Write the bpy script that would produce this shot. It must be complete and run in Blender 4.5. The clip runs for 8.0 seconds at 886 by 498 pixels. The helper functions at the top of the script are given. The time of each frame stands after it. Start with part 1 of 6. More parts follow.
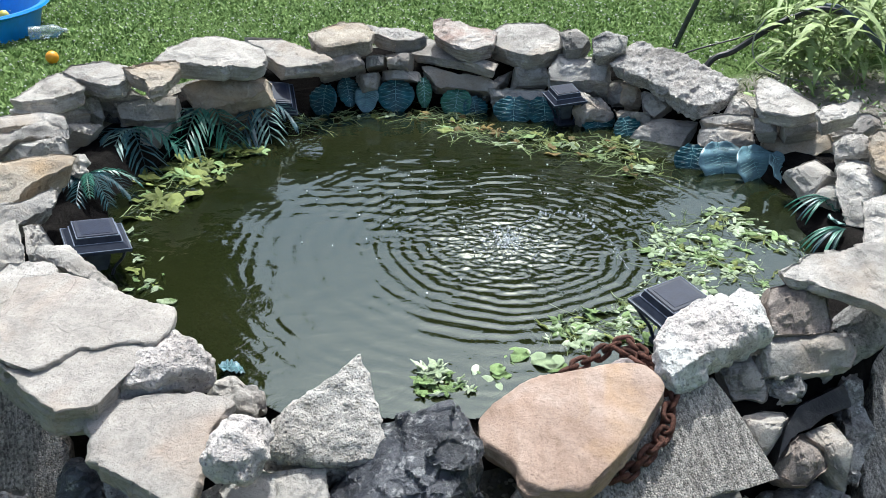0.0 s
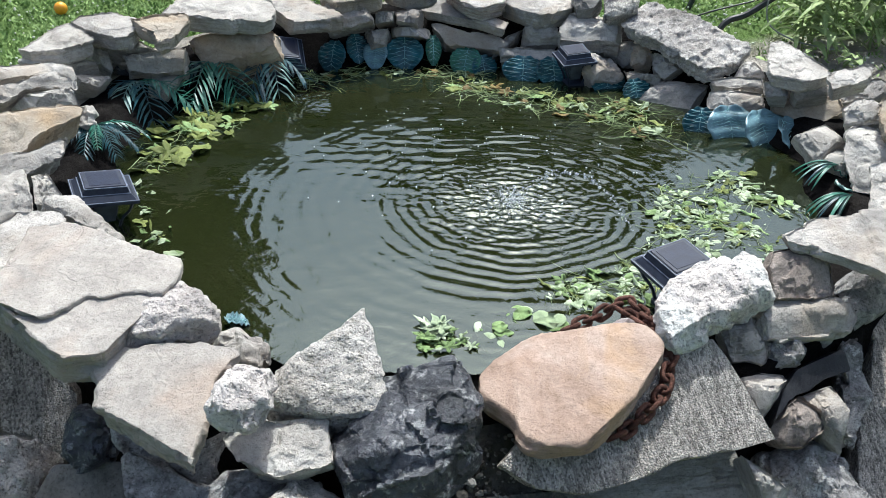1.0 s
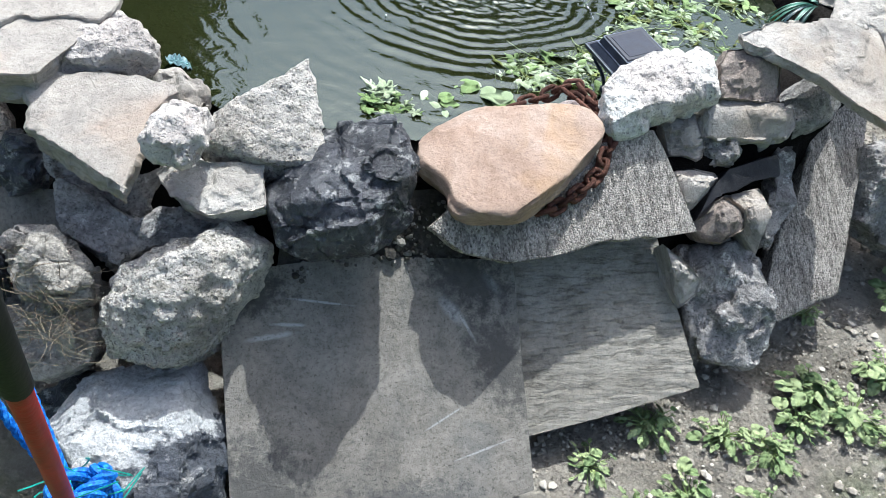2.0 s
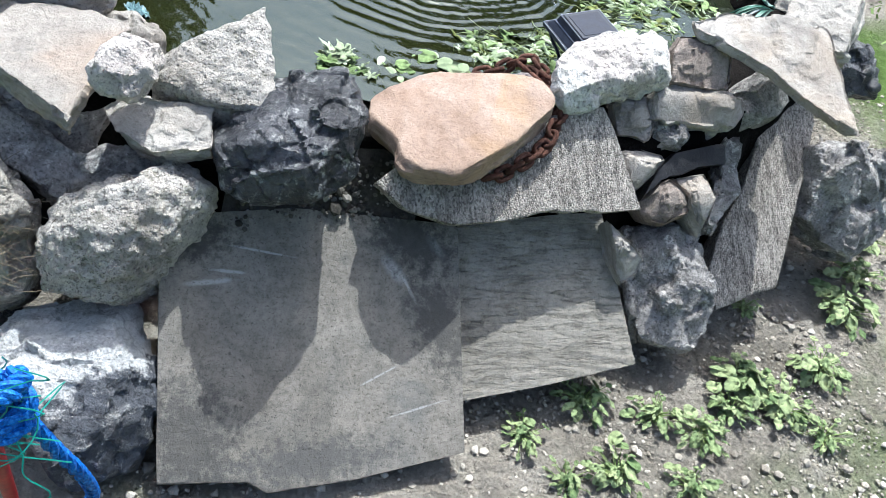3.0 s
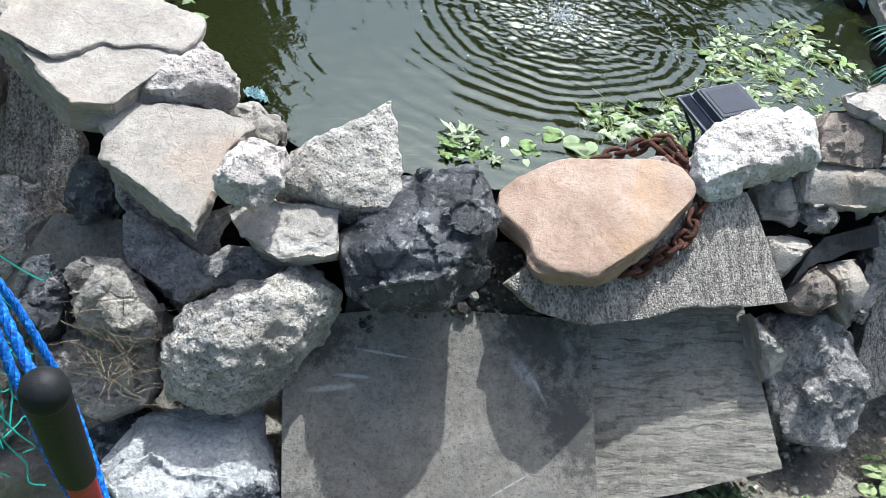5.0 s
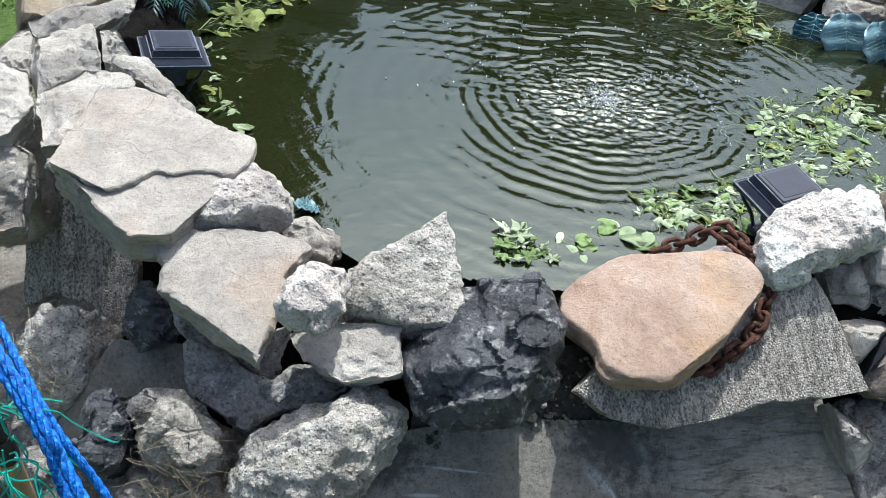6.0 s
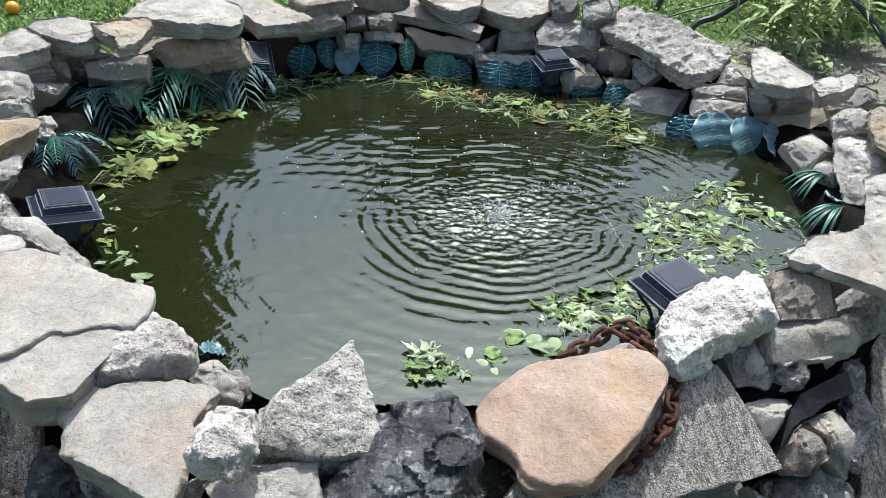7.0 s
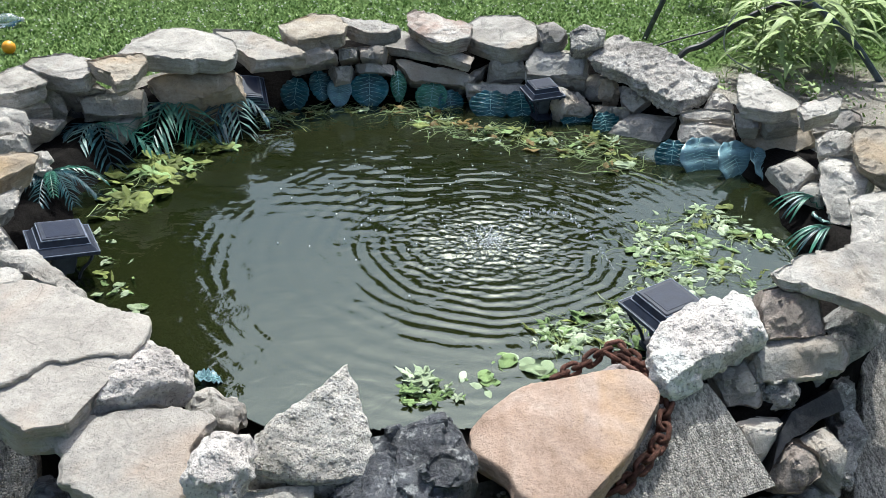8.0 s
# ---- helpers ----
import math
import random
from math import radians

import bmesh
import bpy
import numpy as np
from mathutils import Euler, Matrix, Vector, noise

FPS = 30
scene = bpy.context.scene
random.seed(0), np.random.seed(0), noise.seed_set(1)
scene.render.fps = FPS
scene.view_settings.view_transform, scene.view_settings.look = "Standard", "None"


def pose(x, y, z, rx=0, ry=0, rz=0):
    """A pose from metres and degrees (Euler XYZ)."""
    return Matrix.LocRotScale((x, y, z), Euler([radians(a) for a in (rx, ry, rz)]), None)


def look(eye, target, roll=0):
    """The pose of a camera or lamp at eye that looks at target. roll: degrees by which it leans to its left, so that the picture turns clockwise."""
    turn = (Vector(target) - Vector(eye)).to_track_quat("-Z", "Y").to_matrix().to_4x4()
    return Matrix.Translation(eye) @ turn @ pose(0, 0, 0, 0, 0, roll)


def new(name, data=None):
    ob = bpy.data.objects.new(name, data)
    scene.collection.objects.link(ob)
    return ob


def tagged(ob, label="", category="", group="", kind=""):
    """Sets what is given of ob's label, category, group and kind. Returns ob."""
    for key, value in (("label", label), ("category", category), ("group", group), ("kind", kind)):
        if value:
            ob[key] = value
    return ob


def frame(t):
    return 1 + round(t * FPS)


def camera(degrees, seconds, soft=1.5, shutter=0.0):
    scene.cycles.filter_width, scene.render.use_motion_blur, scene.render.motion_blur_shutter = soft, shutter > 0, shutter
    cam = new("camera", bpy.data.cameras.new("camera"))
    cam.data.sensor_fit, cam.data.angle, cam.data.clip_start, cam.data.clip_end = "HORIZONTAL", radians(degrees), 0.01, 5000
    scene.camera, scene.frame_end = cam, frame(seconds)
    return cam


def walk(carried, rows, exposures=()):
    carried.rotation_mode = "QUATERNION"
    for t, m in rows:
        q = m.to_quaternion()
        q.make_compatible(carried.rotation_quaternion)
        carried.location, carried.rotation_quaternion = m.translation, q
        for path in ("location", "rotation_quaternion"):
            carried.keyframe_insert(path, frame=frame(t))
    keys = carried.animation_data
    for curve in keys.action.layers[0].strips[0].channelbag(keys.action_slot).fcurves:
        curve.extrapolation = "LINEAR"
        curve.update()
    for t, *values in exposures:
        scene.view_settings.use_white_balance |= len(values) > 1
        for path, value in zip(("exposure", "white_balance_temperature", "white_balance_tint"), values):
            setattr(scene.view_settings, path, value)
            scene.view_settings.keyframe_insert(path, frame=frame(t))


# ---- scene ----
# ---- camera ----
cam = camera(52.4, 8.0, soft=0.25)
walk(cam, [
    (0.0, look((0.017, -2.081, 0.966), (0.006, -0.292, 0.073), -0.08)),
    (0.5, look((0.017, -2.086, 0.968), (-0.004, -0.300, 0.069), -0.06)),
    (1.0, look((0.022, -2.092, 0.964), (-0.004, -0.343, -0.006), 0.82)),
    (1.2, look((0.021, -2.096, 0.956), (0.009, -0.398, -0.100), 2.46)),
    (1.5, look((0.021, -2.102, 0.945), (0.034, -0.511, -0.267), 4.71)),
    (1.7, look((0.028, -2.112, 0.935), (0.072, -0.565, -0.332), 6.88)),
    (2.0, look((0.049, -2.126, 0.921), (0.155, -0.632, -0.404), 9.51)),
    (2.2, look((0.059, -2.135, 0.908), (0.223, -0.648, -0.418), 11.96)),
    (3.3, look((0.106, -2.207, 0.846), (0.262, -0.662, -0.414), 14.99)),
    (3.5, look((0.103, -2.204, 0.841), (0.227, -0.648, -0.409), 14.55)),
    (4.0, look((0.089, -2.179, 0.850), (0.139, -0.609, -0.388), 12.66)),
    (4.2, look((0.065, -2.160, 0.868), (0.117, -0.597, -0.379), 12.62)),
    (5.3, look((-0.015, -2.022, 0.916), (-0.056, -0.502, -0.383), 8.87)),
    (5.5, look((-0.032, -2.013, 0.932), (-0.083, -0.485, -0.358), 8.05)),
    (6.0, look((-0.048, -1.981, 0.943), (-0.157, -0.387, -0.261), 4.57)),
    (6.2, look((-0.044, -1.984, 0.949), (-0.130, -0.346, -0.196), 3.63)),
    (6.5, look((-0.033, -1.983, 0.958), (-0.057, -0.282, -0.094), 2.22)),
    (7.0, look((-0.032, -1.991, 0.959), (0.031, -0.245, -0.015), 1.71)),
    (7.5, look((-0.034, -2.003, 0.958), (0.038, -0.239, 0.017), 1.15)),
    (8.0, look((-0.024, -2.017, 0.960), (0.046, -0.238, 0.048), 0.83)),
], exposures=((0.0, 0.47, 5950, 4), (1.0, 0.48, 5930, 4), (2.0, 0.62, 5880, 4.5), (3.5, 0.77, 5870, 5), (4.2, 0.72, 5880, 5), (5.5, 0.52, 5950, 4), (6.5, 0.43, 5980, 3.5), (8.0, 0.43, 6050, 3)))

# ---- world and sun ----
SUN_EL, SUN_AZ = 63.5, 10.0
world = bpy.data.worlds.new("sky")
scene.world = world
world.use_nodes = True
_wn = world.node_tree.nodes
_sky = _wn.new("ShaderNodeTexSky")
_sky.sky_type, _sky.sun_disc = "NISHITA", False
_sky.sun_elevation, _sky.sun_rotation = radians(SUN_EL), radians(SUN_AZ)
_sky.air_density, _sky.dust_density, _sky.ozone_density = 1.0, 6.0, 1.0
world.node_tree.links.new(_sky.outputs[0], _wn["Background"].inputs["Color"])
_wn["Background"].inputs["Strength"].default_value = 0.145
sun = new("sun", bpy.data.lights.new("sun", "SUN"))
sun.data.energy, sun.data.angle, sun.data.color = 3.9, radians(0.6), (1.0, 0.975, 0.94)
_d = Vector((math.sin(radians(SUN_AZ)) * math.cos(radians(SUN_EL)), math.cos(radians(SUN_AZ)) * math.cos(radians(SUN_EL)), math.sin(radians(SUN_EL))))
sun.matrix_world = look(_d * 20, (0, 0, 0))

GROUND = -0.416


# ---- materials ----
class Mat:
    """A small builder for node materials."""

    def __init__(self, name, rough=0.8, metal=0.0, spec=0.4):
        self.m = bpy.data.materials.new(name)
        self.m.use_nodes = True
        self.t = self.m.node_tree
        self.b = self.t.nodes["Principled BSDF"]
        self.b.inputs["Roughness"].default_value = rough
        self.b.inputs["Metallic"].default_value = metal
        self.b.inputs["Specular IOR Level"].default_value = spec
        self._vec = None

    def node(self, kind, **inputs):
        n = self.t.nodes.new(kind)
        for key, value in inputs.items():
            self.put(n.inputs[key.replace("_", " ")], value)
        return n

    def put(self, socket, value):
        if isinstance(value, bpy.types.NodeSocket):
            self.t.links.new(value, socket)
        else:
            socket.default_value = value

    def vec(self):
        """Object coordinates, shifted by a random amount for each object."""
        if self._vec is None:
            tc, info = self.node("ShaderNodeTexCoord"), self.node("ShaderNodeObjectInfo")
            mul = self.node("ShaderNodeMath", Value=info.outputs["Random"])
            mul.operation = "MULTIPLY"
            mul.inputs[1].default_value = 37.0
            add = self.node("ShaderNodeVectorMath")
            add.operation = "ADD"
            self.t.links.new(tc.outputs["Object"], add.inputs[0])
            self.t.links.new(mul.outputs[0], add.inputs[1])
            self._vec = add.outputs[0]
            self.random = info.outputs["Random"]
        return self._vec

    def noise(self, scale, detail=6.0, rough=0.6, distort=0.0, vec=None):
        n = self.node("ShaderNodeTexNoise", Vector=vec or self.vec(), Scale=scale, Detail=detail, Roughness=rough, Distortion=distort)
        return n.outputs["Fac"]

    def voronoi(self, scale, feature="F1", vec=None, out="Distance"):
        n = self.node("ShaderNodeTexVoronoi", Vector=vec or self.vec(), Scale=scale)
        n.feature = feature
        return n.outputs[out]

    def stretched(self, x, y, z):
        n = self.node("ShaderNodeVectorMath", )
        n.operation = "MULTIPLY"
        self.t.links.new(self.vec(), n.inputs[0])
        n.inputs[1].default_value = (x, y, z)
        return n.outputs[0]

    def ramp(self, fac, *stops):
        n = self.node("ShaderNodeValToRGB", Fac=fac)
        e = n.color_ramp.elements
        while len(e) < len(stops):
            e.new(0.5)
        for el, (p, c) in zip(e, stops):
            el.position, el.color = p, (*(c if isinstance(c, tuple) else (c, c, c)), 1)
        return n.outputs["Color"]

    def mix(self, fac, a, b, kind="MIX"):
        n = self.t.nodes.new("ShaderNodeMix")
        n.data_type, n.blend_type = "RGBA", kind
        self.put(n.inputs[0], fac)
        for s, v in ((n.inputs[6], a), (n.inputs[7], b)):
            self.put(s, (*v, 1) if isinstance(v, tuple) and len(v) == 3 else v)
        return n.outputs[2]

    def math(self, op, a, b=0.5):
        n = self.t.nodes.new("ShaderNodeMath")
        n.operation = op
        self.put(n.inputs[0], a)
        self.put(n.inputs[1], b)
        return n.outputs[0]

    def color(self, c):
        self.put(self.b.inputs["Base Color"], (*c, 1) if isinstance(c, tuple) else c)
        return self

    def bump(self, *layers):
        """Layers of (height, metres)."""
        last = None
        for h, d in layers:
            n = self.node("ShaderNodeBump", Height=h, Distance=d, Strength=1.0)
            if last is not None:
                self.t.links.new(last, n.inputs["Normal"])
            last = n.outputs["Normal"]
        self.t.links.new(last, self.b.inputs["Normal"])
        return self


def rock(name, dark, mid, light, grain=1.0, stain=None, rough=0.85, relief=0.004, spots=None, pits=0.0, groove=0.0, crack=0.14, strata=0.4, pores=0.35, gloss=0.25, gain=1.38, crust=None, lime=((0.55, 0.55, 0.54), (0.86, 0.86, 0.85)), tone=1.0, marks=(), ripple=0.0):
    """A broken stone: three tones, strata on its sides, hair cracks, stains, dark pores, fine grain and pits."""
    m = Mat(name, rough, spec=gloss)
    dark, mid, light = (tuple(min(0.93, v * gain * w) for v, w in zip(c, (1.015, 0.99, 0.99))) for c in (dark, mid, light))
    big, mottle, small = m.noise(6.0, 5.0, 0.6, 0.8), m.noise(30.0, 7.0, 0.7, 0.5), m.noise(120.0 * grain, 5.0, 0.75)
    col = m.ramp(big, (0.3, dark), (0.46, mid), (0.64, light))
    col = m.mix(1.0, col, m.ramp(mottle, (0.3, 1 - 0.36 * tone), (0.5, 1 - 0.09 * tone), (0.66, 1.0)), "MULTIPLY")
    col = m.mix(1.0, col, m.ramp(small, (0.3, 1 - 0.44 * tone), (0.5, 1 - 0.12 * tone), (0.66, 1.0)), "MULTIPLY")
    layers = [(big, relief * 2.0), (mottle, relief * 2.2), (small, relief * 0.9), (m.noise(300.0 * grain, 4.0, 0.7), relief * 0.5)]
    if strata:
        bed = m.noise(9.0, 6.0, 0.7, vec=m.stretched(1.0, 1.0, 16.0))
        col = m.mix(strata, col, m.ramp(bed, (0.32, 0.22), (0.5, 0.5), (0.66, 0.72)), "OVERLAY")
        layers.append((bed, relief * 2.0 * strata))
    if stain:
        col = m.mix(m.ramp(m.noise(4.0, 4.0, 0.55, 1.0), (0.5, 0.0), (0.72, 0.75)), col, tuple(min(0.9, v * 1.2) for v in stain))
    if spots:
        col = m.mix(m.ramp(m.noise(34.0, 7.0, 0.8), (0.55, 0.0), (0.61, 0.9)), col, spots)
    if crust:
        tc = m.node("ShaderNodeTexCoord")
        side = m.node("ShaderNodeVectorMath")
        side.operation = "DOT_PRODUCT"
        m.t.links.new(tc.outputs["Object"], side.inputs[0])
        side.inputs[1].default_value = crust
        patch = m.math("ADD", side.outputs["Value"], m.math("MULTIPLY", m.noise(9.0, 7.0, 0.7), 1.2))
        col = m.mix(m.ramp(patch, (0.5, 0.0), (0.56, 0.92)), col, m.ramp(small, (0.3, lime[0]), (0.6, lime[1])))
    if marks:
        tc, ragged = m.node("ShaderNodeTexCoord"), m.noise(60.0, 6.0, 0.75)
        for x, y, length, width, turn, shade in marks:
            spot = m.node("ShaderNodeMapping", Location=(x, y, 0), Rotation=(0, 0, radians(turn)), Scale=(length / 2, width / 2, 1.0))
            spot.vector_type = "TEXTURE"
            m.t.links.new(tc.outputs["Object"], spot.inputs["Vector"])
            far = m.node("ShaderNodeVectorMath", Vector=spot.outputs[0])
            far.operation = "LENGTH"
            near = m.math("ADD", far.outputs["Value"], m.math("MULTIPLY", m.math("SUBTRACT", ragged, 0.5), 2.2))
            col = m.mix(m.ramp(near, (0.45, 0.75), (1.0, 0.0)), col, (shade, shade, shade * 0.97))
    if crack:
        warp = m.node("ShaderNodeTexNoise", Vector=m.vec(), Scale=14.0, Detail=5.0)
        bend = m.node("ShaderNodeVectorMath")
        bend.operation = "SCALE"
        bend.inputs["Scale"].default_value = 0.09
        m.t.links.new(warp.outputs["Color"], bend.inputs[0])
        moved = m.node("ShaderNodeVectorMath")
        m.t.links.new(m.vec(), moved.inputs[0])
        m.t.links.new(bend.outputs[0], moved.inputs[1])
        line = m.ramp(m.voronoi(7.0, "DISTANCE_TO_EDGE", moved.outputs[0]), (0.0, 1.0), (0.022, 0.0))
        line = m.math("MULTIPLY", line, m.ramp(m.noise(5.0, 3.0), (0.46, 0.0), (0.58, crack)))
        col = m.mix(line, col, tuple(v * 0.35 for v in dark))
        layers.append((m.math("SUBTRACT", 1.0, line), 0.003))
    col = m.mix(1.0, col, m.ramp(m.random, (0.0, 0.84), (1.0, 1.0)), "MULTIPLY")
    if pores:
        pore = m.ramp(m.noise(190.0 * grain, 3.0, 0.8), (0.35, pores), (0.43, 0.0))
        col = m.mix(pore, col, tuple(v * 0.3 for v in dark))
        layers.append((m.math("SUBTRACT", 1.0, pore), relief * 0.6))
    if pits:
        hole = m.ramp(m.voronoi(75.0), (0.06, 0.0), (0.32, 1.0))
        layers += [(hole, pits * 1.2), (m.ramp(m.voronoi(190.0), (0.05, 0.0), (0.4, 1.0)), pits * 0.7)]
        col = m.mix(m.ramp(hole, (0.0, 0.45), (0.5, 0.0)), col, dark)
    if groove:
        cell = m.node("ShaderNodeTexVoronoi", Vector=m.stretched(1.0, 0.8, 1.0), Scale=320.0)
        rib = m.noise(115.0, 3.0, 0.6, vec=m.stretched(1.0, 0.12, 0.4))
        grit = m.ramp(cell.outputs["Color"], (0.15, 0.22), (0.5, 0.75), (0.8, 1.0))
        layers += [(rib, groove * 0.45), (m.math("SUBTRACT", 1.0, cell.outputs["Distance"]), groove)]
        col = m.mix(0.85, col, grit, "MULTIPLY")
        col = m.mix(1.0, col, m.ramp(rib, (0.38, 0.66), (0.5, 1.0)), "MULTIPLY")
    if ripple:
        lines = m.noise(30.0, 7.0, 0.72, 0.25, vec=m.stretched(0.9, 3.6, 1.0))
        crest = m.ramp(lines, (0.36, 0.0), (0.47, 0.75), (0.62, 1.0))
        layers.append((crest, ripple))
        col = m.mix(1.0, col, m.ramp(lines, (0.34, 0.84), (0.44, 1.0)), "MULTIPLY")
    m.color(col).bump(*layers)
    return m.m


MATS = {
    "lime": rock("pale_limestone", (0.29, 0.27, 0.24), (0.45, 0.43, 0.385), (0.57, 0.545, 0.495), relief=0.0028, tone=0.52, gain=1.14),
    "grey": rock("grey_limestone", (0.18, 0.17, 0.158), (0.335, 0.32, 0.29), (0.46, 0.44, 0.40), stain=(0.36, 0.29, 0.22), relief=0.003, tone=0.52, gain=1.28),
    "tan": rock("tan_limestone", (0.26, 0.22, 0.17), (0.40, 0.355, 0.285), (0.51, 0.465, 0.39), stain=(0.42, 0.30, 0.18), relief=0.003, tone=0.52, gain=1.14),
    "pink": rock("pinkish_stone", (0.28, 0.22, 0.20), (0.38, 0.32, 0.30), (0.47, 0.42, 0.40), relief=0.003, tone=0.52, gain=1.14),
    "crack": rock("cracked_limestone", (0.29, 0.27, 0.24), (0.375, 0.352, 0.315), (0.43, 0.405, 0.365), stain=(0.39, 0.30, 0.235), relief=0.002, crack=0.25, tone=0.52, gain=1.14),
    "white": rock("pitted_white_stone", (0.43, 0.40, 0.37), (0.635, 0.592, 0.55), (0.715, 0.67, 0.63), pits=0.0025, relief=0.0035, strata=0.0, crack=0.0, pores=0.7, tone=0.8),
    "pit": rock("pitted_rubble", (0.30, 0.278, 0.24), (0.52, 0.495, 0.445), (0.66, 0.635, 0.58), pits=0.003, relief=0.005, spots=(0.40, 0.375, 0.32), strata=0.0, crack=0.0, pores=0.8, tone=1.0),
    "sand": rock("orange_sandstone", (0.240, 0.168, 0.122), (0.318, 0.236, 0.184), (0.372, 0.296, 0.242), stain=(0.35, 0.225, 0.118), relief=0.0022, crack=0.0, pores=0.3, tone=0.55, gain=1.28),
    "slag": rock("blue_black_slag", (0.010, 0.012, 0.018), (0.026, 0.031, 0.044), (0.10, 0.108, 0.125), spots=(0.40, 0.40, 0.39), rough=0.28, relief=0.003, strata=0.0, crack=0.3, gloss=0.8, tone=1.4, pores=0.6, gain=1.2),
    "slagb": rock("brown_slag", (0.020, 0.023, 0.030), (0.085, 0.085, 0.088), (0.30, 0.28, 0.255), spots=(0.62, 0.59, 0.54), crust=(3.2, -1.0, 0.5), lime=((0.20, 0.18, 0.155), (0.68, 0.63, 0.55)), rough=0.42, relief=0.005, strata=0.0, crack=0.3, gloss=0.55, tone=1.5, gain=1.9),
    "bluew": rock("blue_white_stone", (0.025, 0.031, 0.043), (0.06, 0.07, 0.088), (0.13, 0.143, 0.165), spots=(0.5, 0.5, 0.49), rough=0.5, relief=0.005, strata=0.0, crack=0.3, crust=(-2.4, 3.6, 0.8), tone=1.4, gloss=0.5),
    "conc": rock("rubble_concrete", (0.17, 0.165, 0.158), (0.36, 0.35, 0.335), (0.52, 0.505, 0.48), spots=(0.70, 0.685, 0.655), relief=0.005, strata=0.0, crack=0.3, tone=1.4, pores=0.7),
    "tex": rock("exposed_aggregate", (0.38, 0.352, 0.308), (0.49, 0.455, 0.402), (0.58, 0.545, 0.485), grain=1.5, relief=0.0015, groove=0.003, strata=0.0, crack=0.0),
    # The paver's last five marks: dark stains, with some cast shadow painted in too.
    "paver": rock("concrete_paver", (0.185, 0.174, 0.150), (0.235, 0.222, 0.192), (0.275, 0.260, 0.226), relief=0.0014, stain=(0.12, 0.122, 0.118), strata=0.0, crack=0.0, pores=0.65, tone=1.0, marks=((-0.175, 0.105, 0.10, 0.012, 3, 0.46), (-0.14, 0.122, 0.07, 0.007, -8, 0.46), (0.135, 0.12, 0.08, 0.03, -52, 0.42), (0.212, 0.16, 0.06, 0.022, -60, 0.42), (0.16, 0.085, 0.08, 0.008, -66, 0.46), (-0.09, 0.155, 0.12, 0.005, -12, 0.46), (0.10, -0.06, 0.10, 0.004, 24, 0.4), (0.16, -0.12, 0.12, 0.004, 12, 0.4), (0.215, 0.02, 0.13, 0.24, 20, 0.06), (0.17, 0.17, 0.20, 0.14, -30, 0.05), (-0.21, -0.14, 0.18, 0.24, 10, 0.07), (-0.02, -0.19, 0.34, 0.08, 4, 0.10), (-0.2, 0.18, 0.16, 0.10, 0, 0.05)), gain=1.2),
    "wavy": rock("wavy_paver", (0.235, 0.222, 0.188), (0.29, 0.275, 0.236), (0.335, 0.318, 0.275), relief=0.0012, strata=0.0, crack=0.0, pores=0.45, tone=0.9, gain=1.32, ripple=0.0024),
    "black": rock("black_brick", (0.008, 0.008, 0.009), (0.018, 0.018, 0.02), (0.04, 0.04, 0.042), rough=0.35, relief=0.001, strata=0.0, crack=0.0),
    "brown": rock("brown_stone", (0.22, 0.18, 0.15), (0.33, 0.28, 0.24), (0.42, 0.37, 0.325), relief=0.003, gain=1.14),
    "stripe": rock("striped_stone", (0.34, 0.26, 0.22), (0.46, 0.42, 0.375), (0.55, 0.52, 0.475), stain=(0.46, 0.27, 0.20), strata=0.9, tone=0.5, gain=1.3),
    "congl": rock("conglomerate", (0.24, 0.225, 0.20), (0.40, 0.38, 0.35), (0.50, 0.48, 0.44), relief=0.005, strata=0.5, crack=0.3, tone=1.1, gain=1.6, pores=0.7),
}

LABELS = {
    "lime": "pale buff limestone", "grey": "weathered grey limestone", "tan": "tan limestone", "pink": "pinkish grey stone",
    "crack": "pale limestone", "white": "chalk-white pitted stone", "pit": "pitted cream rubble", "sand": "orange-brown sandstone",
    "slag": "glossy blue-black slag", "slagb": "cream-crusted black slag", "bluew": "blue-black stone with white crust",
    "conc": "broken grey concrete", "tex": "exposed-aggregate concrete", "paver": "smooth grey concrete", "wavy": "wavy-ribbed grey concrete",
    "black": "shiny black brick", "brown": "brown stone", "stripe": "stone with rusty stripes", "congl": "rough conglomerate",
}


def part(name, bm, material, parent, label=""):
    me = bpy.data.meshes.new(name)
    bm.to_mesh(me)
    bm.free()
    me.materials.append(material)
    ob = new(name, me)
    ob.parent = parent
    return tagged(ob, label)


def mesh_ob(name, verts, faces, material, smooth=True, sharp=None):
    me = bpy.data.meshes.new(name)
    me.from_pydata([tuple(v) for v in verts], [], faces)
    me.update()
    if smooth:
        me.shade_smooth()
    if sharp:
        me.set_sharp_from_angle(angle=radians(sharp))
    me.materials.append(material)
    return new(name, me)


# ---- stones ----
rough_stones = []


def ring_mesh(rings):
    """Faces for stacked closed rings of equal length with a point below and above."""
    k, n = len(rings), len(rings[0])
    faces = []
    for i in range(k - 1):
        for j in range(n):
            faces.append((i * n + j, i * n + (j + 1) % n, (i + 1) * n + (j + 1) % n, (i + 1) * n + j))
    faces += [(k * n, (j + 1) % n, j) for j in range(n)]
    faces += [(k * n + 1, (k - 1) * n + j, (k - 1) * n + (j + 1) % n) for j in range(n)]
    return faces


BEDDED = ("lime", "grey", "tan", "pink", "stripe", "brown")
ANGULAR = ("slag", "slagb", "bluew", "conc")


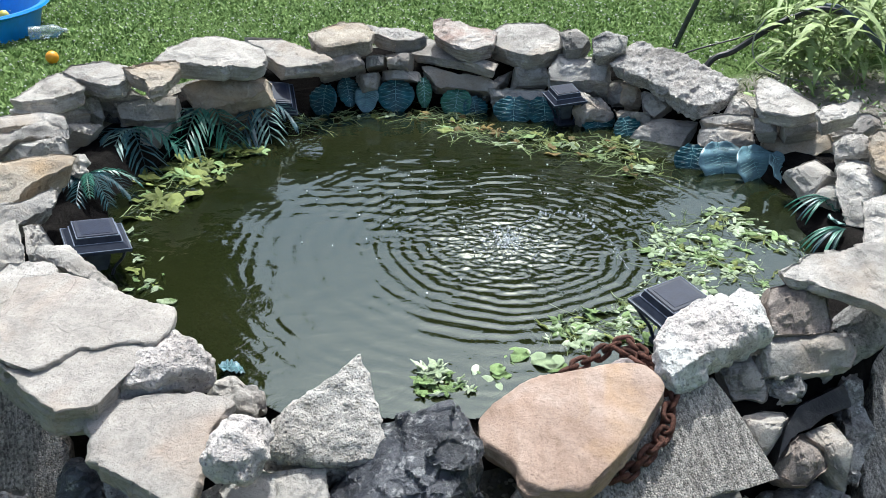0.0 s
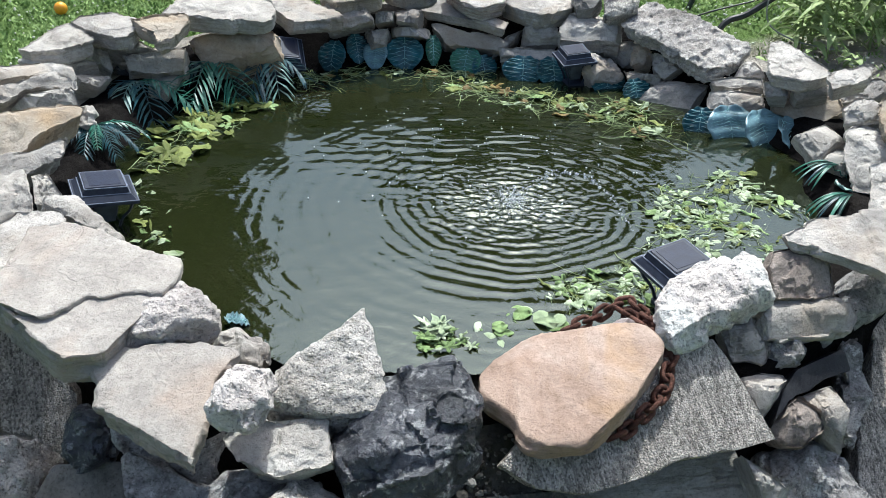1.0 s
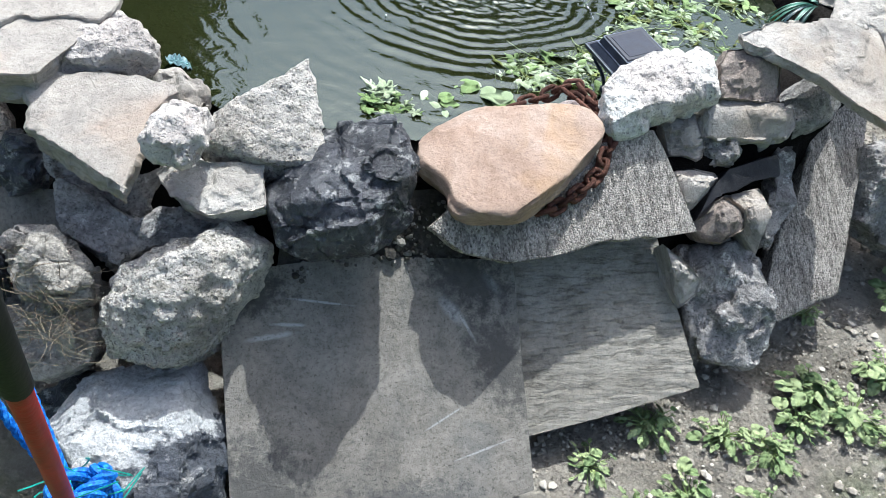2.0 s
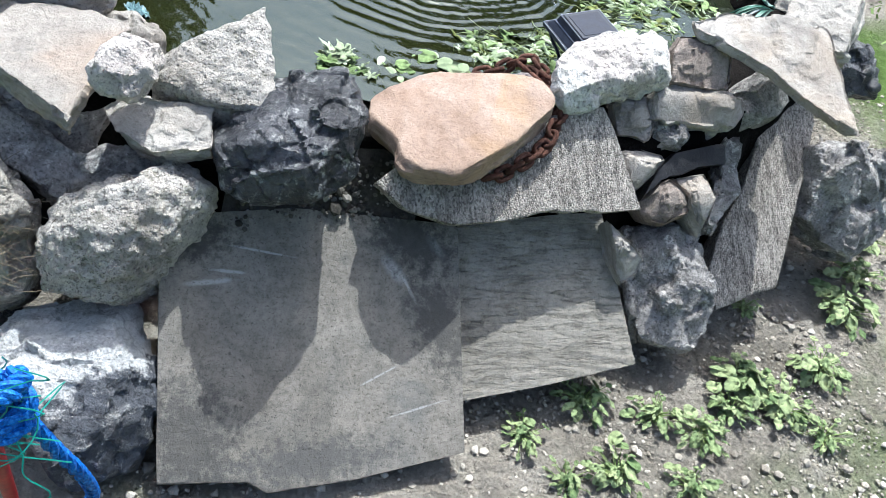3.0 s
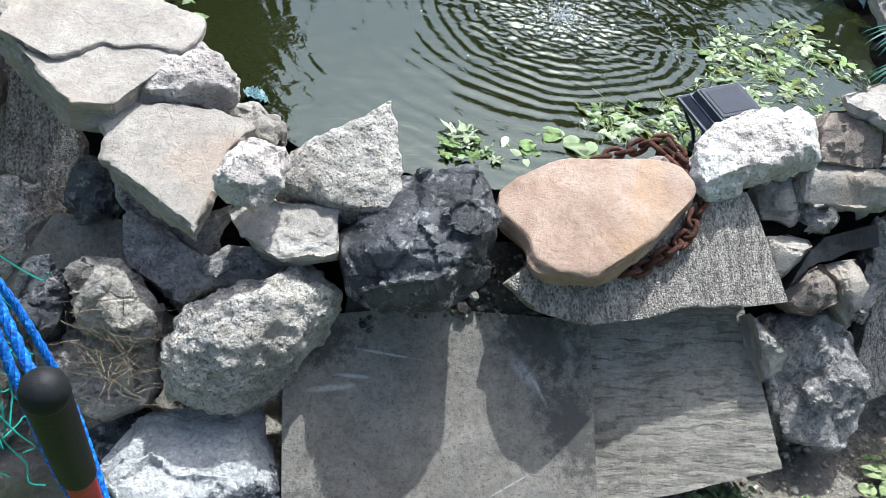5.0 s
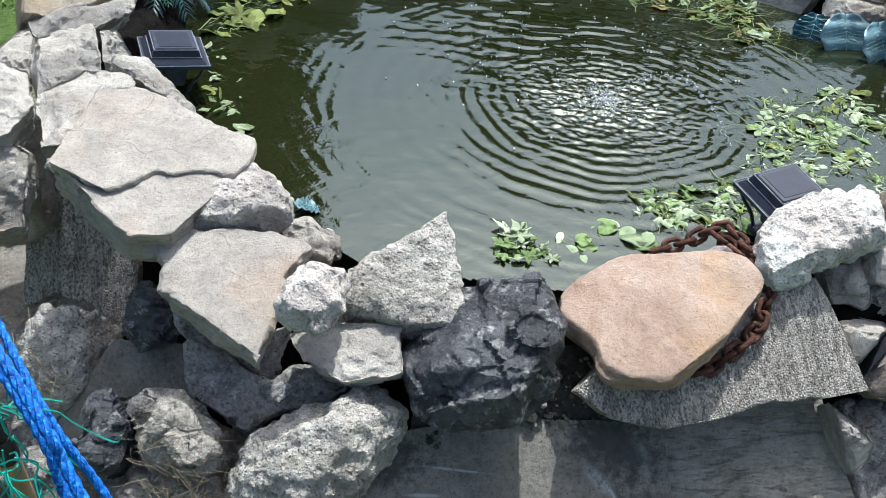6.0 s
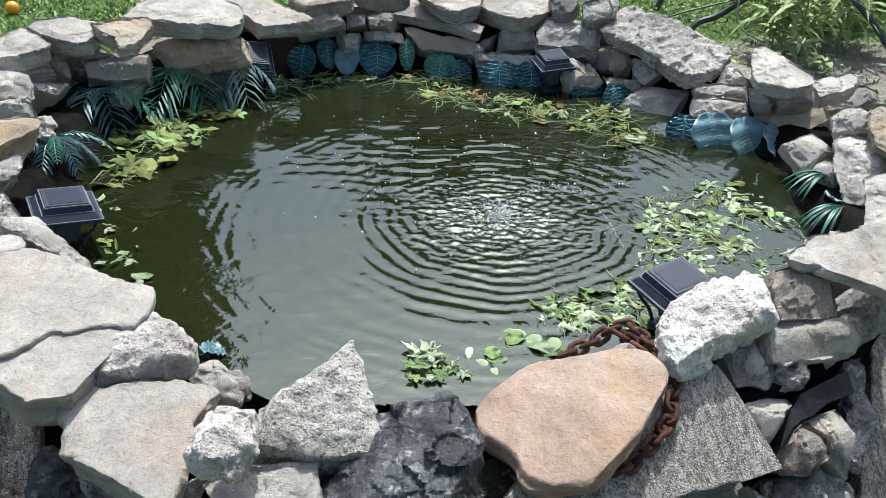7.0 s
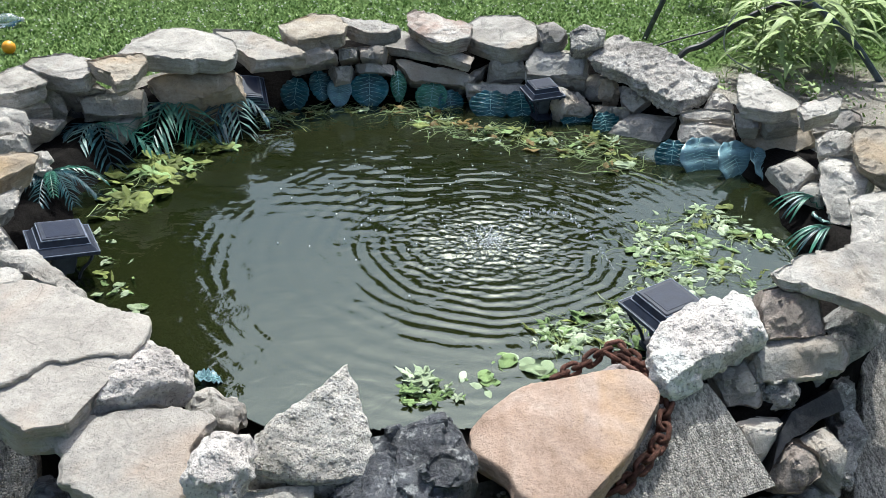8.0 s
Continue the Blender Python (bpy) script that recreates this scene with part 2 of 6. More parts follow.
def chunks(ring, mid, size, thick, dome, rng, blocks=()):
    """An angular boulder: one large convex block with smaller sharp-edged blocks grown into its front."""
    verts, faces = [], []

    def hull(points):
        bm = bmesh.new()
        made = bmesh.ops.convex_hull(bm, input=[bm.verts.new(p) for p in points])
        bmesh.ops.delete(bm, geom=[v for v in bm.verts if not v.link_faces], context="VERTS")
        bm.verts.index_update()
        start = len(verts)
        verts.extend(v.co.copy() for v in bm.verts)
        faces.extend(tuple(start + v.index for v in f.verts) for f in bm.faces)
        bm.free()

    if blocks:
        for block in blocks:
            hull(block)
        return verts, faces
    body = []
    for scale, z in ((0.7, -thick), (0.98, -0.35 * thick), (1.0, 0.0)):
        for p in ring:
            q = mid + (p - mid) * scale * rng.uniform(0.95, 1.0)
            body.append((q[0], q[1], z + rng.uniform(-0.25, 0.25) * dome))
    top = mid + (ring[rng.randrange(len(ring))] - mid) * 0.35
    body.append((top[0], top[1], 0.55 * dome))
    hull(body)
    for k in range(7):
        p = mid + (ring[(k * 5 + 1) % len(ring)] - mid) * rng.uniform(0.25, 0.68)
        r, z = size * rng.uniform(0.16, 0.28), dome * rng.uniform(-0.2, 0.6)
        block = []
        for _ in range(8):
            d = Vector((rng.gauss(0, 1), rng.gauss(0, 1), rng.gauss(0, 1))).normalized() * r
            block.append((p[0] + d.x, p[1] + d.y, z + d.z * 0.55))
        hull(block)
    return verts, faces


def stone(name, mat, mode, m, outline, thick, dome, rough, label="", blocks=()):
    """A stone lying in the plane of m: its outline, how deep it goes below that plane and how far it swells above it.
    slab: flat top and broken sides; face: a block with a flat front; lump: a rounded boulder. rough: millimetres of relief."""
    rng = random.Random(len(rough_stones) * 13 + 5)
    corner = [Vector(p) for p in outline]
    middle = sum(corner, Vector((0, 0))) / len(corner)
    corner = [middle + (p - middle) * (1.0 if mat in ("paver", "wavy") else 1.015) for p in corner]
    pts = []
    for i, p in enumerate(corner):
        q = corner[(i + 1) % len(corner)]
        pts.append(p)
        if (q - p).length > 0.05 and mat not in ("paver", "wavy"):
            n = (q - p).orthogonal() * 0.05
            pts += [p.lerp(q, rng.uniform(0.25, 0.42)) + n * rng.uniform(-1, 1), p.lerp(q, rng.uniform(0.58, 0.78)) + n * rng.uniform(-1, 1)]
    cut = []
    k = 0.2 if mat == "sand" else {"slab": 0.06, "face": 0.07, "lump": 0.10}[mode]
    for i, p in enumerate(pts):
        a, b = pts[i - 1], pts[(i + 1) % len(pts)]
        cut += [p.lerp(a, k), p.lerp(b, k)]
    ring = np.array([tuple(p) for p in cut])
    mid = (ring.max(0) + ring.min(0)) / 2
    if mode == "slab":
        rings = [(0.5, -thick), (0.9, -thick), (0.96, -0.8 * thick), (0.985, -0.5 * thick), (0.97, -0.45 * thick), (1.0, -0.3 * thick), (1.0, -0.004), (0.985, 0.0), (0.8, 0.3 * dome), (0.4, dome)]
        if mat == "sand":
            rings = [(0.5, -thick), (0.8, -thick), (0.9, -0.85 * thick), (0.97, -0.6 * thick), (1.0, -0.4 * thick), (0.995, -0.2 * thick), (0.97, -0.05 * thick), (0.92, 0.004), (0.75, 0.6 * dome), (0.4, dome)]
    elif mode == "face":
        rings = [(0.4, -thick), (0.85, -thick), (0.97, -0.6 * thick), (1.0, -0.25 * thick), (1.0, -0.005), (0.975, 0.0), (0.7, 0.5 * dome), (0.3, dome)]
    else:
        rings = [(math.cos(radians(a)) ** 0.7, (thick if a < 0 else dome) * math.copysign(abs(math.sin(radians(a))) ** 0.8, a)) for a in (-75, -55, -35, -15, 0, 15, 32, 50, 70)]
    grow = 1 + 0.005 / max(0.05, float(np.linalg.norm(ring - mid, axis=1).mean()))
    lift = 0.004 if mode != "lump" else 0.0
    lay = [np.column_stack([mid + (ring - mid) * s * grow, np.full(len(ring), z + (lift if z > -0.5 * thick else 0))]) for s, z in rings]
    verts = np.concatenate(lay + [[[*mid, rings[0][1]]], [[*mid, rings[-1][1]]]])
    if mat in ANGULAR and dome >= 0.02:
        size = float((ring.max(0) - ring.min(0)).max())
        ob = mesh_ob(name, *chunks(np.array([tuple(p) for p in corner]), mid, size, thick, dome, rng, blocks), MATS[mat])
    else:
        ob = mesh_ob(name, verts, ring_mesh(lay), MATS[mat])
    ob.matrix_world = m
    size = float((ring.max(0) - ring.min(0)).max())
    grid = ob.modifiers.new("grid", "REMESH")
    grid.mode, grid.voxel_size = "VOXEL", max(0.0034, min(0.0042 if m.translation.y < -0.4 else 0.0054, size / 48))
    shape = {"slab": "slab", "face": "block", "lump": "lump"}[mode]
    where = "lying on the pond's dry-stone rim" if m.translation.z > 0.12 else "wedged into the pond's dry-stone wall"
    tagged(ob, label or f"{LABELS[mat]} {shape} {where}", "stone", "stones of the pond wall")
    rough_stones.append((ob, mat, mode, size, thick, rough * 0.001, corner))
    return ob


def facet(p, scale, off, slope):
    """The height of a surface broken into flat chips, each leaning its own way."""
    q = p * scale + off
    c = noise.voronoi(q)[1][0]
    lean = noise.cell_vector(c * 31.7) - Vector((0.5, 0.5, 0.5))
    return (q - c).dot(lean) * 2 * slope / scale


def break_stones():
    """Gives every rough stone its broken corners, ledges, flakes, pits and grain, on an even grid of vertices."""
    dg = bpy.context.evaluated_depsgraph_get()
    for number, (ob, mat, mode, size, thick, rough, corner) in enumerate(rough_stones):
        rng = random.Random(number * 7 + 3)
        me = bpy.data.meshes.new_from_object(ob.evaluated_get(dg))
        ob.modifiers.clear()
        co = np.empty(len(me.vertices) * 3)
        me.vertices.foreach_get("co", co)
        co = co.reshape(-1, 3)
        mid = (co.max(0) + co.min(0)) / 2
        tame = mat in ("paver", "wavy", "tex", "black")
        # sides broken off along the straight stretches of the outline
        for p, q in zip(corner, corner[1:] + corner[:1]):
            e = (q - p).normalized()
            out = Vector((-e.y, e.x))
            if out.dot(p - sum(corner, Vector((0, 0))) / len(corner)) < 0:
                out = -out
            if max(out.dot(c - p) for c in corner) > 0.012:
                continue
            if not tame and rng.random() < 0.22:
                continue
            tilt = rng.uniform(-0.06, 0.03) if tame else rng.uniform(*{"slab": (-0.32, 0.10), "face": (-0.25, 0.3), "lump": (-0.35, 0.9)}[mode])
            inset = rng.uniform(-0.003, 0.004)
            d = Vector((out.x, out.y, tilt))
            d = np.array(d / d.length)
            base = np.array([p.x - out.x * inset, p.y - out.y * inset, -0.35 * thick if tilt > 0 and mode != "lump" else 0.0])
            co -= np.maximum((co - base) @ d, 0)[:, None] * d
        if mode == "face" and mat in BEDDED:
            high, low = co[:, 1].max(), co[:, 1].min()
            ridge = low + (high - low) * rng.uniform(0.5, 0.72) + rng.uniform(-0.18, 0.18) * co[:, 0]
            back, front = math.tan(radians(rng.uniform(22, 34))), math.tan(radians(rng.uniform(12, 24)))
            roof = np.maximum(co[:, 1] - ridge, 0) * back + np.maximum(ridge - co[:, 1], 0) * front
            co[:, 2] = np.minimum(co[:, 2], co[:, 2].max() - roof)
        crisp = mode == "face" and size < 0.16 and not tame
        if crisp:
            for _ in range(3):
                d = np.array(Vector((rng.uniform(-1, 1), rng.uniform(-1, 1), rng.uniform(0.5, 1.0))).normalized())
                reach = (co - mid) @ d
                co -= np.maximum(reach - reach.max() * rng.uniform(0.74, 0.9), 0)[:, None] * d
        if mode != "lump":
            co[:, 2] = np.minimum(co[:, 2], co[:, 2].max() - 0.004)
        glassy = mat in ANGULAR
        for _ in range(2 if tame else 3 if glassy else {"slab": 3, "face": 3, "lump": 14}[mode]):
            low, high = {"slab": (-0.9, -0.15), "face": (-0.5, 0.8), "lump": (0.15, 1.3)}[mode]
            d = np.array(Vector((rng.uniform(-1, 1), rng.uniform(-1, 1), rng.uniform(low, high))).normalized())
            reach = (co - mid) @ d
            keep = rng.uniform(0.88, 0.98) if glassy else rng.uniform(0.92, 0.985) if mode == "lump" else rng.uniform(0.91, 0.98)
            over = np.maximum(reach - reach.max() * keep, 0)
            co -= over[:, None] * d
        me.vertices.foreach_set("co", co.ravel())
        me.update()
        nor = np.empty(len(co) * 3)
        me.vertices.foreach_get("normal", nor)
        nor = nor.reshape(-1, 3)
        off = Vector((rng.uniform(0, 50), rng.uniform(0, 50), rng.uniform(0, 50)))
        step = rng.uniform(55, 95)
        amp = np.empty(len(co))
        if mat in BEDDED and mode != "lump":
            # thin beds that broke back unevenly along the rim of the top
            rim = np.full(len(co), 9.0)
            for p, q in zip(corner, corner[1:] + corner[:1]):
                a, e = np.array(p), np.array(q - p)
                t = np.clip(((co[:, :2] - a) @ e) / (e @ e), 0, 1)
                rim = np.minimum(rim, np.linalg.norm(co[:, :2] - a - t[:, None] * e, axis=1))
            for i in np.nonzero(nor[:, 2] > 0.5)[0]:
                q = Vector((co[i, 0], co[i, 1], 0.0))
                inner = rim[i] / (0.22 * size) + 2.4 * noise.noise(q * (2.6 / size) + off) + 0.9 * noise.noise(q * (11 / size) + off)
                co[i, 2] -= 0.0035 * max(0, 2 - math.floor(max(inner, 0) * 2.0))
        for i, (v, n) in enumerate(zip(co, nor)):
            p = Vector(v)
            side = 1 - abs(n[2])
            big = noise.noise(p * (3.0 / size) + off)
            fine = noise.fractal(p * 45 + off, 0.7, 2.1, 4)
            if glassy:
                a = 0.2 * big + 0.2 * fine
                chip = facet(p, 15, off, 0.17) + facet(p, 38, off, 0.15) + facet(p, 95, off, 0.10)
            elif mode == "lump":
                a = 0.45 * big + 0.55 * fine + 0.2 * noise.noise(p * 18 + off)
                chip = facet(p, 12, off, 0.16) + facet(p, 30, off, 0.20) + facet(p, 80, off, 0.22)
            else:
                flake = (1.0 if size > 0.15 else 0.35) * round(noise.noise(p * 7 + off) * 3.5) / 3.5
                bed = math.floor(p.z * step + 1.2 * noise.noise(Vector((p.x * 5, p.y * 5, 0)) + off))
                ledge = 1.5 * noise.noise(Vector((p.x * 7, p.y * 7, bed * 5.3)) + off)
                a = (1 - side) * (0.5 * flake + 0.1 * fine) + side * (0.4 * fine + 1.0 * ledge + 0.5 * big)
                chip = 0.0 if tame else (0.10 + 0.90 * side) * (0.7 if size > 0.15 else 0.4) * (facet(p, 20, off, 0.22) + facet(p, 55, off, 0.3))
            if mat in ("white", "pit"):
                a = 0.7 * a + 0.5 * fine + 0.9 * (noise.voronoi(p * 62 + off)[0][0] - 0.35) + 0.2 * (noise.voronoi(p * 24 + off)[0][0] - 0.35) + 0.3 * fine
                chip *= 0.55
            if mat == "congl":
                a += 0.5 * fine
                chip += 0.45 * facet(p, 26, off, 0.5) + 0.4 * facet(p, 60, off, 0.5)
            amp[i] = rough * a * (0.4 if tame else 0.85) + chip * (0.35 if mat == "sand" else 1.0)
            if mat == "wavy" and n[2] > 0.7:
                amp[i] += 0.0010 * math.sin(p.y * 330 + 5.0 * noise.noise(p * 9 + off) + 1.5 * noise.noise(p * 30 + off)) * (0.5 + noise.noise(p * 13 + off))
            if mat == "tex":
                amp[i] += 0.0012 * math.sin(p.x * 260 + noise.noise(p * 12)) * (n[2] > 0.7)
        co += nor * amp[:, None] * (0.5 if crisp else 1.0)
        edge = np.empty(len(me.edges) * 2, dtype=np.int64)
        me.edges.foreach_get("vertices", edge)
        edge = edge.reshape(-1, 2)
        count = np.bincount(edge.ravel(), minlength=len(co))[:, None]
        for _ in range(0 if glassy or crisp else 2 if mode == "lump" else 1):
            mean = np.zeros_like(co)
            for axis in range(3):
                mean[:, axis] = np.bincount(edge[:, 0], co[edge[:, 1], axis], len(co)) + np.bincount(edge[:, 1], co[edge[:, 0], axis], len(co))
            co += (mean / count - co) * 0.35
        me.vertices.foreach_set("co", co.ravel())
        me.update()
        me.shade_smooth()
        me.set_sharp_from_angle(angle=radians(24))
        old, ob.data = ob.data, me
        me.name = ob.name
        bpy.data.meshes.remove(old)


# ---- ground, berm, water ----
def soil_material():
    m = Mat("sandy_soil", 0.95, spec=0.15)
    a, b = m.noise(3.0, 8.0, 0.65), m.noise(60.0, 6.0, 0.75)
    col = m.ramp(a, (0.33, (0.26, 0.235, 0.195)), (0.5, (0.45, 0.41, 0.35)), (0.66, (0.62, 0.575, 0.50)))
    col = m.mix(0.6, col, m.ramp(b, (0.3, 0.3), (0.55, 0.5), (0.72, 0.75)), "OVERLAY")
    m.color(col).bump((a, 0.03), (b, 0.02), (m.noise(18.0, 6.0, 0.7), 0.05), (m.voronoi(70.0), 0.012), (m.noise(220.0, 4.0, 0.7), 0.008))
    return m


def ground_material():
    """Mown clover lawn, with bare sandy soil round the pond."""
    m = soil_material()
    soil = m.b.inputs["Base Color"].links[0].from_socket
    grass = m.ramp(m.noise(25.0, 8.0, 0.75), (0.3, (0.085, 0.145, 0.035)), (0.5, (0.14, 0.22, 0.06)), (0.7, (0.20, 0.295, 0.10)))
    geo = m.node("ShaderNodeNewGeometry")
    far = m.node("ShaderNodeVectorMath", )
    far.operation = "DISTANCE"
    m.t.links.new(geo.outputs["Position"], far.inputs[0])
    far.inputs[1].default_value = (0.05, 0.0, GROUND)
    bed = m.node("ShaderNodeVectorMath")
    bed.operation = "DISTANCE"
    m.t.links.new(geo.outputs["Position"], bed.inputs[0])
    bed.inputs[1].default_value = (2.1, 2.0, GROUND)
    near = m.math("MINIMUM", far.outputs["Value"], m.math("ADD", bed.outputs["Value"], 0.65))
    edge = m.math("ADD", near, m.math("MULTIPLY", m.noise(4.0, 4.0), 0.7))
    m.color(m.mix(m.ramp(m.math("MULTIPLY", edge, 0.25), (0.44, 0.0), (0.52, 1.0)), soil, grass))
    return m.m


def water_radius(a):
    """The pond's edge, by angle round its middle."""
    return 0.86 + 0.06 * math.cos(a - 0.6) + 0.012 * math.sin(3 * a + 0.6)


POND = Vector((-0.03, 0.08, 0.0))


def ground():
    ring = [0.0, 0.6, 0.9, *(0.95 + 0.013 * k for k in range(74)), 2.2, 3, 4, 6, 9, 14, 22, 40, 90, 300]
    n = 440
    verts, faces = [(0, 0, GROUND - 0.02)], []
    for k, r in enumerate(ring[1:]):
        for j in range(n):
            a = 2 * math.pi * j / n
            x, y = r * math.cos(a), r * math.sin(a)
            h = 0.012 * noise.noise(Vector((x * 2, y * 2, 1))) if r > 1 else -0.02
            if 0.94 < r < 2.0 and y < 0.4:
                h += 0.008 * noise.fractal(Vector((x * 22, y * 22, 2)), 0.6, 2.1, 3) + 0.006 * noise.noise(Vector((x * 7, y * 7, 5)))
            verts.append((x, y, GROUND + h))
    faces += [(0, 1 + j, 1 + (j + 1) % n) for j in range(n)]
    for k in range(len(ring) - 2):
        for j in range(n):
            a, b = 1 + k * n + j, 1 + k * n + (j + 1) % n
            faces.append((a, a + n, b + n, b))
    return tagged(mesh_ob("ground", verts, faces, ground_material()), "clover lawn with bare sandy soil beside the pond", "ground", kind="structure")


def berm():
    """The earth core that the stones lean on, near-black as gap shade, with the pond's basin in its middle."""
    n, verts, faces = 120, [], []
    prof = [(-0.10, -0.36), (-0.02, -0.10), (0.02, 0.0), (0.06, 0.5), (0.10, 0.92), (0.16, 1.0), (0.24, 0.9)]
    for j in range(n):
        a = 2 * math.pi * j / n
        r, back = water_radius(a), 0.5 + 0.5 * math.sin(a)
        top = -0.03 + 0.11 * back + 0.08 * max(0.0, math.sin(a)) ** 5 + 0.06 * abs(math.cos(a)) * back
        col = [(0.35 * r, -0.38), (r - 0.12, -0.34)]
        wide = 0.35 + 0.95 * min(1.0, 1.7 * back + 0.12)
        col += [(r + 0.02 + d * wide, z if z <= 0 else z * top) for d, z in prof[1:]]
        col += [(r + 0.04 + 0.25 * wide, -0.2), (r + 0.05 + 0.30 * wide, GROUND - 0.03)]
        for d, z in col:
            w = 1 + 0.03 * noise.noise(Vector((math.cos(a) * 6, math.sin(a) * 6, z * 8)))
            verts.append((POND.x + d * w * math.cos(a), POND.y + d * w * math.sin(a), z))
    k = len(verts) // n
    for j in range(n):
        for i in range(k - 1):
            a, b = j * k + i, ((j + 1) % n) * k + i
            faces.append((a, b, b + 1, a + 1))
    faces.append(tuple(j * k for j in reversed(range(n))))
    # Near-black and almost without gloss: the shade of the gaps is in this colour.
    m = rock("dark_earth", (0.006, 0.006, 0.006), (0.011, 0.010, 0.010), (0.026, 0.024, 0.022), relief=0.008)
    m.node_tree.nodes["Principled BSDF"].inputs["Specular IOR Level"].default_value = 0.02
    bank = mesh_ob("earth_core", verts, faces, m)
    bank.data.materials.append(soil_material().m)
    for f in bank.data.polygons:
        c = f.center - POND
        if c.xy.length > water_radius(math.atan2(c.y, c.x)) + 0.24 and c.y > -0.1:
            f.material_index = 1
    return tagged(bank, "earth and liner inside the stone wall, coloured near-black as gap shade", "earth bank", kind="structure")


JET = Vector((0.16, -0.125, 0.0))


def water():
    """One sheet with the rings that the falling jet sends out."""
    m = Mat("pond_water", 0.02)
    murk = m.node("ShaderNodeBsdfDiffuse", Color=m.ramp(m.noise(1.6, 4.0, 0.6), (0.35, (0.016, 0.021, 0.006)), (0.65, (0.026, 0.030, 0.011))))
    clear = m.node("ShaderNodeBsdfTransparent", Color=(0.45, 0.50, 0.28, 1))
    gloss = m.node("ShaderNodeBsdfGlossy", Color=(0.60, 0.68, 0.66, 1), Roughness=0.015)
    m.color((0.03, 0.03, 0.01)).bump((m.noise(22.0, 3.0, 0.5, 0.4), 0.0014), (m.noise(6.0, 2.0, 0.5), 0.003))
    wavy = m.b.inputs["Normal"].links[0].from_socket
    m.t.links.new(wavy, gloss.inputs["Normal"])
    edge = m.node("ShaderNodeFresnel", IOR=2.6, Normal=wavy)
    body, skin = m.node("ShaderNodeMixShader", Fac=0.35), m.node("ShaderNodeMixShader", Fac=edge.outputs[0])
    m.t.links.new(murk.outputs[0], body.inputs[1])
    m.t.links.new(clear.outputs[0], body.inputs[2])
    m.t.links.new(body.outputs[0], skin.inputs[1])
    m.t.links.new(gloss.outputs[0], skin.inputs[2])
    m.t.nodes.remove(m.b)
    m.t.links.new(skin.outputs[0], m.t.nodes["Material Output"].inputs["Surface"])
    n, rs = 320, np.concatenate([np.arange(0.004, 0.75, 0.0034), np.linspace(0.755, 2.0, 30)])
    verts, faces = [(JET.x, JET.y, 0)], []
    for r in rs:
        for j in range(n):
            a = 2 * math.pi * j / n
            x, y = JET.x + r * math.cos(a), JET.y + r * math.sin(a)
            wob = noise.noise(Vector((x * 6, y * 6, 3.0)))
            span = 0.019 + 0.014 * min(r / 0.6, 1)
            wave = math.sin(2 * math.pi * (r + 0.014 * wob + 0.006 * noise.noise(Vector((x * 17, y * 17, 1)))) / span) * 0.00085 * math.exp(-((r - 0.27) / (0.26 if r < 0.27 else 0.33)) ** 2) * max(0.15, 0.6 + 0.9 * noise.noise(Vector((x * 9, y * 9, 7))))
            chop = 0.0042 * noise.fractal(Vector((x * 40, y * 55, 0)), 0.8, 2.0, 2) * math.exp(-((r / 0.2) ** 2))
            chop += 0.0026 * noise.noise(Vector((x * 14, y * 34, 5))) * math.exp(-(((y - 0.25) / 0.3) ** 2) - ((x + 0.05) / 0.45) ** 2)
            verts.append((x, y, wave + chop))
    faces += [(0, 1 + j, 1 + (j + 1) % n) for j in range(n)]
    keep = []
    for k in range(len(rs) - 1):
        for j in range(n):
            a, b = 1 + k * n + j, 1 + k * n + (j + 1) % n
            c = Vector(verts[a]) - POND
            if c.xy.length < water_radius(math.atan2(c.y, c.x)) + 0.05:
                keep.append((a, a + n, b + n, b))
    return tagged(mesh_ob("water", verts, faces + keep, m.m), "murky green pond water with spreading ripples", "water", kind="structure")


ground()
berm()
water()

# ---- the stones of the wall ----
stone("limestone_slab", "lime", "slab", pose(-1.124, 0.379, 0.241, 6, 0, 40), [(-0.077, -0.073), (-0.014, -0.087), (0.045, -0.073), (0.095, -0.053), (0.098, 0.007), (0.087, 0.087), (0.028, 0.067), (-0.011, 0.034), (-0.098, -0.038)], 0.05, 0.01, 6)
stone("limestone_slab", "grey", "slab", pose(-1.004, 0.502, 0.251, 6, 0, 35), [(-0.064, -0.021), (-0.022, -0.095), (0.032, -0.102), (0.088, -0.028), (0.081, 0.017), (0.048, 0.081), (-0.052, 0.102), (-0.088, 0.051)], 0.045, 0.005, 6)
stone("stone_wedge", "grey", "face", pose(-0.967, 0.490, 0.197, 45, 0, 30), [(-0.057, 0.005), (-0.010, -0.028), (0.089, -0.037), (0.040, 0.010), (-0.027, 0.031), (-0.089, 0.037)], 0.12, 0.01, 5)
stone("limestone_slab", "tan", "slab", pose(-0.830, 0.459, 0.258, 8, 0, 25), [(-0.060, 0.024), (-0.027, -0.024), (-0.023, -0.091), (0.012, -0.085), (0.075, 0.014), (0.075, 0.085), (-0.005, 0.091), (-0.075, 0.072)], 0.045, 0.005, 6)
stone("stone_block", "grey", "face", pose(-0.874, 0.500, 0.149, 50, 0, 20), [(-0.082, -0.021), (-0.010, -0.035), (0.074, -0.037), (0.090, 0.025), (0.065, 0.037), (-0.009, 0.032), (-0.090, 0.025)], 0.16, 0.01, 5)
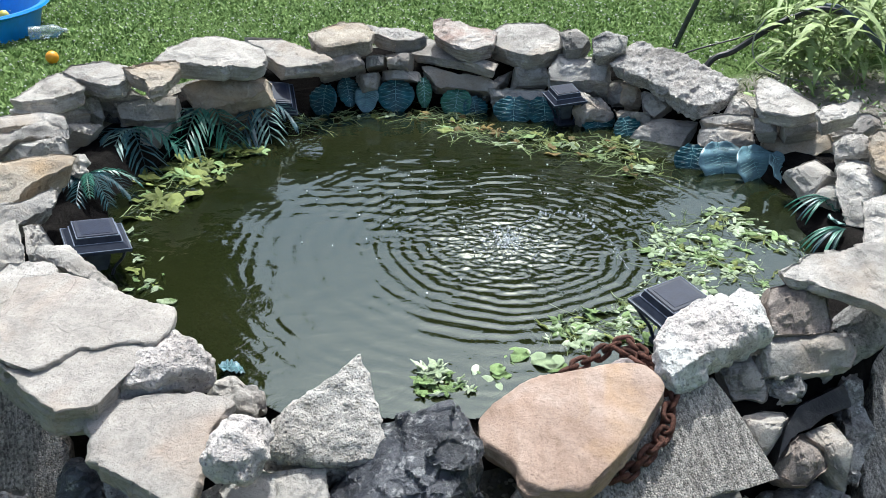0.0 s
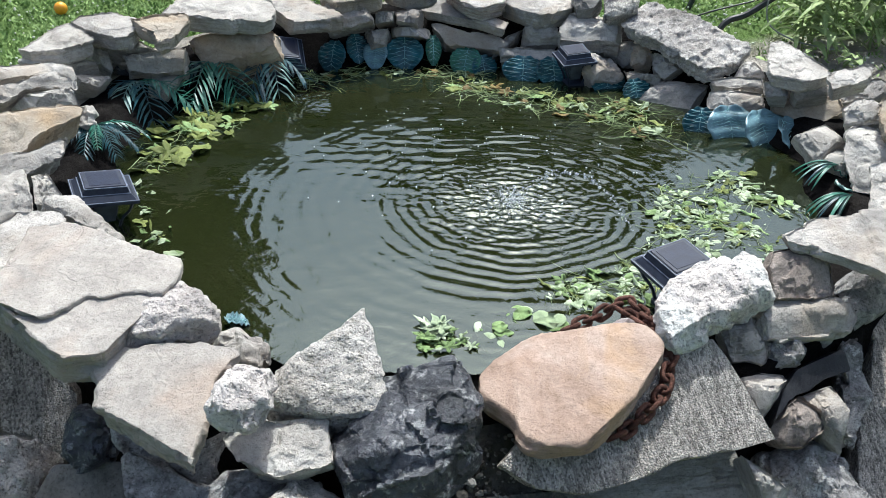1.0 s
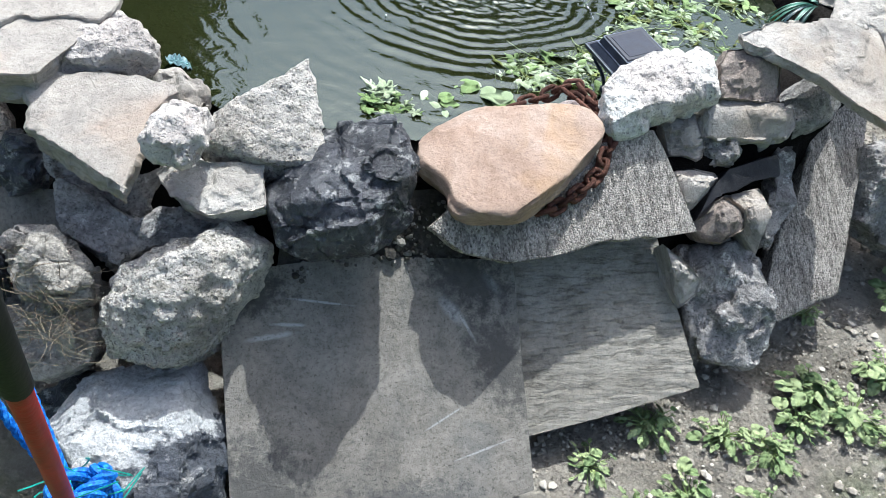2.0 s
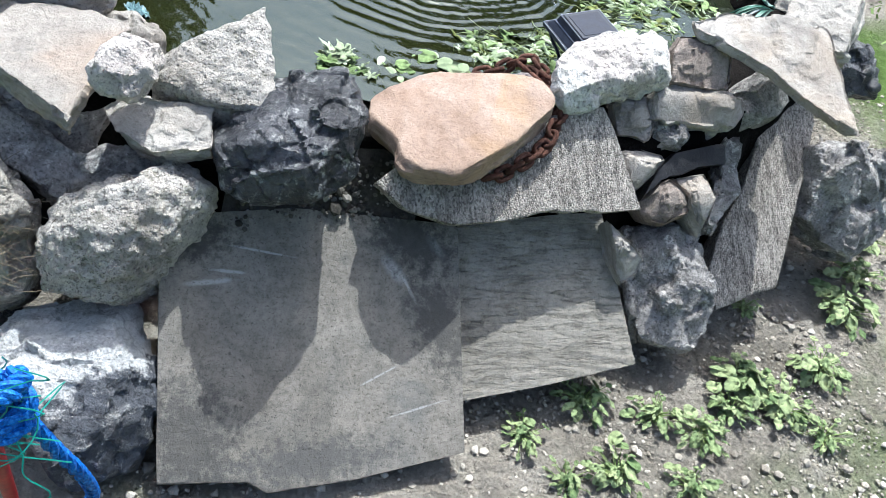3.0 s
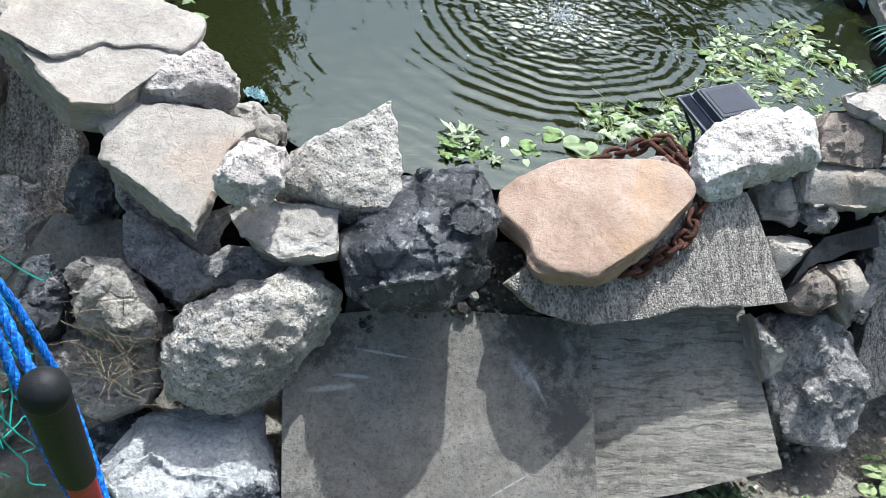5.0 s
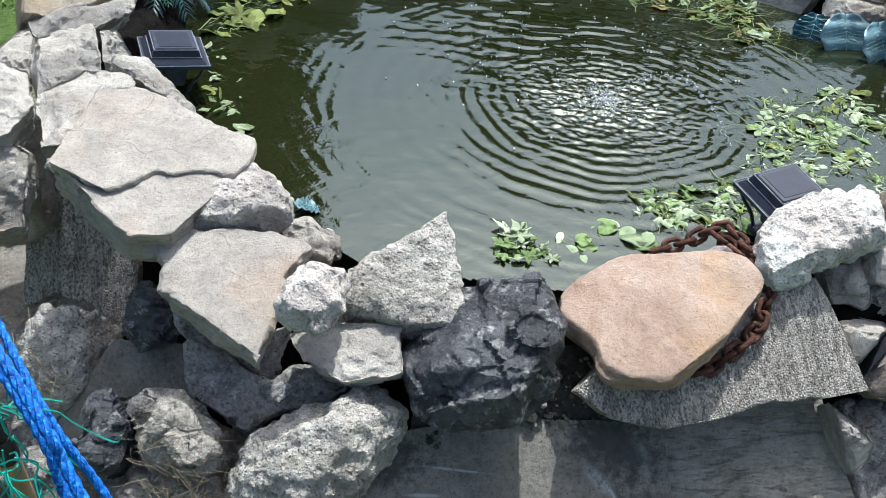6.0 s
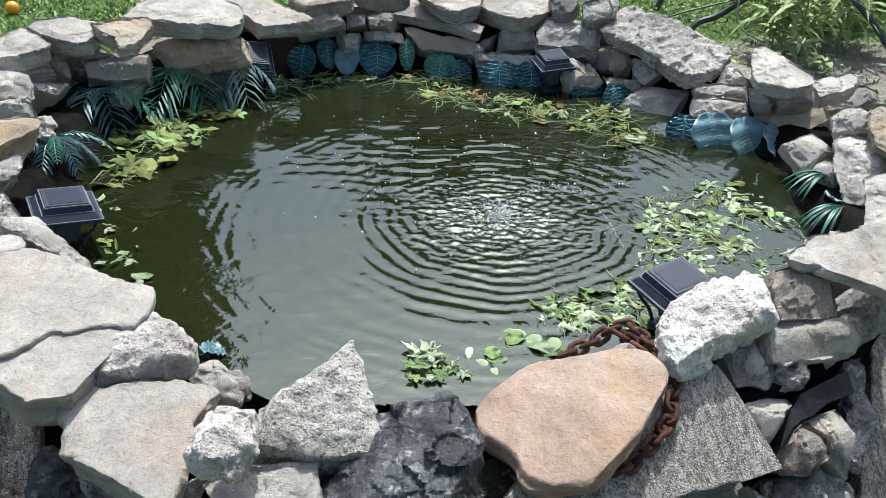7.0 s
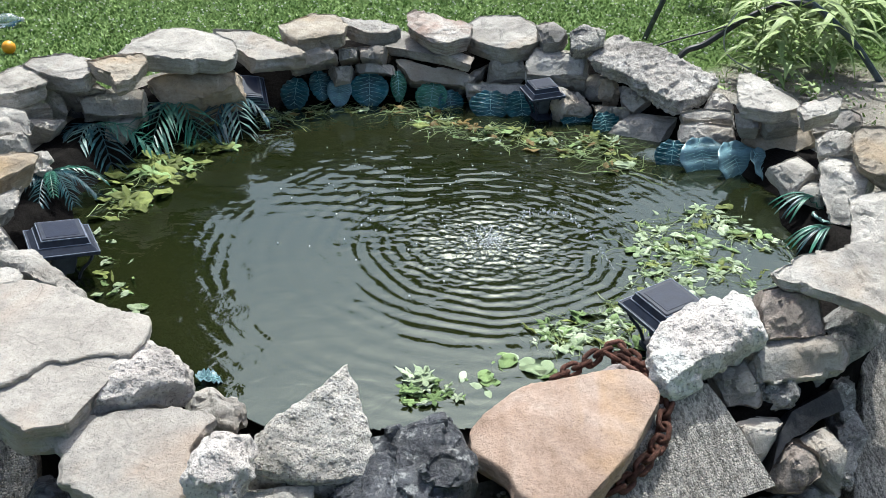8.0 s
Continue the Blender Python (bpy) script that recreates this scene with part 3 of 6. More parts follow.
stone("stone_wedge", "lime", "face", pose(-1.033, 0.476, 0.168, 40, 0, 40), [(-0.024, -0.012), (0.010, -0.051), (0.023, -0.042), (0.024, 0.016), (0.001, 0.051), (-0.020, 0.039)], 0.1, 0.01, 5)
stone("slag_lump", "slag", "face", pose(-0.991, 0.560, 0.108, 50, 0, 40), [(-0.046, 0.014), (-0.029, -0.022), (-0.013, -0.063), (0.047, -0.069), (0.052, -0.035), (0.016, 0.012), (-0.027, 0.056), (-0.052, 0.069)], 0.1, 0.02, 8)
stone("stone_block", "grey", "face", pose(-0.845, 0.496, 0.071, 45, 0, 30), [(-0.061, -0.029), (-0.009, -0.053), (0.022, -0.015), (0.061, 0.027), (0.057, 0.048), (-0.027, 0.053), (-0.061, -0.001)], 0.14, 0.01, 5)
stone("stone_block", "grey", "face", pose(-1.013, 0.356, 0.137, 50, 0, 50), [(-0.058, -0.015), (-0.020, -0.035), (0.015, -0.034), (0.045, -0.021), (0.058, -0.004), (-0.001, 0.035), (-0.036, 0.034)], 0.14, 0.01, 5)
stone("limestone_slab", "grey", "face", pose(-1.104, 0.138, 0.214, 38, 0, 60), [(-0.148, 0.023), (-0.073, 0.001), (0.046, -0.017), (0.108, -0.071), (0.122, -0.056), (0.148, -0.006), (0.085, 0.034), (-0.042, 0.067), (-0.110, 0.071)], 0.14, 0.01, 6)
stone("limestone_slab", "grey", "face", pose(-1.069, 0.032, 0.209, 38, 0, 60), [(-0.149, -0.004), (-0.070, -0.013), (0.002, -0.005), (0.063, -0.006), (0.144, -0.045), (0.149, -0.024), (0.108, 0.031), (0.050, 0.043), (-0.046, 0.042), (-0.119, 0.045)], 0.14, 0.01, 6)
stone("limestone_slab", "lime", "face", pose(-0.990, 0.047, 0.188, 36, 0, 60), [(-0.061, 0.007), (0.011, -0.024), (0.050, -0.049), (0.059, -0.025), (0.062, 0.030), (0.001, 0.049), (-0.062, 0.048)], 0.14, 0.006, 6)
stone("limestone_slab", "tan", "face", pose(-0.955, -0.236, 0.225, 34, 0, 65), [(-0.177, -0.031), (-0.111, -0.054), (-0.036, -0.055), (0.026, -0.037), (0.106, -0.036), (0.152, -0.041), (0.177, -0.025), (0.167, 0.003), (0.060, 0.039), (-0.061, 0.055), (-0.110, 0.055)], 0.12, 0.01, 7)
stone("rubble_stone", "lime", "lump", pose(-0.953, 0.136, 0.102, 45, 0, 40), [(-0.027, -0.014), (-0.012, -0.039), (0.012, -0.025), (0.027, 0.023), (-0.007, 0.039)], 0.06, 0.02, 6)
stone("stone_block", "grey", "face", pose(-0.924, -0.318, 0.173, 45, 0, 50), [(-0.119, -0.024), (-0.039, -0.031), (0.015, -0.028), (0.065, -0.025), (0.095, -0.006), (0.119, 0.031), (0.089, 0.021), (0.011, 0.019), (-0.062, 0.020), (-0.114, 0.009)], 0.12, 0.01, 5)
stone("limestone_slab", "lime", "face", pose(-0.995, -0.473, 0.149, 25, 0, 50), [(-0.053, -0.034), (0.004, -0.048), (0.029, -0.003), (0.053, 0.048), (0.017, 0.047), (-0.026, 0.024)], 0.05, 0.01, 6)
stone("rubble_stone", "lime", "face", pose(-0.868, -0.516, 0.173, 28, 0, 60), [(-0.071, 0.008), (-0.097, -0.045), (-0.079, -0.068), (-0.025, -0.042), (0.048, -0.034), (0.067, -0.001), (0.097, 0.059), (0.030, 0.068), (-0.027, 0.068)], 0.08, 0.01, 7)
stone("rubble_stone", "lime", "face", pose(-0.839, -0.403, 0.154, 25, 0, 50), [(-0.034, -0.033), (-0.001, -0.037), (0.032, -0.044), (0.032, -0.013), (0.034, 0.044), (-0.002, 0.043)], 0.06, 0.008, 6)
stone("limestone_slab", "lime", "slab", pose(-0.697, -0.560, 0.160, 12, 0, 30), [(-0.028, 0.025), (-0.030, -0.003), (0.011, -0.046), (0.042, -0.092), (0.057, -0.090), (0.029, -0.004), (-0.000, 0.067), (-0.040, 0.092), (-0.057, 0.078)], 0.06, 0.012, 6)
stone("limestone_slab", "grey", "slab", pose(-0.778, -0.649, 0.159, 8, 0, 30), [(-0.083, -0.104), (-0.047, -0.103), (0.017, -0.042), (0.065, 0.013), (0.083, 0.046), (0.065, 0.075), (-0.001, 0.104), (-0.024, 0.083), (-0.066, 0.051)], 0.05, 0.008, 6)
stone("limestone_slab", "crack", "slab", pose(-0.600, -0.778, 0.187, 7, 0, 10), [(-0.15, -0.07), (-0.12, -0.09), (-0.06, -0.13), (-0.03, -0.12), (0.01, -0.08), (0.03, -0.09), (0.09, -0.08), (0.13, -0.09), (0.14, -0.07), (0.15, -0.03), (0.15, -0.00), (0.09, 0.03), (0.05, 0.06), (-0.03, 0.12), (-0.07, 0.13), (-0.12, 0.12), (-0.12, 0.09), (-0.13, 0.03), (-0.15, -0.03)], 0.022, 0.004, 4)
stone("limestone_slab", "crack", "slab", pose(-0.597, -0.912, 0.160, 10, 0, 10), [(-0.052, -0.013), (-0.023, -0.057), (-0.000, -0.073), (0.058, -0.076), (0.085, -0.066), (0.109, -0.019), (0.124, 0.004), (0.135, 0.051), (0.109, 0.066), (0.049, 0.052), (0.025, 0.065), (-0.013, 0.029), (-0.054, 0.015), (-0.135, 0.076)], 0.07, 0.004, 5)
stone("rubble_stone", "white", "lump", pose(-0.438, -0.850, 0.149, 14, 0, 10), [(-0.025, -0.056), (0.017, -0.052), (0.055, -0.059), (0.071, -0.044), (0.067, -0.006), (0.051, 0.030), (0.017, 0.061), (-0.006, 0.061), (-0.026, 0.037), (-0.049, 0.003), (-0.069, -0.024), (-0.071, -0.061)], 0.06, 0.025, 6)
stone("limestone_slab", "crack", "slab", pose(-0.420, -1.020, 0.094, 16, 0, 5), [(-0.094, 0.036), (-0.090, -0.006), (-0.068, -0.036), (-0.019, -0.054), (0.021, -0.080), (0.041, -0.101), (0.056, -0.110), (0.061, -0.071), (0.068, -0.035), (0.078, -0.004), (0.074, 0.032), (0.094, 0.065), (0.112, 0.083), (0.103, 0.093), (0.035, 0.110), (-0.022, 0.107), (-0.085, 0.100), (-0.108, 0.089), (-0.112, 0.065)], 0.05, 0.006, 6)
stone("rubble_stone", "white", "lump", pose(-0.287, -1.046, 0.134, 18, 0, 0), [(-0.035, -0.037), (-0.014, -0.046), (0.017, -0.053), (0.030, -0.043), (0.040, -0.014), (0.036, 0.021), (0.041, 0.046), (0.014, 0.053), (-0.014, 0.046), (-0.034, 0.014), (-0.041, -0.022)], 0.05, 0.022, 5)
stone("rubble_stone", "pit", "face", pose(-0.176, -0.935, 0.111, 30, 0, 0), [(-0.093, -0.071), (-0.079, -0.085), (-0.039, -0.087), (-0.001, -0.095), (0.052, -0.095), (0.092, -0.090), (0.098, -0.059), (0.087, -0.015), (0.065, 0.054), (0.049, 0.095), (0.031, 0.094), (0.021, 0.081), (-0.011, 0.054), (-0.043, 0.040), (-0.072, 0.010), (-0.085, -0.014), (-0.098, -0.049)], 0.1, 0.015, 6)
stone("slag_boulder", "slag", "lump", pose(-0.045, -1.033, 0.055, 42, 0, 5), [(-0.103, -0.069), (-0.056, -0.114), (0.030, -0.107), (0.073, -0.084), (0.115, -0.009), (0.111, 0.060), (0.076, 0.114), (-0.040, 0.095), (-0.096, 0.038), (-0.115, 0.009)], 0.12, 0.06, 6, blocks=([(-0.115, -0.008, -0.02), (-0.094, -0.100, -0.015), (-0.064, -0.114, -0.01), (-0.003, -0.117, -0.02), (0.075, -0.099, -0.01), (0.115, -0.040, -0.005), (0.128, -0.008, -0.01), (0.116, 0.054, -0.01), (-0.027, 0.102, -0.03), (0.093, 0.122, -0.03), (-0.091, -0.040, 0.02), (-0.042, -0.028, 0.045), (0.036, -0.042, 0.06), (0.112, -0.002, 0.04), (0.017, 0.035, 0.03), (0.066, 0.054, 0.03), (-0.109, 0.018, -0.12), (-0.094, -0.076, -0.12), (0.082, -0.059, -0.12), (0.110, 0.093, -0.12)], [(0.030, 0.032, 0.05), (0.056, 0.057, 0.045), (0.096, 0.063, 0.03), (0.119, 0.051, 0.01), (0.118, 0.027, 0.02), (0.085, 0.001, 0.055), (0.048, 0.000, 0.06), (0.036, 0.038, -0.03), (0.118, 0.056, -0.05)], [(-0.028, 0.086, -0.02), (-0.025, 0.102, -0.02), (0.021, 0.111, -0.01), (0.064, 0.124, -0.01), (0.094, 0.118, -0.01), (0.101, 0.077, 0.015), (0.058, 0.052, 0.03), (0.000, 0.035, 0.02), (-0.024, 0.079, -0.08), (0.098, 0.122, -0.09)], [(-0.088, -0.110, 0), (-0.075, -0.087, 0.025), (-0.034, -0.076, 0.06), (0.031, -0.069, 0.075), (0.107, -0.035, 0.05), (0.087, -0.085, 0.01), (0.052, -0.109, 0.005), (-0.007, -0.124, 0.005), (-0.034, -0.097, -0.06), (0.080, -0.070, -0.06)]))
stone("limestone_slab", "lime", "slab", pose(-0.238, -1.046, 0.036, 24, 0, 0), [(-0.053, -0.026), (-0.015, -0.043), (0.018, -0.049), (0.053, -0.037), (0.085, -0.024), (0.069, 0.043), (-0.001, 0.039), (-0.024, 0.049), (-0.064, 0.034), (-0.085, 0.008)], 0.06, 0.006, 5)
stone("rubble_boulder", "pit", "face", pose(-0.268, -1.141, -0.096, 32, 0, 5), [(-0.108, -0.095), (-0.068, -0.116), (-0.009, -0.122), (0.029, -0.101), (0.070, -0.060), (0.091, -0.030), (0.096, -0.001), (0.122, 0.041), (0.126, 0.077), (0.093, 0.103), (0.063, 0.122), (0.034, 0.089), (-0.032, 0.072), (-0.072, 0.047), (-0.107, 0.018), (-0.118, -0.015), (-0.126, -0.055)], 0.12, 0.085, 8)
stone("stone_block", "conc", "face", pose(-0.348, -1.053, -0.055, 45, 0, 10), [(-0.118, -0.013), (-0.079, -0.050), (-0.045, -0.071), (-0.013, -0.042), (0.096, -0.025), (0.130, 0.003), (0.065, 0.025), (0.020, 0.030), (-0.004, 0.004), (-0.040, 0.021), (-0.098, 0.056), (-0.130, 0.071)], 0.12, 0.012, 6)
stone("sandstone_slab", "sand", "slab", pose(0.216, -0.869, 0.052, 10, 0, -25), [(-0.112, -0.103), (-0.079, -0.112), (-0.045, -0.124), (-0.021, -0.155), (0.018, -0.160), (0.064, -0.141), (0.093, -0.110), (0.106, -0.056), (0.116, -0.002), (0.136, 0.065), (0.132, 0.113), (0.118, 0.138), (0.082, 0.160), (0.042, 0.145), (-0.018, 0.108), (-0.084, 0.061), (-0.102, 0.033), (-0.126, -0.022), (-0.136, -0.067)], 0.055, 0.006, 5)
stone("textured_slab", "tex", "slab", pose(0.330, -0.900, -0.020, 41, 0, 23), [(-0.20, -0.06), (-0.12, -0.09), (-0.02, -0.09), (0.07, -0.08), (0.16, -0.09), (0.25, -0.10), (0.23, -0.01), (0.22, 0.05), (0.20, 0.10), (0.00, 0.09), (-0.17, 0.04), (-0.25, -0.01)], 0.032, 0.003, 3)
stone("paving_slab", "paver", "slab", pose(0.055, -1.175, -0.246, 37, 0, 17), [(-0.26, -0.15), (-0.26, -0.20), (-0.12, -0.21), (-0.09, -0.23), (0.10, -0.22), (0.17, -0.21), (0.24, -0.21), (0.26, 0.19), (0.24, 0.21), (0.06, 0.22), (-0.03, 0.23), (-0.21, 0.22), (-0.25, 0.14)], 0.045, 0.002, 2)
stone("paving_slab", "wavy", "slab", pose(0.449, -0.987, -0.245, 38, 0, 12), [(-0.17, -0.18), (-0.00, -0.15), (0.18, -0.11), (0.15, 0.03), (0.12, 0.18), (0.00, 0.17), (-0.18, 0.14)], 0.045, 0.003, 2)
stone("textured_slab", "tex", "face", pose(0.929, -0.602, -0.179, 39, 0, 18), [(0.00, 0.11), (-0.05, 0.02), (-0.11, -0.06), (-0.14, -0.11), (-0.17, -0.18), (-0.15, -0.23), (0.01, -0.19), (0.04, -0.13), (0.10, 0.02), (0.16, 0.15), (0.17, 0.20), (0.12, 0.23), (0.02, 0.20)], 0.06, 0.004, 3)
stone("mortar_block", "conc", "face", pose(0.858, -0.539, 0.012, 42, 0, 10), [(-0.044, -0.064), (0.043, -0.029), (0.075, 0.012), (0.044, 0.064), (-0.013, 0.064), (-0.047, 0.032), (-0.075, -0.042)], 0.09, 0.015, 5)
stone("rubble_stone", "white", "lump", pose(0.500, -0.702, 0.106, 18, 0, 10), [(-0.124, -0.062), (-0.105, -0.095), (-0.053, -0.077), (-0.037, -0.055), (0.035, -0.032), (0.105, -0.006), (0.124, 0.063), (0.091, 0.095), (0.037, 0.070), (0.011, 0.086), (-0.048, 0.062), (-0.102, 0.026), (-0.124, -0.019)], 0.07, 0.025, 6)
stone("stone_block", "brown", "face", pose(0.682, -0.606, 0.122, 28, 0, 15), [(-0.076, -0.052), (0.040, -0.061), (0.076, -0.033), (0.059, -0.020), (0.067, 0.036), (0.031, 0.061), (-0.031, 0.051), (-0.071, 0.003)], 0.09, 0.01, 5)
stone("limestone_slab", "grey", "face", pose(0.677, -0.677, 0.056, 40, 0, 20), [(-0.101, -0.026), (-0.004, -0.044), (0.078, -0.049), (0.101, -0.021), (0.095, 0.017), (0.010, 0.049), (-0.039, 0.048), (-0.096, 0.007)], 0.12, 0.008, 5)
stone("stone_wedge", "grey", "face", pose(0.557, -0.720, 0.024, 45, 0, 10), [(-0.032, -0.032), (0.005, -0.033), (0.030, -0.046), (0.040, -0.023), (0.041, 0.046), (-0.023, 0.034), (-0.041, 0.010)], 0.1, 0.01, 5)
stone("rubble_stone", "conc", "face", pose(0.644, -0.713, -0.003, 45, 0, 15), [(-0.043, -0.010), (-0.024, -0.032), (0.021, -0.029), (0.043, -0.000), (0.034, 0.032), (-0.041, 0.029)], 0.08, 0.03, 5)
stone("rubble_stone", "grey", "face", pose(0.590, -0.780, -0.048, 45, 0, 15), [(-0.036, -0.024), (-0.011, -0.057), (0.013, -0.024), (0.048, 0.009), (0.051, 0.032), (-0.011, 0.045), (-0.051, 0.057)], 0.1, 0.02, 6)
stone("black_brick", "black", "face", pose(0.683, -0.744, -0.056, 45, 0, 25), [(-0.057, -0.012), (0.009, -0.003), (0.100, 0.004), (0.105, 0.044), (-0.036, 0.030), (-0.060, 0.003), (-0.089, -0.016), (-0.105, -0.044)], 0.1, 0.004, 2)
stone("rubble_stone", "brown", "face", pose(0.656, -0.803, -0.096, 45, 0, 15), [(-0.044, -0.029), (0.007, -0.041), (0.043, -0.026), (0.059, -0.004), (0.009, 0.041), (-0.031, 0.023), (-0.059, -0.009)], 0.08, 0.02, 4)
stone("stone_wedge", "grey", "face", pose(0.718, -0.787, -0.096, 45, 0, 15), [(-0.006, -0.030), (0.014, -0.061), (0.043, 0.004), (0.035, 0.061), (-0.043, 0.050)], 0.08, 0.01, 6)
stone("rubble_boulder", "conc", "face", pose(0.714, -0.862, -0.250, 38, 0, 15), [(-0.069, 0.033), (-0.097, -0.053), (-0.080, -0.106), (0.024, -0.132), (0.071, -0.095), (0.097, -0.019), (0.084, 0.036), (0.074, 0.103), (0.012, 0.132), (-0.036, 0.113), (-0.094, 0.120)], 0.12, 0.04, 8)
stone("rubble_stone", "lime", "face", pose(0.581, -0.911, -0.151, 45, 0, 15), [(-0.021, -0.031), (-0.008, -0.057), (0.026, -0.036), (0.031, -0.012), (-0.003, 0.031), (-0.031, 0.057)], 0.07, 0.02, 6)
stone("limestone_slab", "grey", "slab", pose(0.836, -0.632, 0.130, 16, 0, 20), [(-0.09, 0.06), (-0.03, 0.01), (-0.02, -0.01), (0.09, -0.15), (0.09, -0.13), (0.14, 0.03), (0.16, 0.09), (0.16, 0.12), (0.06, 0.15), (-0.09, 0.15), (-0.16, 0.12)], 0.022, 0.006, 5)
stone("rubble_boulder", "conc", "face", pose(1.183, -0.520, -0.195, 62, 0, 30), [(-0.17, -0.01), (-0.10, -0.09), (-0.03, -0.14), (0.02, -0.13), (0.17, -0.06), (0.14, 0.09), (-0.02, 0.14), (-0.12, 0.14)], 0.15, 0.03, 6)
stone("slag_lump", "slag", "lump", pose(1.162, -0.264, -0.001, 45, 0, 30), [(-0.084, -0.022), (-0.044, -0.054), (0.061, -0.072), (0.084, 0.021), (0.016, 0.072), (-0.073, 0.063)], 0.1, 0.03, 8)
stone("slate_sheet", "grey", "face", pose(1.084, -0.494, -0.186, 70, 0, 35), [(-0.042, -0.096), (0.065, 0.042), (0.065, 0.096), (-0.039, -0.034), (-0.065, -0.084)], 0.012, 0.001, 2)
stone("limestone_slab", "lime", "slab", pose(-0.715, 0.707, 0.266, 8, 0, 0), [(-0.081, -0.105), (0.047, -0.126), (0.062, -0.100), (0.142, -0.126), (0.165, -0.100), (0.165, -0.034), (0.147, 0.025), (0.096, 0.068), (-0.006, 0.126), (-0.085, 0.111), (-0.147, 0.030), (-0.165, -0.079)], 0.055, 0.006, 6)
stone("stone_block", "tan", "face", pose(-0.678, 0.646, 0.172, 42, 0, 0), [(-0.080, -0.073), (-0.046, -0.073), (0.102, -0.043), (0.141, -0.028), (0.131, 0.021), (0.094, 0.073), (-0.039, 0.036), (-0.141, 0.010)], 0.14, 0.01, 6)
stone("limestone_slab", "grey", "slab", pose(-0.516, 0.878, 0.220, 8, 0, 0), [(-0.073, -0.019), (-0.038, -0.094), (0.002, -0.121), (0.108, -0.098), (0.164, -0.080), (0.107, -0.014), (0.054, 0.035), (-0.034, 0.116), (-0.164, 0.121)], 0.055, 0.008, 7)
stone("limestone_slab", "tan", "slab", pose(-0.347, 0.968, 0.254, 8, 0, 0), [(-0.084, -0.052), (-0.031, -0.121), (-0.010, -0.102), (0.103, -0.052), (0.110, 0.019), (0.066, 0.110), (-0.008, 0.121), (-0.110, 0.004)], 0.055, 0.006, 6)
stone("limestone_slab", "grey", "slab", pose(-0.166, 1.036, 0.245, 8, 0, 0), [(-0.068, -0.009), (0.005, -0.071), (0.072, -0.066), (0.106, -0.041), (0.089, -0.004), (-0.000, 0.033), (-0.106, 0.071)], 0.05, 0.006, 6)
stone("stone_block", "grey", "face", pose(-0.345, 0.861, 0.184, 50, 0, 0), [(-0.054, -0.035), (0.083, 0.003), (0.071, 0.035), (-0.083, 0.028)], 0.16, 0.006, 6)
stone("stone_block", "grey", "face", pose(-0.229, 0.919, 0.185, 55, 0, 0), [(-0.029, -0.027), (0.026, -0.019), (0.030, 0.027), (-0.030, 0.019)], 0.16, 0.006, 5)
stone("stone_block", "grey", "face", pose(-0.150, 0.934, 0.185, 55, 0, 0), [(-0.035, -0.023), (0.032, -0.031), (0.047, 0.024), (-0.047, 0.031)], 0.16, 0.006, 5)
stone("stone_block", "grey", "face", pose(-0.144, 0.937, 0.130, 55, 0, 0), [(-0.058, -0.021), (0.066, -0.023), (0.060, 0.023), (-0.066, 0.020)], 0.16, 0.006, 5)
stone("stone_block", "grey", "face", pose(-0.258, 0.903, 0.119, 55, 0, 0), [(-0.021, -0.033), (0.035, -0.021), (0.044, 0.033), (-0.044, 0.025)], 0.16, 0.006, 5)
stone("limestone_slab", "grey", "slab", pose(0.047, 1.031, 0.178, 10, 0, -12), [(0.15, -0.12), (0.15, -0.07), (0.03, 0.02), (-0.13, 0.12), (-0.15, -0.02)], 0.038, 0.004, 4)
stone("stone_block", "grey", "face", pose(0.051, 0.964, 0.109, 48, 0, -10), [(-0.076, -0.038), (0.098, -0.044), (0.136, -0.021), (0.094, 0.001), (-0.110, 0.044), (-0.136, 0.030)], 0.16, 0.006, 5)
stone("striped_slab", "stripe", "slab", pose(0.070, 1.035, 0.244, 12, 0, -8), [(-0.102, -0.012), (-0.027, -0.094), (0.037, -0.119), (0.109, -0.075), (0.117, 0.023), (0.073, 0.047), (-0.093, 0.119), (-0.117, 0.089)], 0.055, 0.006, 8)
stone("limestone_slab", "grey", "slab", pose(0.287, 1.033, 0.229, 10, 0, -10), [(-0.115, -0.046), (-0.040, -0.103), (0.049, -0.140), (0.119, -0.078), (0.135, -0.025), (0.120, 0.046), (0.043, 0.140), (-0.086, 0.117), (-0.135, 0.011)], 0.065, 0.005, 5)
stone("stone_block", "grey", "face", pose(0.299, 0.918, 0.135, 55, 0, -5), [(-0.064, -0.040), (0.064, -0.028), (0.048, 0.040), (-0.058, 0.029)], 0.15, 0.006, 5)
stone("stone_wedge", "grey", "face", pose(0.179, 0.956, 0.088, 50, 0, -5), [(-0.024, -0.038), (0.036, 0.013), (0.053, 0.059), (-0.025, 0.005), (-0.053, -0.059)], 0.08, 0.006, 5)
stone("stone_block", "grey", "face", pose(0.263, 0.874, 0.067, 50, 0, -5), [(-0.093, -0.022), (0.108, -0.036), (0.093, 0.036), (-0.108, 0.036)], 0.16, 0.006, 4)
stone("rubble_stone", "lime", "face", pose(0.442, 0.931, 0.250, 35, 0, -5), [(-0.033, -0.051), (0.023, -0.042), (0.053, -0.002), (0.041, 0.047), (-0.023, 0.051), (-0.053, 0.015)], 0.07, 0.008, 6)
stone("rubble_stone", "slagb", "face", pose(0.547, 0.878, 0.251, 40, 0, -10), [(-0.052, -0.048), (-0.007, -0.059), (0.057, -0.031), (0.057, 0.023), (-0.019, 0.059), (-0.057, 0.027)], 0.08, 0.015, 9)
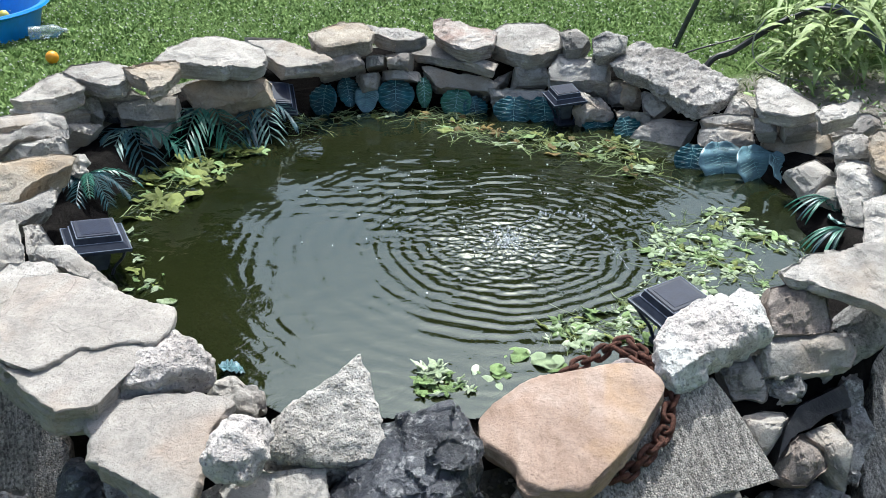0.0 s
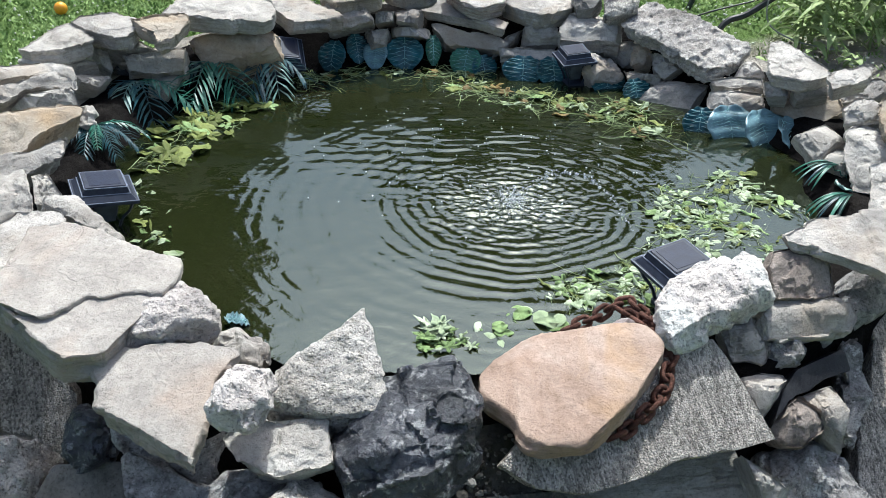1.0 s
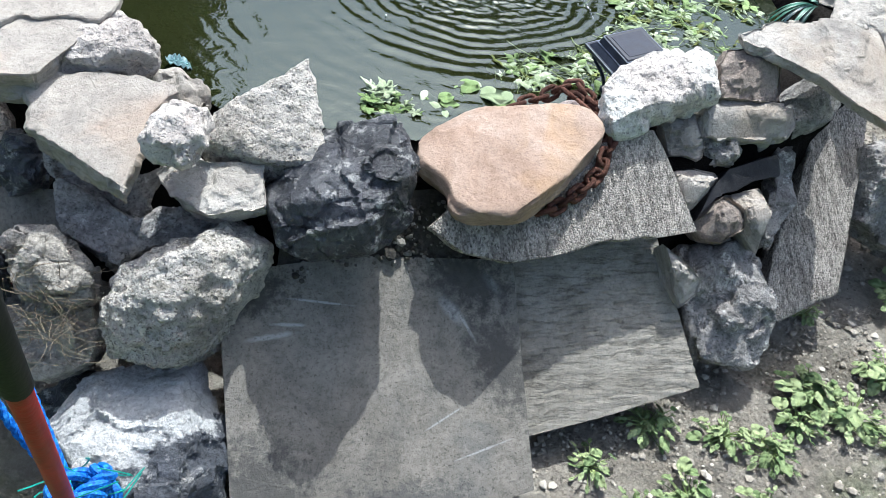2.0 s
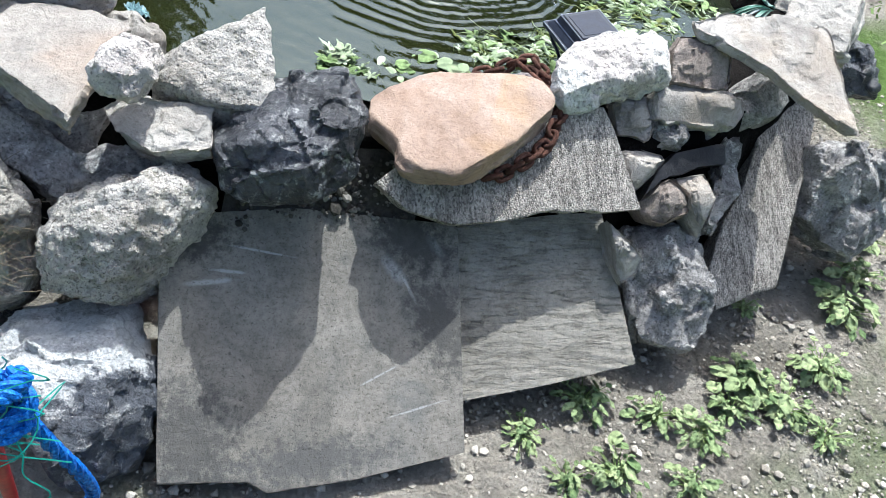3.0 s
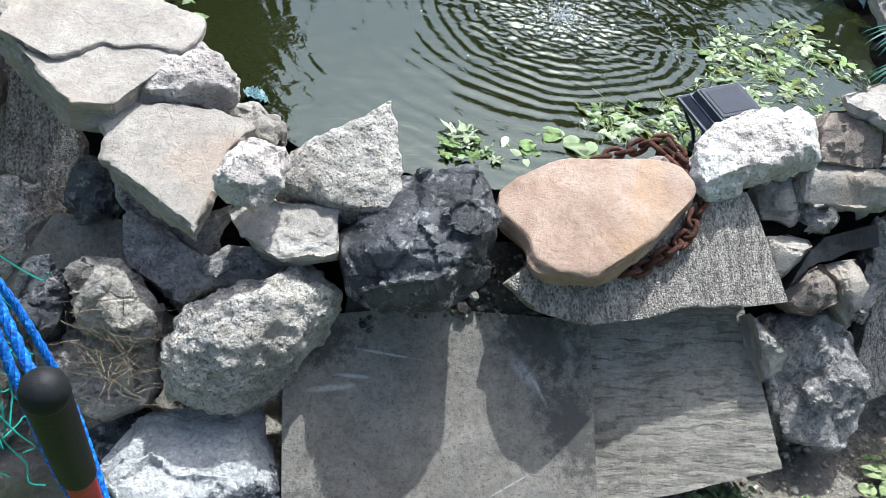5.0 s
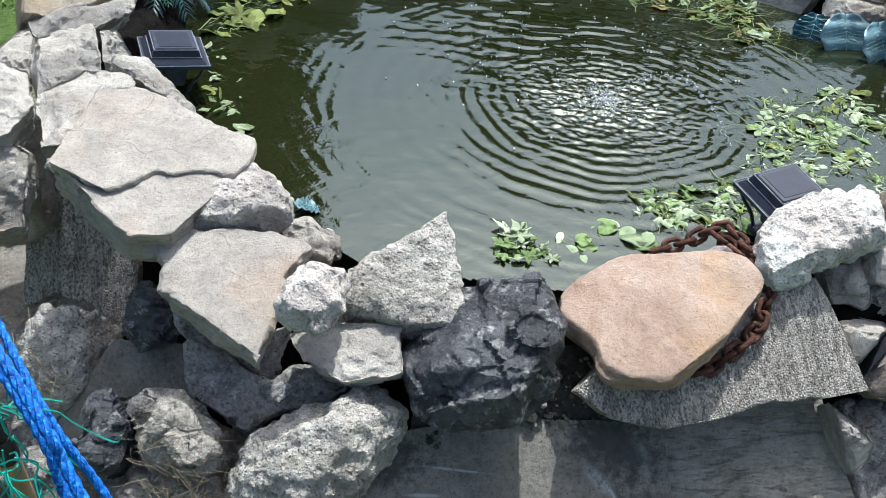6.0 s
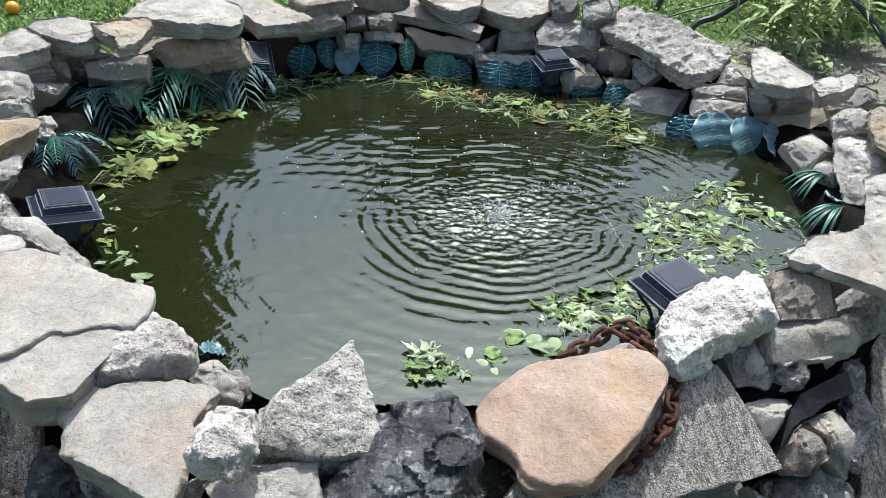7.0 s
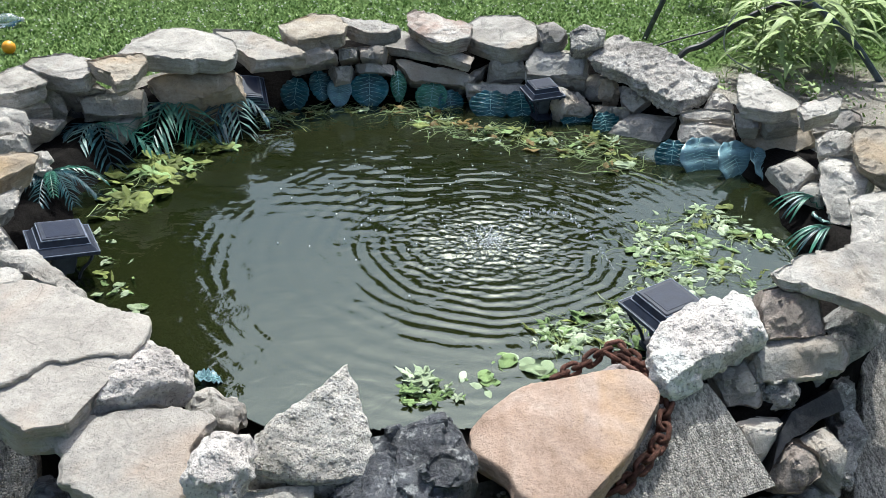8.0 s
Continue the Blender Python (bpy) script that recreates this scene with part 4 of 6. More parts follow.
stone("limestone_block", "lime", "face", pose(0.463, 0.877, 0.164, 35, 0, -8), [(-0.097, -0.065), (0.003, -0.060), (0.088, -0.065), (0.099, 0.002), (0.101, 0.041), (-0.078, 0.065), (-0.101, 0.002)], 0.12, 0.012, 6)
stone("conglomerate_slab", "congl", "slab", pose(0.736, 0.743, 0.183, 20, 0, -20), [(-0.005, -0.097), (0.082, -0.164), (0.130, -0.144), (0.197, -0.071), (0.189, -0.001), (0.060, 0.075), (-0.005, 0.124), (-0.142, 0.164), (-0.179, 0.087), (-0.197, 0.028)], 0.05, 0.006, 10)
stone("rubble_stone", "lime", "face", pose(0.613, 0.858, 0.090, 45, 0, -10), [(-0.039, -0.044), (0.026, -0.049), (0.065, -0.024), (0.040, 0.028), (-0.046, 0.049), (-0.065, -0.021)], 0.08, 0.03, 9)
stone("rubble_stone", "tan", "lump", pose(0.621, 0.822, 0.087, 45, 0, -15), [(-0.021, -0.039), (0.033, -0.034), (0.033, 0.024), (-0.033, 0.039)], 0.08, 0.03, 6)
stone("boulder", "grey", "lump", pose(0.493, 0.784, 0.043, 45, 0, -10), [(-0.061, -0.006), (-0.030, -0.057), (0.041, -0.032), (0.061, 0.002), (0.018, 0.050), (-0.047, 0.057)], 0.1, 0.05, 4)
stone("stone_block", "grey", "face", pose(0.607, 0.712, 0.056, 50, 0, -15), [(-0.030, -0.024), (0.051, -0.020), (0.058, 0.015), (-0.058, 0.024)], 0.12, 0.006, 5)
stone("stone_block", "grey", "face", pose(0.689, 0.623, 0.031, 32, 0, -30), [(-0.021, -0.056), (0.053, -0.073), (0.091, 0.020), (0.091, 0.067), (-0.045, 0.073), (-0.091, -0.042)], 0.08, 0.006, 4)
stone("stone_wedge", "grey", "face", pose(0.684, 0.718, 0.093, 45, 0, -20), [(-0.030, -0.019), (0.003, -0.043), (0.051, 0.003), (-0.051, 0.043)], 0.1, 0.006, 5)
stone("stone_block", "grey", "face", pose(0.847, 0.449, 0.072, 45, 0, -20), [(-0.074, -0.032), (0.021, -0.040), (0.081, -0.016), (0.066, 0.038), (-0.007, 0.040), (-0.081, 0.016)], 0.12, 0.008, 6)
stone("rubble_stone", "lime", "face", pose(0.900, 0.564, 0.127, 30, 0, -30), [(0.014, -0.033), (0.049, -0.001), (-0.001, 0.051), (-0.024, 0.041), (-0.049, -0.051)], 0.06, 0.006, 8)
stone("stone_block", "grey", "face", pose(0.858, 0.515, 0.105, 45, 0, -25), [(-0.067, -0.029), (0.007, -0.021), (0.084, -0.017), (0.072, 0.025), (-0.029, 0.029), (-0.084, 0.011)], 0.1, 0.006, 5)
stone("limestone_slab", "lime", "slab", pose(0.978, 0.413, 0.206, 12, 0, -35), [(-0.043, -0.087), (0.046, -0.094), (0.100, -0.038), (0.077, 0.003), (-0.077, 0.094), (-0.100, 0.078), (-0.086, 0.006)], 0.045, 0.006, 6)
stone("stone_block", "grey", "face", pose(0.915, 0.358, 0.144, 50, 0, -30), [(-0.018, -0.032), (0.040, -0.018), (0.028, 0.032), (-0.040, 0.025)], 0.1, 0.006, 5)
stone("boulder", "grey", "face", pose(1.004, 0.346, 0.149, 40, 0, -30), [(-0.026, -0.044), (0.050, -0.013), (0.049, 0.019), (0.028, 0.044), (-0.049, 0.017), (-0.050, -0.022)], 0.06, 0.03, 4)
stone("stone_block", "tan", "face", pose(1.007, 0.357, 0.094, 45, 0, -35), [(-0.097, -0.028), (-0.047, -0.041), (0.034, -0.046), (0.083, -0.005), (0.099, 0.022), (0.082, 0.046), (-0.018, 0.016), (-0.099, -0.007)], 0.12, 0.008, 6)
stone("limestone_slab", "lime", "slab", pose(1.072, 0.276, 0.208, 16, 0, -40), [(-0.009, -0.076), (0.015, -0.045), (0.048, 0.024), (0.040, 0.071), (0.014, 0.076), (-0.048, -0.015)], 0.045, 0.006, 6)
stone("limestone_slab", "lime", "face", pose(1.052, 0.106, 0.179, 30, 0, -40), [(-0.022, -0.048), (0.051, -0.018), (0.034, 0.048), (-0.028, 0.040), (-0.051, 0.007)], 0.068, 0.006, 5)
stone("stone_block", "grey", "face", pose(1.147, 0.344, 0.151, 40, 0, -40), [(-0.042, -0.058), (0.051, -0.017), (0.077, 0.015), (0.055, 0.058), (-0.077, -0.006)], 0.1, 0.006, 5)
stone("sandstone_slab", "tan", "slab", pose(1.122, -0.017, 0.191, 25, 0, -40), [(-0.044, -0.059), (0.003, -0.083), (0.091, -0.086), (0.052, 0.042), (-0.040, 0.086), (-0.086, 0.070), (-0.091, 0.031)], 0.051, 0.01, 6)
stone("limestone_slab", "lime", "face", pose(0.958, 0.120, 0.093, 28, 0, -45), [(0.035, -0.075), (0.047, -0.057), (0.056, 0.009), (0.063, 0.045), (0.044, 0.064), (-0.022, 0.075), (-0.063, -0.015)], 0.051, 0.006, 6)
stone("stone_wedge", "lime", "face", pose(0.983, 0.022, 0.068, 45, 0, -45), [(0.015, -0.035), (0.044, -0.033), (0.009, 0.032), (-0.044, 0.035), (-0.044, -0.013)], 0.08, 0.006, 7)
stone("rubble_boulder", "lime", "face", pose(1.026, -0.018, 0.106, 35, 0, -50), [(-0.034, -0.027), (0.034, -0.101), (0.073, -0.093), (0.065, 0.014), (0.021, 0.101), (-0.064, 0.074), (-0.073, 0.036)], 0.1, 0.015, 9)
stone("limestone_slab", "lime", "slab", pose(0.997, -0.315, 0.142, 30, 0, -50), [(-0.030, -0.099), (0.029, -0.071), (0.104, -0.054), (0.030, 0.099), (-0.049, 0.081), (-0.104, 0.027)], 0.076, 0.008, 8)
stone("textured_slab", "tex", "face", pose(-0.909, -0.649, -0.120, 65, 0, -15), [(-0.048, 0.007), (-0.035, -0.189), (0.052, -0.127), (0.023, 0.092), (0.044, 0.133), (0.010, 0.163), (-0.039, 0.189), (-0.052, 0.166)], 0.06, 0.004, 3)
stone("textured_slab", "tex", "face", pose(-0.771, -0.731, -0.123, 62, 0, 10), [(-0.068, -0.065), (-0.019, -0.077), (0.011, -0.107), (0.038, -0.149), (0.061, -0.091), (0.068, -0.009), (0.044, 0.035), (0.002, 0.096), (-0.042, 0.149), (-0.067, 0.144)], 0.06, 0.004, 3)
stone("slag_lump", "slag", "lump", pose(-0.580, -0.957, -0.035, 50, 0, 5), [(-0.040, -0.031), (-0.014, -0.055), (0.035, -0.041), (0.040, 0.003), (0.014, 0.039), (-0.023, 0.055), (-0.036, 0.020)], 0.1, 0.03, 8)
stone("slate_slab", "conc", "face", pose(-0.427, -1.000, -0.031, 45, 0, 5), [(-0.075, 0.021), (-0.036, -0.007), (0.028, -0.038), (0.066, -0.051), (0.082, 0.004), (0.092, 0.040), (0.053, 0.023), (0.018, -0.009), (-0.049, 0.034), (-0.092, 0.051)], 0.08, 0.006, 5)
stone("paving_slab", "paver", "face", pose(-0.617, -1.027, -0.175, 45, 0, -10), [(-0.120, -0.121), (-0.084, -0.127), (-0.048, -0.053), (-0.018, 0.012), (0.120, 0.049), (0.079, 0.127), (-0.043, 0.104)], 0.05, 0.003, 2)
stone("slag_lump", "slag", "lump", pose(-0.573, -1.153, -0.088, 35, 0, 0), [(-0.033, -0.058), (0.009, -0.061), (0.036, -0.049), (0.046, 0.002), (0.016, 0.031), (-0.013, 0.061), (-0.034, 0.056), (-0.044, 0.015), (-0.046, -0.028)], 0.12, 0.03, 8)
stone("slag_boulder", "slagb", "lump", pose(-0.477, -1.148, -0.071, 30, 0, 0), [(-0.053, -0.006), (-0.029, -0.052), (0.039, -0.059), (0.080, -0.044), (0.068, 0.015), (0.036, 0.028), (0.007, 0.058), (-0.033, 0.059), (-0.080, 0.037)], 0.15, 0.06, 9)
stone("rubble_boulder", "pit", "face", pose(-0.746, -0.986, -0.143, 55, 0, -10), [(-0.046, -0.047), (-0.011, -0.096), (0.039, -0.082), (0.067, -0.018), (0.060, 0.040), (0.020, 0.096), (-0.020, 0.088), (-0.056, 0.053), (-0.067, 0.006)], 0.12, 0.03, 9)
stone("rubble_boulder", "bluew", "face", pose(-0.303, -1.313, -0.272, 32, 0, 5), [(-0.07, -0.06), (0.01, -0.15), (0.07, -0.15), (0.14, -0.07), (0.15, 0.00), (0.10, 0.10), (0.06, 0.15), (-0.03, 0.11), (-0.11, 0.09), (-0.15, 0.03)], 0.15, 0.05, 7, blocks=([(-0.153, 0.042, -0.02), (-0.117, 0.087, -0.03), (-0.088, 0.110, -0.04), (-0.006, 0.129, -0.04), (0.067, 0.164, -0.05), (0.118, 0.061, -0.03), (0.139, 0.013, -0.02), (0.131, -0.085, -0.04), (0.115, -0.145, -0.05), (-0.014, -0.169, -0.03), (-0.116, -0.090, -0.03), (0.058, 0.086, 0.03), (0.071, 0.015, 0.05), (-0.014, -0.015, 0.06), (-0.114, 0.001, 0.03), (0.095, -0.095, 0.03), (0.001, -0.123, 0.05), (-0.142, 0.036, -0.14), (0.056, 0.111, -0.14), (0.072, -0.103, -0.14), (-0.086, -0.122, -0.14)], [(-0.011, -0.011, 0.04), (0.034, 0.015, 0.05), (0.077, -0.019, 0.065), (0.076, -0.099, 0.06), (0.014, -0.137, 0.06), (-0.025, -0.079, 0.05), (0.011, -0.051, -0.02)]))
stone("rubble_boulder", "slagb", "lump", pose(-0.489, -1.202, -0.174, 38, 0, 0), [(-0.047, -0.051), (0.025, -0.069), (0.088, -0.033), (0.098, 0.016), (0.079, 0.062), (0.032, 0.054), (-0.048, 0.069), (-0.098, 0.023)], 0.15, 0.03, 8)
stone("rubble_stone", "pink", "lump", pose(0.317, -0.738, 0.053, 35, 0, 10), [(-0.008, -0.022), (0.047, -0.006), (0.038, 0.013), (0.009, 0.022), (-0.022, 0.015), (-0.047, -0.002)], 0.05, 0.025, 6)
stone("stone_block", "grey", "face", pose(-0.987, -0.622, -0.022, 50, 0, -30), [(0.031, -0.133), (0.125, -0.054), (0.081, 0.032), (0.034, 0.115), (-0.018, 0.133), (-0.125, 0.078)], 0.1, 0.01, 6)
stone("rubble_boulder", "slagb", "lump", pose(-0.753, -1.139, -0.319, 45, 0, -10), [(-0.009, -0.141), (0.099, -0.087), (0.085, 0.041), (0.041, 0.105), (-0.004, 0.141), (-0.099, 0.103)], 0.12, 0.04, 8)
stone("slag_lump", "slag", "lump", pose(-0.445, -1.206, -0.355, 45, 0, 0), [(-0.059, -0.069), (0.050, -0.051), (0.092, 0.019), (0.064, 0.069), (-0.010, 0.066), (-0.092, 0.007)], 0.12, 0.03, 8)
stone("rubble_stone", "grey", "lump", pose(-0.343, -0.817, 0.051, 35, 0, 0), [(-0.039, -0.021), (0.001, -0.036), (0.051, -0.026), (0.042, 0.013), (-0.006, 0.036), (-0.051, 0.020)], 0.07, 0.02, 5)
stone("limestone_slab", "lime", "slab", pose(-0.965, -0.651, 0.151, 16, 0, 40), [(-0.081, -0.088), (0.016, -0.095), (0.064, -0.049), (0.081, 0.043), (0.029, 0.095), (-0.038, 0.092)], 0.06, 0.008, 6)
stone("stone_block", "grey", "face", pose(-0.916, -0.775, 0.054, 40, 0, 30), [(-0.076, -0.082), (0.038, -0.083), (0.076, 0.054), (0.048, 0.083), (-0.050, 0.081)], 0.12, 0.01, 6)
stone("mortar_block", "conc", "face", pose(0.788, -0.703, -0.100, 42, 0, 12), [(-0.040, -0.080), (-0.024, -0.101), (0.029, -0.019), (0.040, 0.101), (0.012, 0.095), (-0.011, -0.011)], 0.06, 0.006, 5)
stone("stone_block", "grey", "face", pose(-1.065, 0.393, 0.168, 42, 0, 40), [(-0.048, -0.004), (-0.009, -0.027), (0.048, -0.027), (0.046, 0.009), (0.004, 0.027), (-0.043, 0.022)], 0.1, 0.008, 5)
break_stones()


# ---- shared helpers for the things ----
def thing(name, m, label, category, group="", kind=""):
    ob = new(name)
    ob.empty_display_size = 0.05
    ob.matrix_world = m
    return tagged(ob, label, category, group, kind)


def tube(bm, points, radius, sides=6, taper=1.0):
    """A round bar along a line of points."""
    pts = [Vector(p) for p in points]
    rings = []
    for i, p in enumerate(pts):
        d = (pts[min(i + 1, len(pts) - 1)] - pts[max(i - 1, 0)]).normalized()
        u = d.cross(Vector((0, 0, 1)) if abs(d.z) < 0.9 else Vector((1, 0, 0))).normalized()
        w = d.cross(u)
        r = radius * (1 + (taper - 1) * i / max(len(pts) - 1, 1))
        rings.append([bm.verts.new(p + (u * math.cos(a) + w * math.sin(a)) * r) for a in (2 * math.pi * k / sides for k in range(sides))])
    for a, b in zip(rings, rings[1:]):
        for k in range(sides):
            bm.faces.new((a[k], a[(k + 1) % sides], b[(k + 1) % sides], b[k]))
    bm.faces.new(rings[0])
    bm.faces.new(list(reversed(rings[-1])))
    return bm


def spline(points, n=24):
    """Points along a smooth line through the given ones."""
    p = [Vector(v) for v in points]
    p = [2 * p[0] - p[1], *p, 2 * p[-1] - p[-2]]
    out = []
    for i in range(1, len(p) - 2):
        for k in range(n):
            t = k / n
            a, b, c, d = p[i - 1 : i + 3]
            out.append(0.5 * (2 * b + (c - a) * t + (2 * a - 5 * b + 4 * c - d) * t * t + (3 * b - a - 3 * c + d) * t**3))
    return out + [p[-2]]


def box(bm, x0, x1, y0, y1, z0, z1, top=1.0):
    """A box whose top may be smaller than its foot."""
    cx, cy = (x0 + x1) / 2, (y0 + y1) / 2
    lo = [bm.verts.new((x, y, z0)) for x, y in ((x0, y0), (x1, y0), (x1, y1), (x0, y1))]
    hi = [bm.verts.new((cx + (v.co.x - cx) * top, cy + (v.co.y - cy) * top, z1)) for v in lo]
    bm.faces.new(list(reversed(lo)))
    bm.faces.new(hi)
    for k in range(4):
        bm.faces.new((lo[k], lo[(k + 1) % 4], hi[(k + 1) % 4], hi[k]))
    return bm


def bevelled(bm, width, segments=2):
    bmesh.ops.bevel(bm, geom=bm.edges[:], offset=width, segments=segments, affect="EDGES", clamp_overlap=True)
    return bm


def ball(bm, r, at=(0, 0, 0), detail=2, flat=1.0):
    m = Matrix.Translation(at) @ Matrix.Diagonal((r, r, r * flat, 1))
    bmesh.ops.create_icosphere(bm, subdivisions=detail, radius=1.0, matrix=m)
    return bm


def smooth(ob):
    ob.data.shade_smooth()
    ob.data.set_sharp_from_angle(angle=radians(40))
    return ob


def plastic(name, c, rough=0.4, vary=0.12, scale=30.0, spec=0.5):
    m = Mat(name, rough, spec=spec)
    lo = tuple(v * (1 - vary * 2) for v in c)
    hi = tuple(min(v * (1 + vary * 2), 1) for v in c)
    n = m.noise(scale, 5.0, 0.65)
    m.color(m.ramp(n, (0.3, lo), (0.55, c), (0.75, hi))).bump((m.noise(scale * 6, 3.0), 0.0004))
    return m


def leafy(name, dark, light, rough=0.55, shine=0.25, islands=False):
    """Leaves: a tone for each leaf, mottling, a little light through them."""
    m = Mat(name, rough, spec=shine)
    if islands:
        pick = m.node("ShaderNodeNewGeometry").outputs["Random Per Island"]
    else:
        m.vec()
        pick = m.random
    col = m.ramp(pick, (0.0, dark), (1.0, light))
    col = m.mix(0.5, col, m.ramp(m.noise(60.0, 4.0), (0.3, 0.3), (0.7, 0.7)), "OVERLAY")
    m.color(col).bump((m.noise(90.0, 3.0), 0.001))
    m.b.inputs["Transmission Weight"].default_value = 0.0
    m.b.inputs["Subsurface Weight"].default_value = 0.0
    return m.m


# ---- solar lamps ----
LAMP = plastic("lamp_black_plastic", (0.034, 0.040, 0.060), 0.5, 0.2, 40.0, 0.2).m
LAMP_EDGE = plastic("worn_lamp_edge", (0.17, 0.20, 0.27), 0.5, 0.2, 60.0).m
PANEL = plastic("solar_panel", (0.012, 0.018, 0.040), 0.5, 0.1, 60.0, 0.2).m
LENS = plastic("lamp_lens", (0.07, 0.08, 0.09), 0.25, 0.2).m


def solar_lamp(m, label, size=0.135):
    """A lantern on a stake: a stepped pyramid cap with a solar panel, a lens held by curved bars."""
    lamp = thing("solar_lamp", m, label, "lamp", "solar lamps in the pond")
    h = size / 2
    smooth(part("cap", bevelled(box(bmesh.new(), -h, h, -h, h, -0.006, 0.002), 0.0015), LAMP, lamp))
    smooth(part("cap_step", bevelled(box(bmesh.new(), -h * 0.92, h * 0.92, -h * 0.92, h * 0.92, 0.002, 0.014, 0.82), 0.0012), LAMP, lamp))
    smooth(part("cap_crown", bevelled(box(bmesh.new(), -h * 0.74, h * 0.74, -h * 0.74, h * 0.74, 0.014, 0.028, 0.9), 0.0012), LAMP, lamp))
    for r, z in ((h * 0.985, 0.0026), (h * 0.75, 0.0145), (h * 0.66, 0.0285)):
        bm = bmesh.new()
        for k in range(4):
            c, d = ((-r, -r), (r, -r), (r, r), (-r, r))[k], ((r, -r), (r, r), (-r, r), (-r, -r))[k]
            tube(bm, [(*c, z), (*d, z)], 0.0011, 6)
        part("rim", bm, LAMP_EDGE, lamp, "dust-whitened edge")
    smooth(part("panel_frame", bevelled(box(bmesh.new(), -h * 0.62, h * 0.62, -h * 0.62, h * 0.62, 0.028, 0.031), 0.001), LAMP, lamp))
    part("solar_panel", box(bmesh.new(), -h * 0.5, h * 0.5, -h * 0.5, h * 0.5, 0.031, 0.0318), PANEL, lamp, "dark blue solar panel")
    bm = bmesh.new()
    for a, b, z0, z1 in ((0.42, 0.30, -0.006, -0.07),):
        box(bm, -h * b, h * b, -h * b, h * b, z1, z0, a / b)
    part("lens", bevelled(bm, 0.002), LENS, lamp, "smoky plastic lens")
    for k in range(4):
        a = math.pi / 4 + k * math.pi / 2
        c, s = math.cos(a), math.sin(a)
        line = [(c * h * q, s * h * q, z) for q, z in ((1.15, -0.006), (1.0, -0.03), (0.72, -0.055), (0.55, -0.085))]
        smooth(part("bar", tube(bmesh.new(), spline(line, 5), 0.0035), LAMP, lamp))
    smooth(part("foot", bevelled(box(bmesh.new(), -h * 0.5, h * 0.5, -h * 0.5, h * 0.5, -0.095, -0.082), 0.002), LAMP, lamp))
    smooth(part("stake", tube(bmesh.new(), [(0, 0, -0.09), (0, 0, -0.17), (0, 0, -0.26)], 0.009, 8, 0.4), LAMP, lamp))
    return lamp


solar_lamp(pose(-0.775, -0.265, 0.082, 3, 6, 28), "black plastic solar lantern standing upright at the water's edge")
solar_lamp(pose(0.452, -0.590, 0.100, 5, -6, 27), "black plastic solar lantern leaning against a white stone", 0.13)
solar_lamp(pose(0.40, 0.79, 0.090, 6, -4, 14), "black plastic solar lantern under the stone rim", 0.115)
solar_lamp(pose(-0.545, 0.745, 0.10, 30, 10, 20), "black solar lantern tucked in shade below the stones")

# ---- rusty chain ----
RUST = rock("rusty_iron", (0.07, 0.030, 0.022), (0.17, 0.075, 0.052), (0.27, 0.135, 0.10), grain=1.5, rough=0.9, relief=0.0025, gain=0.9, tone=1.5)


def chain(points, label):
    """Oval links, each turned against the last."""
    top = thing("chain", Matrix.Translation(points[0]), label, "chain")
    w, half = 0.0046, 0.0072
    line = []
    for k in range(20):
        a = 2 * math.pi * k / 20
        line.append(Vector((math.cos(a) * 0.0095 + math.copysign(half, math.cos(a)) * min(1, abs(math.cos(a)) * 4), math.sin(a) * 0.0105, 0)))
    bm = bmesh.new()
    rings = []
    for k, p in enumerate(line):
        d = (line[(k + 1) % 20] - line[k - 1]).normalized()
        u = d.cross(Vector((0, 0, 1)))
        rings.append([bm.verts.new(p + (u * math.cos(b) + Vector((0, 0, 1)) * math.sin(b)) * w) for b in (2 * math.pi * q / 8 for q in range(8))])
    for k in range(20):
        for q in range(8):
            bm.faces.new((rings[k][q], rings[(k + 1) % 20][q], rings[(k + 1) % 20][(q + 1) % 8], rings[k][(q + 1) % 8]))
    me = bpy.data.meshes.new("link")
    bm.to_mesh(me)
    bm.free()
    me.materials.append(RUST)
    me.shade_smooth()
    dense = spline(points, 40)
    last, turn = None, 0
    for a, b in zip(dense, dense[1:]):
        if last is None or (a - last).length > 0.0225:
            last, turn = a, turn + 1
            d = (b - a).normalized()
            link = new("link", me)
            link.parent = top
            rot = d.to_track_quat("X", "Z").to_matrix().to_4x4() @ Matrix.Rotation(radians(45 + 90 * (turn % 2) + 12 * math.sin(turn * 2.3)), 4, "X")
            link.matrix_parent_inverse = top.matrix_world.inverted()
            link.matrix_world = Matrix.Translation(a) @ rot
    return top


chain([(0.240, -0.695, 0.028), (0.288, -0.676, 0.040), (0.314, -0.665, 0.052), (0.351, -0.659, 0.062), (0.365, -0.696, 0.066), (0.387, -0.734, 0.068), (0.408, -0.755, 0.064), (0.413, -0.776, 0.052),
       (0.408, -0.800, 0.038), (0.393, -0.830, 0.030), (0.387, -0.854, 0.016), (0.364, -0.881, 0.003), (0.344, -0.901, -0.007), (0.311, -0.929, -0.018), (0.283, -0.945, -0.022)], "heavy rusty iron chain draped round an orange sandstone slab")
chain([(0.335, -0.682, 0.058), (0.358, -0.718, 0.060), (0.380, -0.750, 0.058), (0.392, -0.778, 0.045), (0.390, -0.805, 0.028)], "rusty chain end lying doubled beside the sandstone")

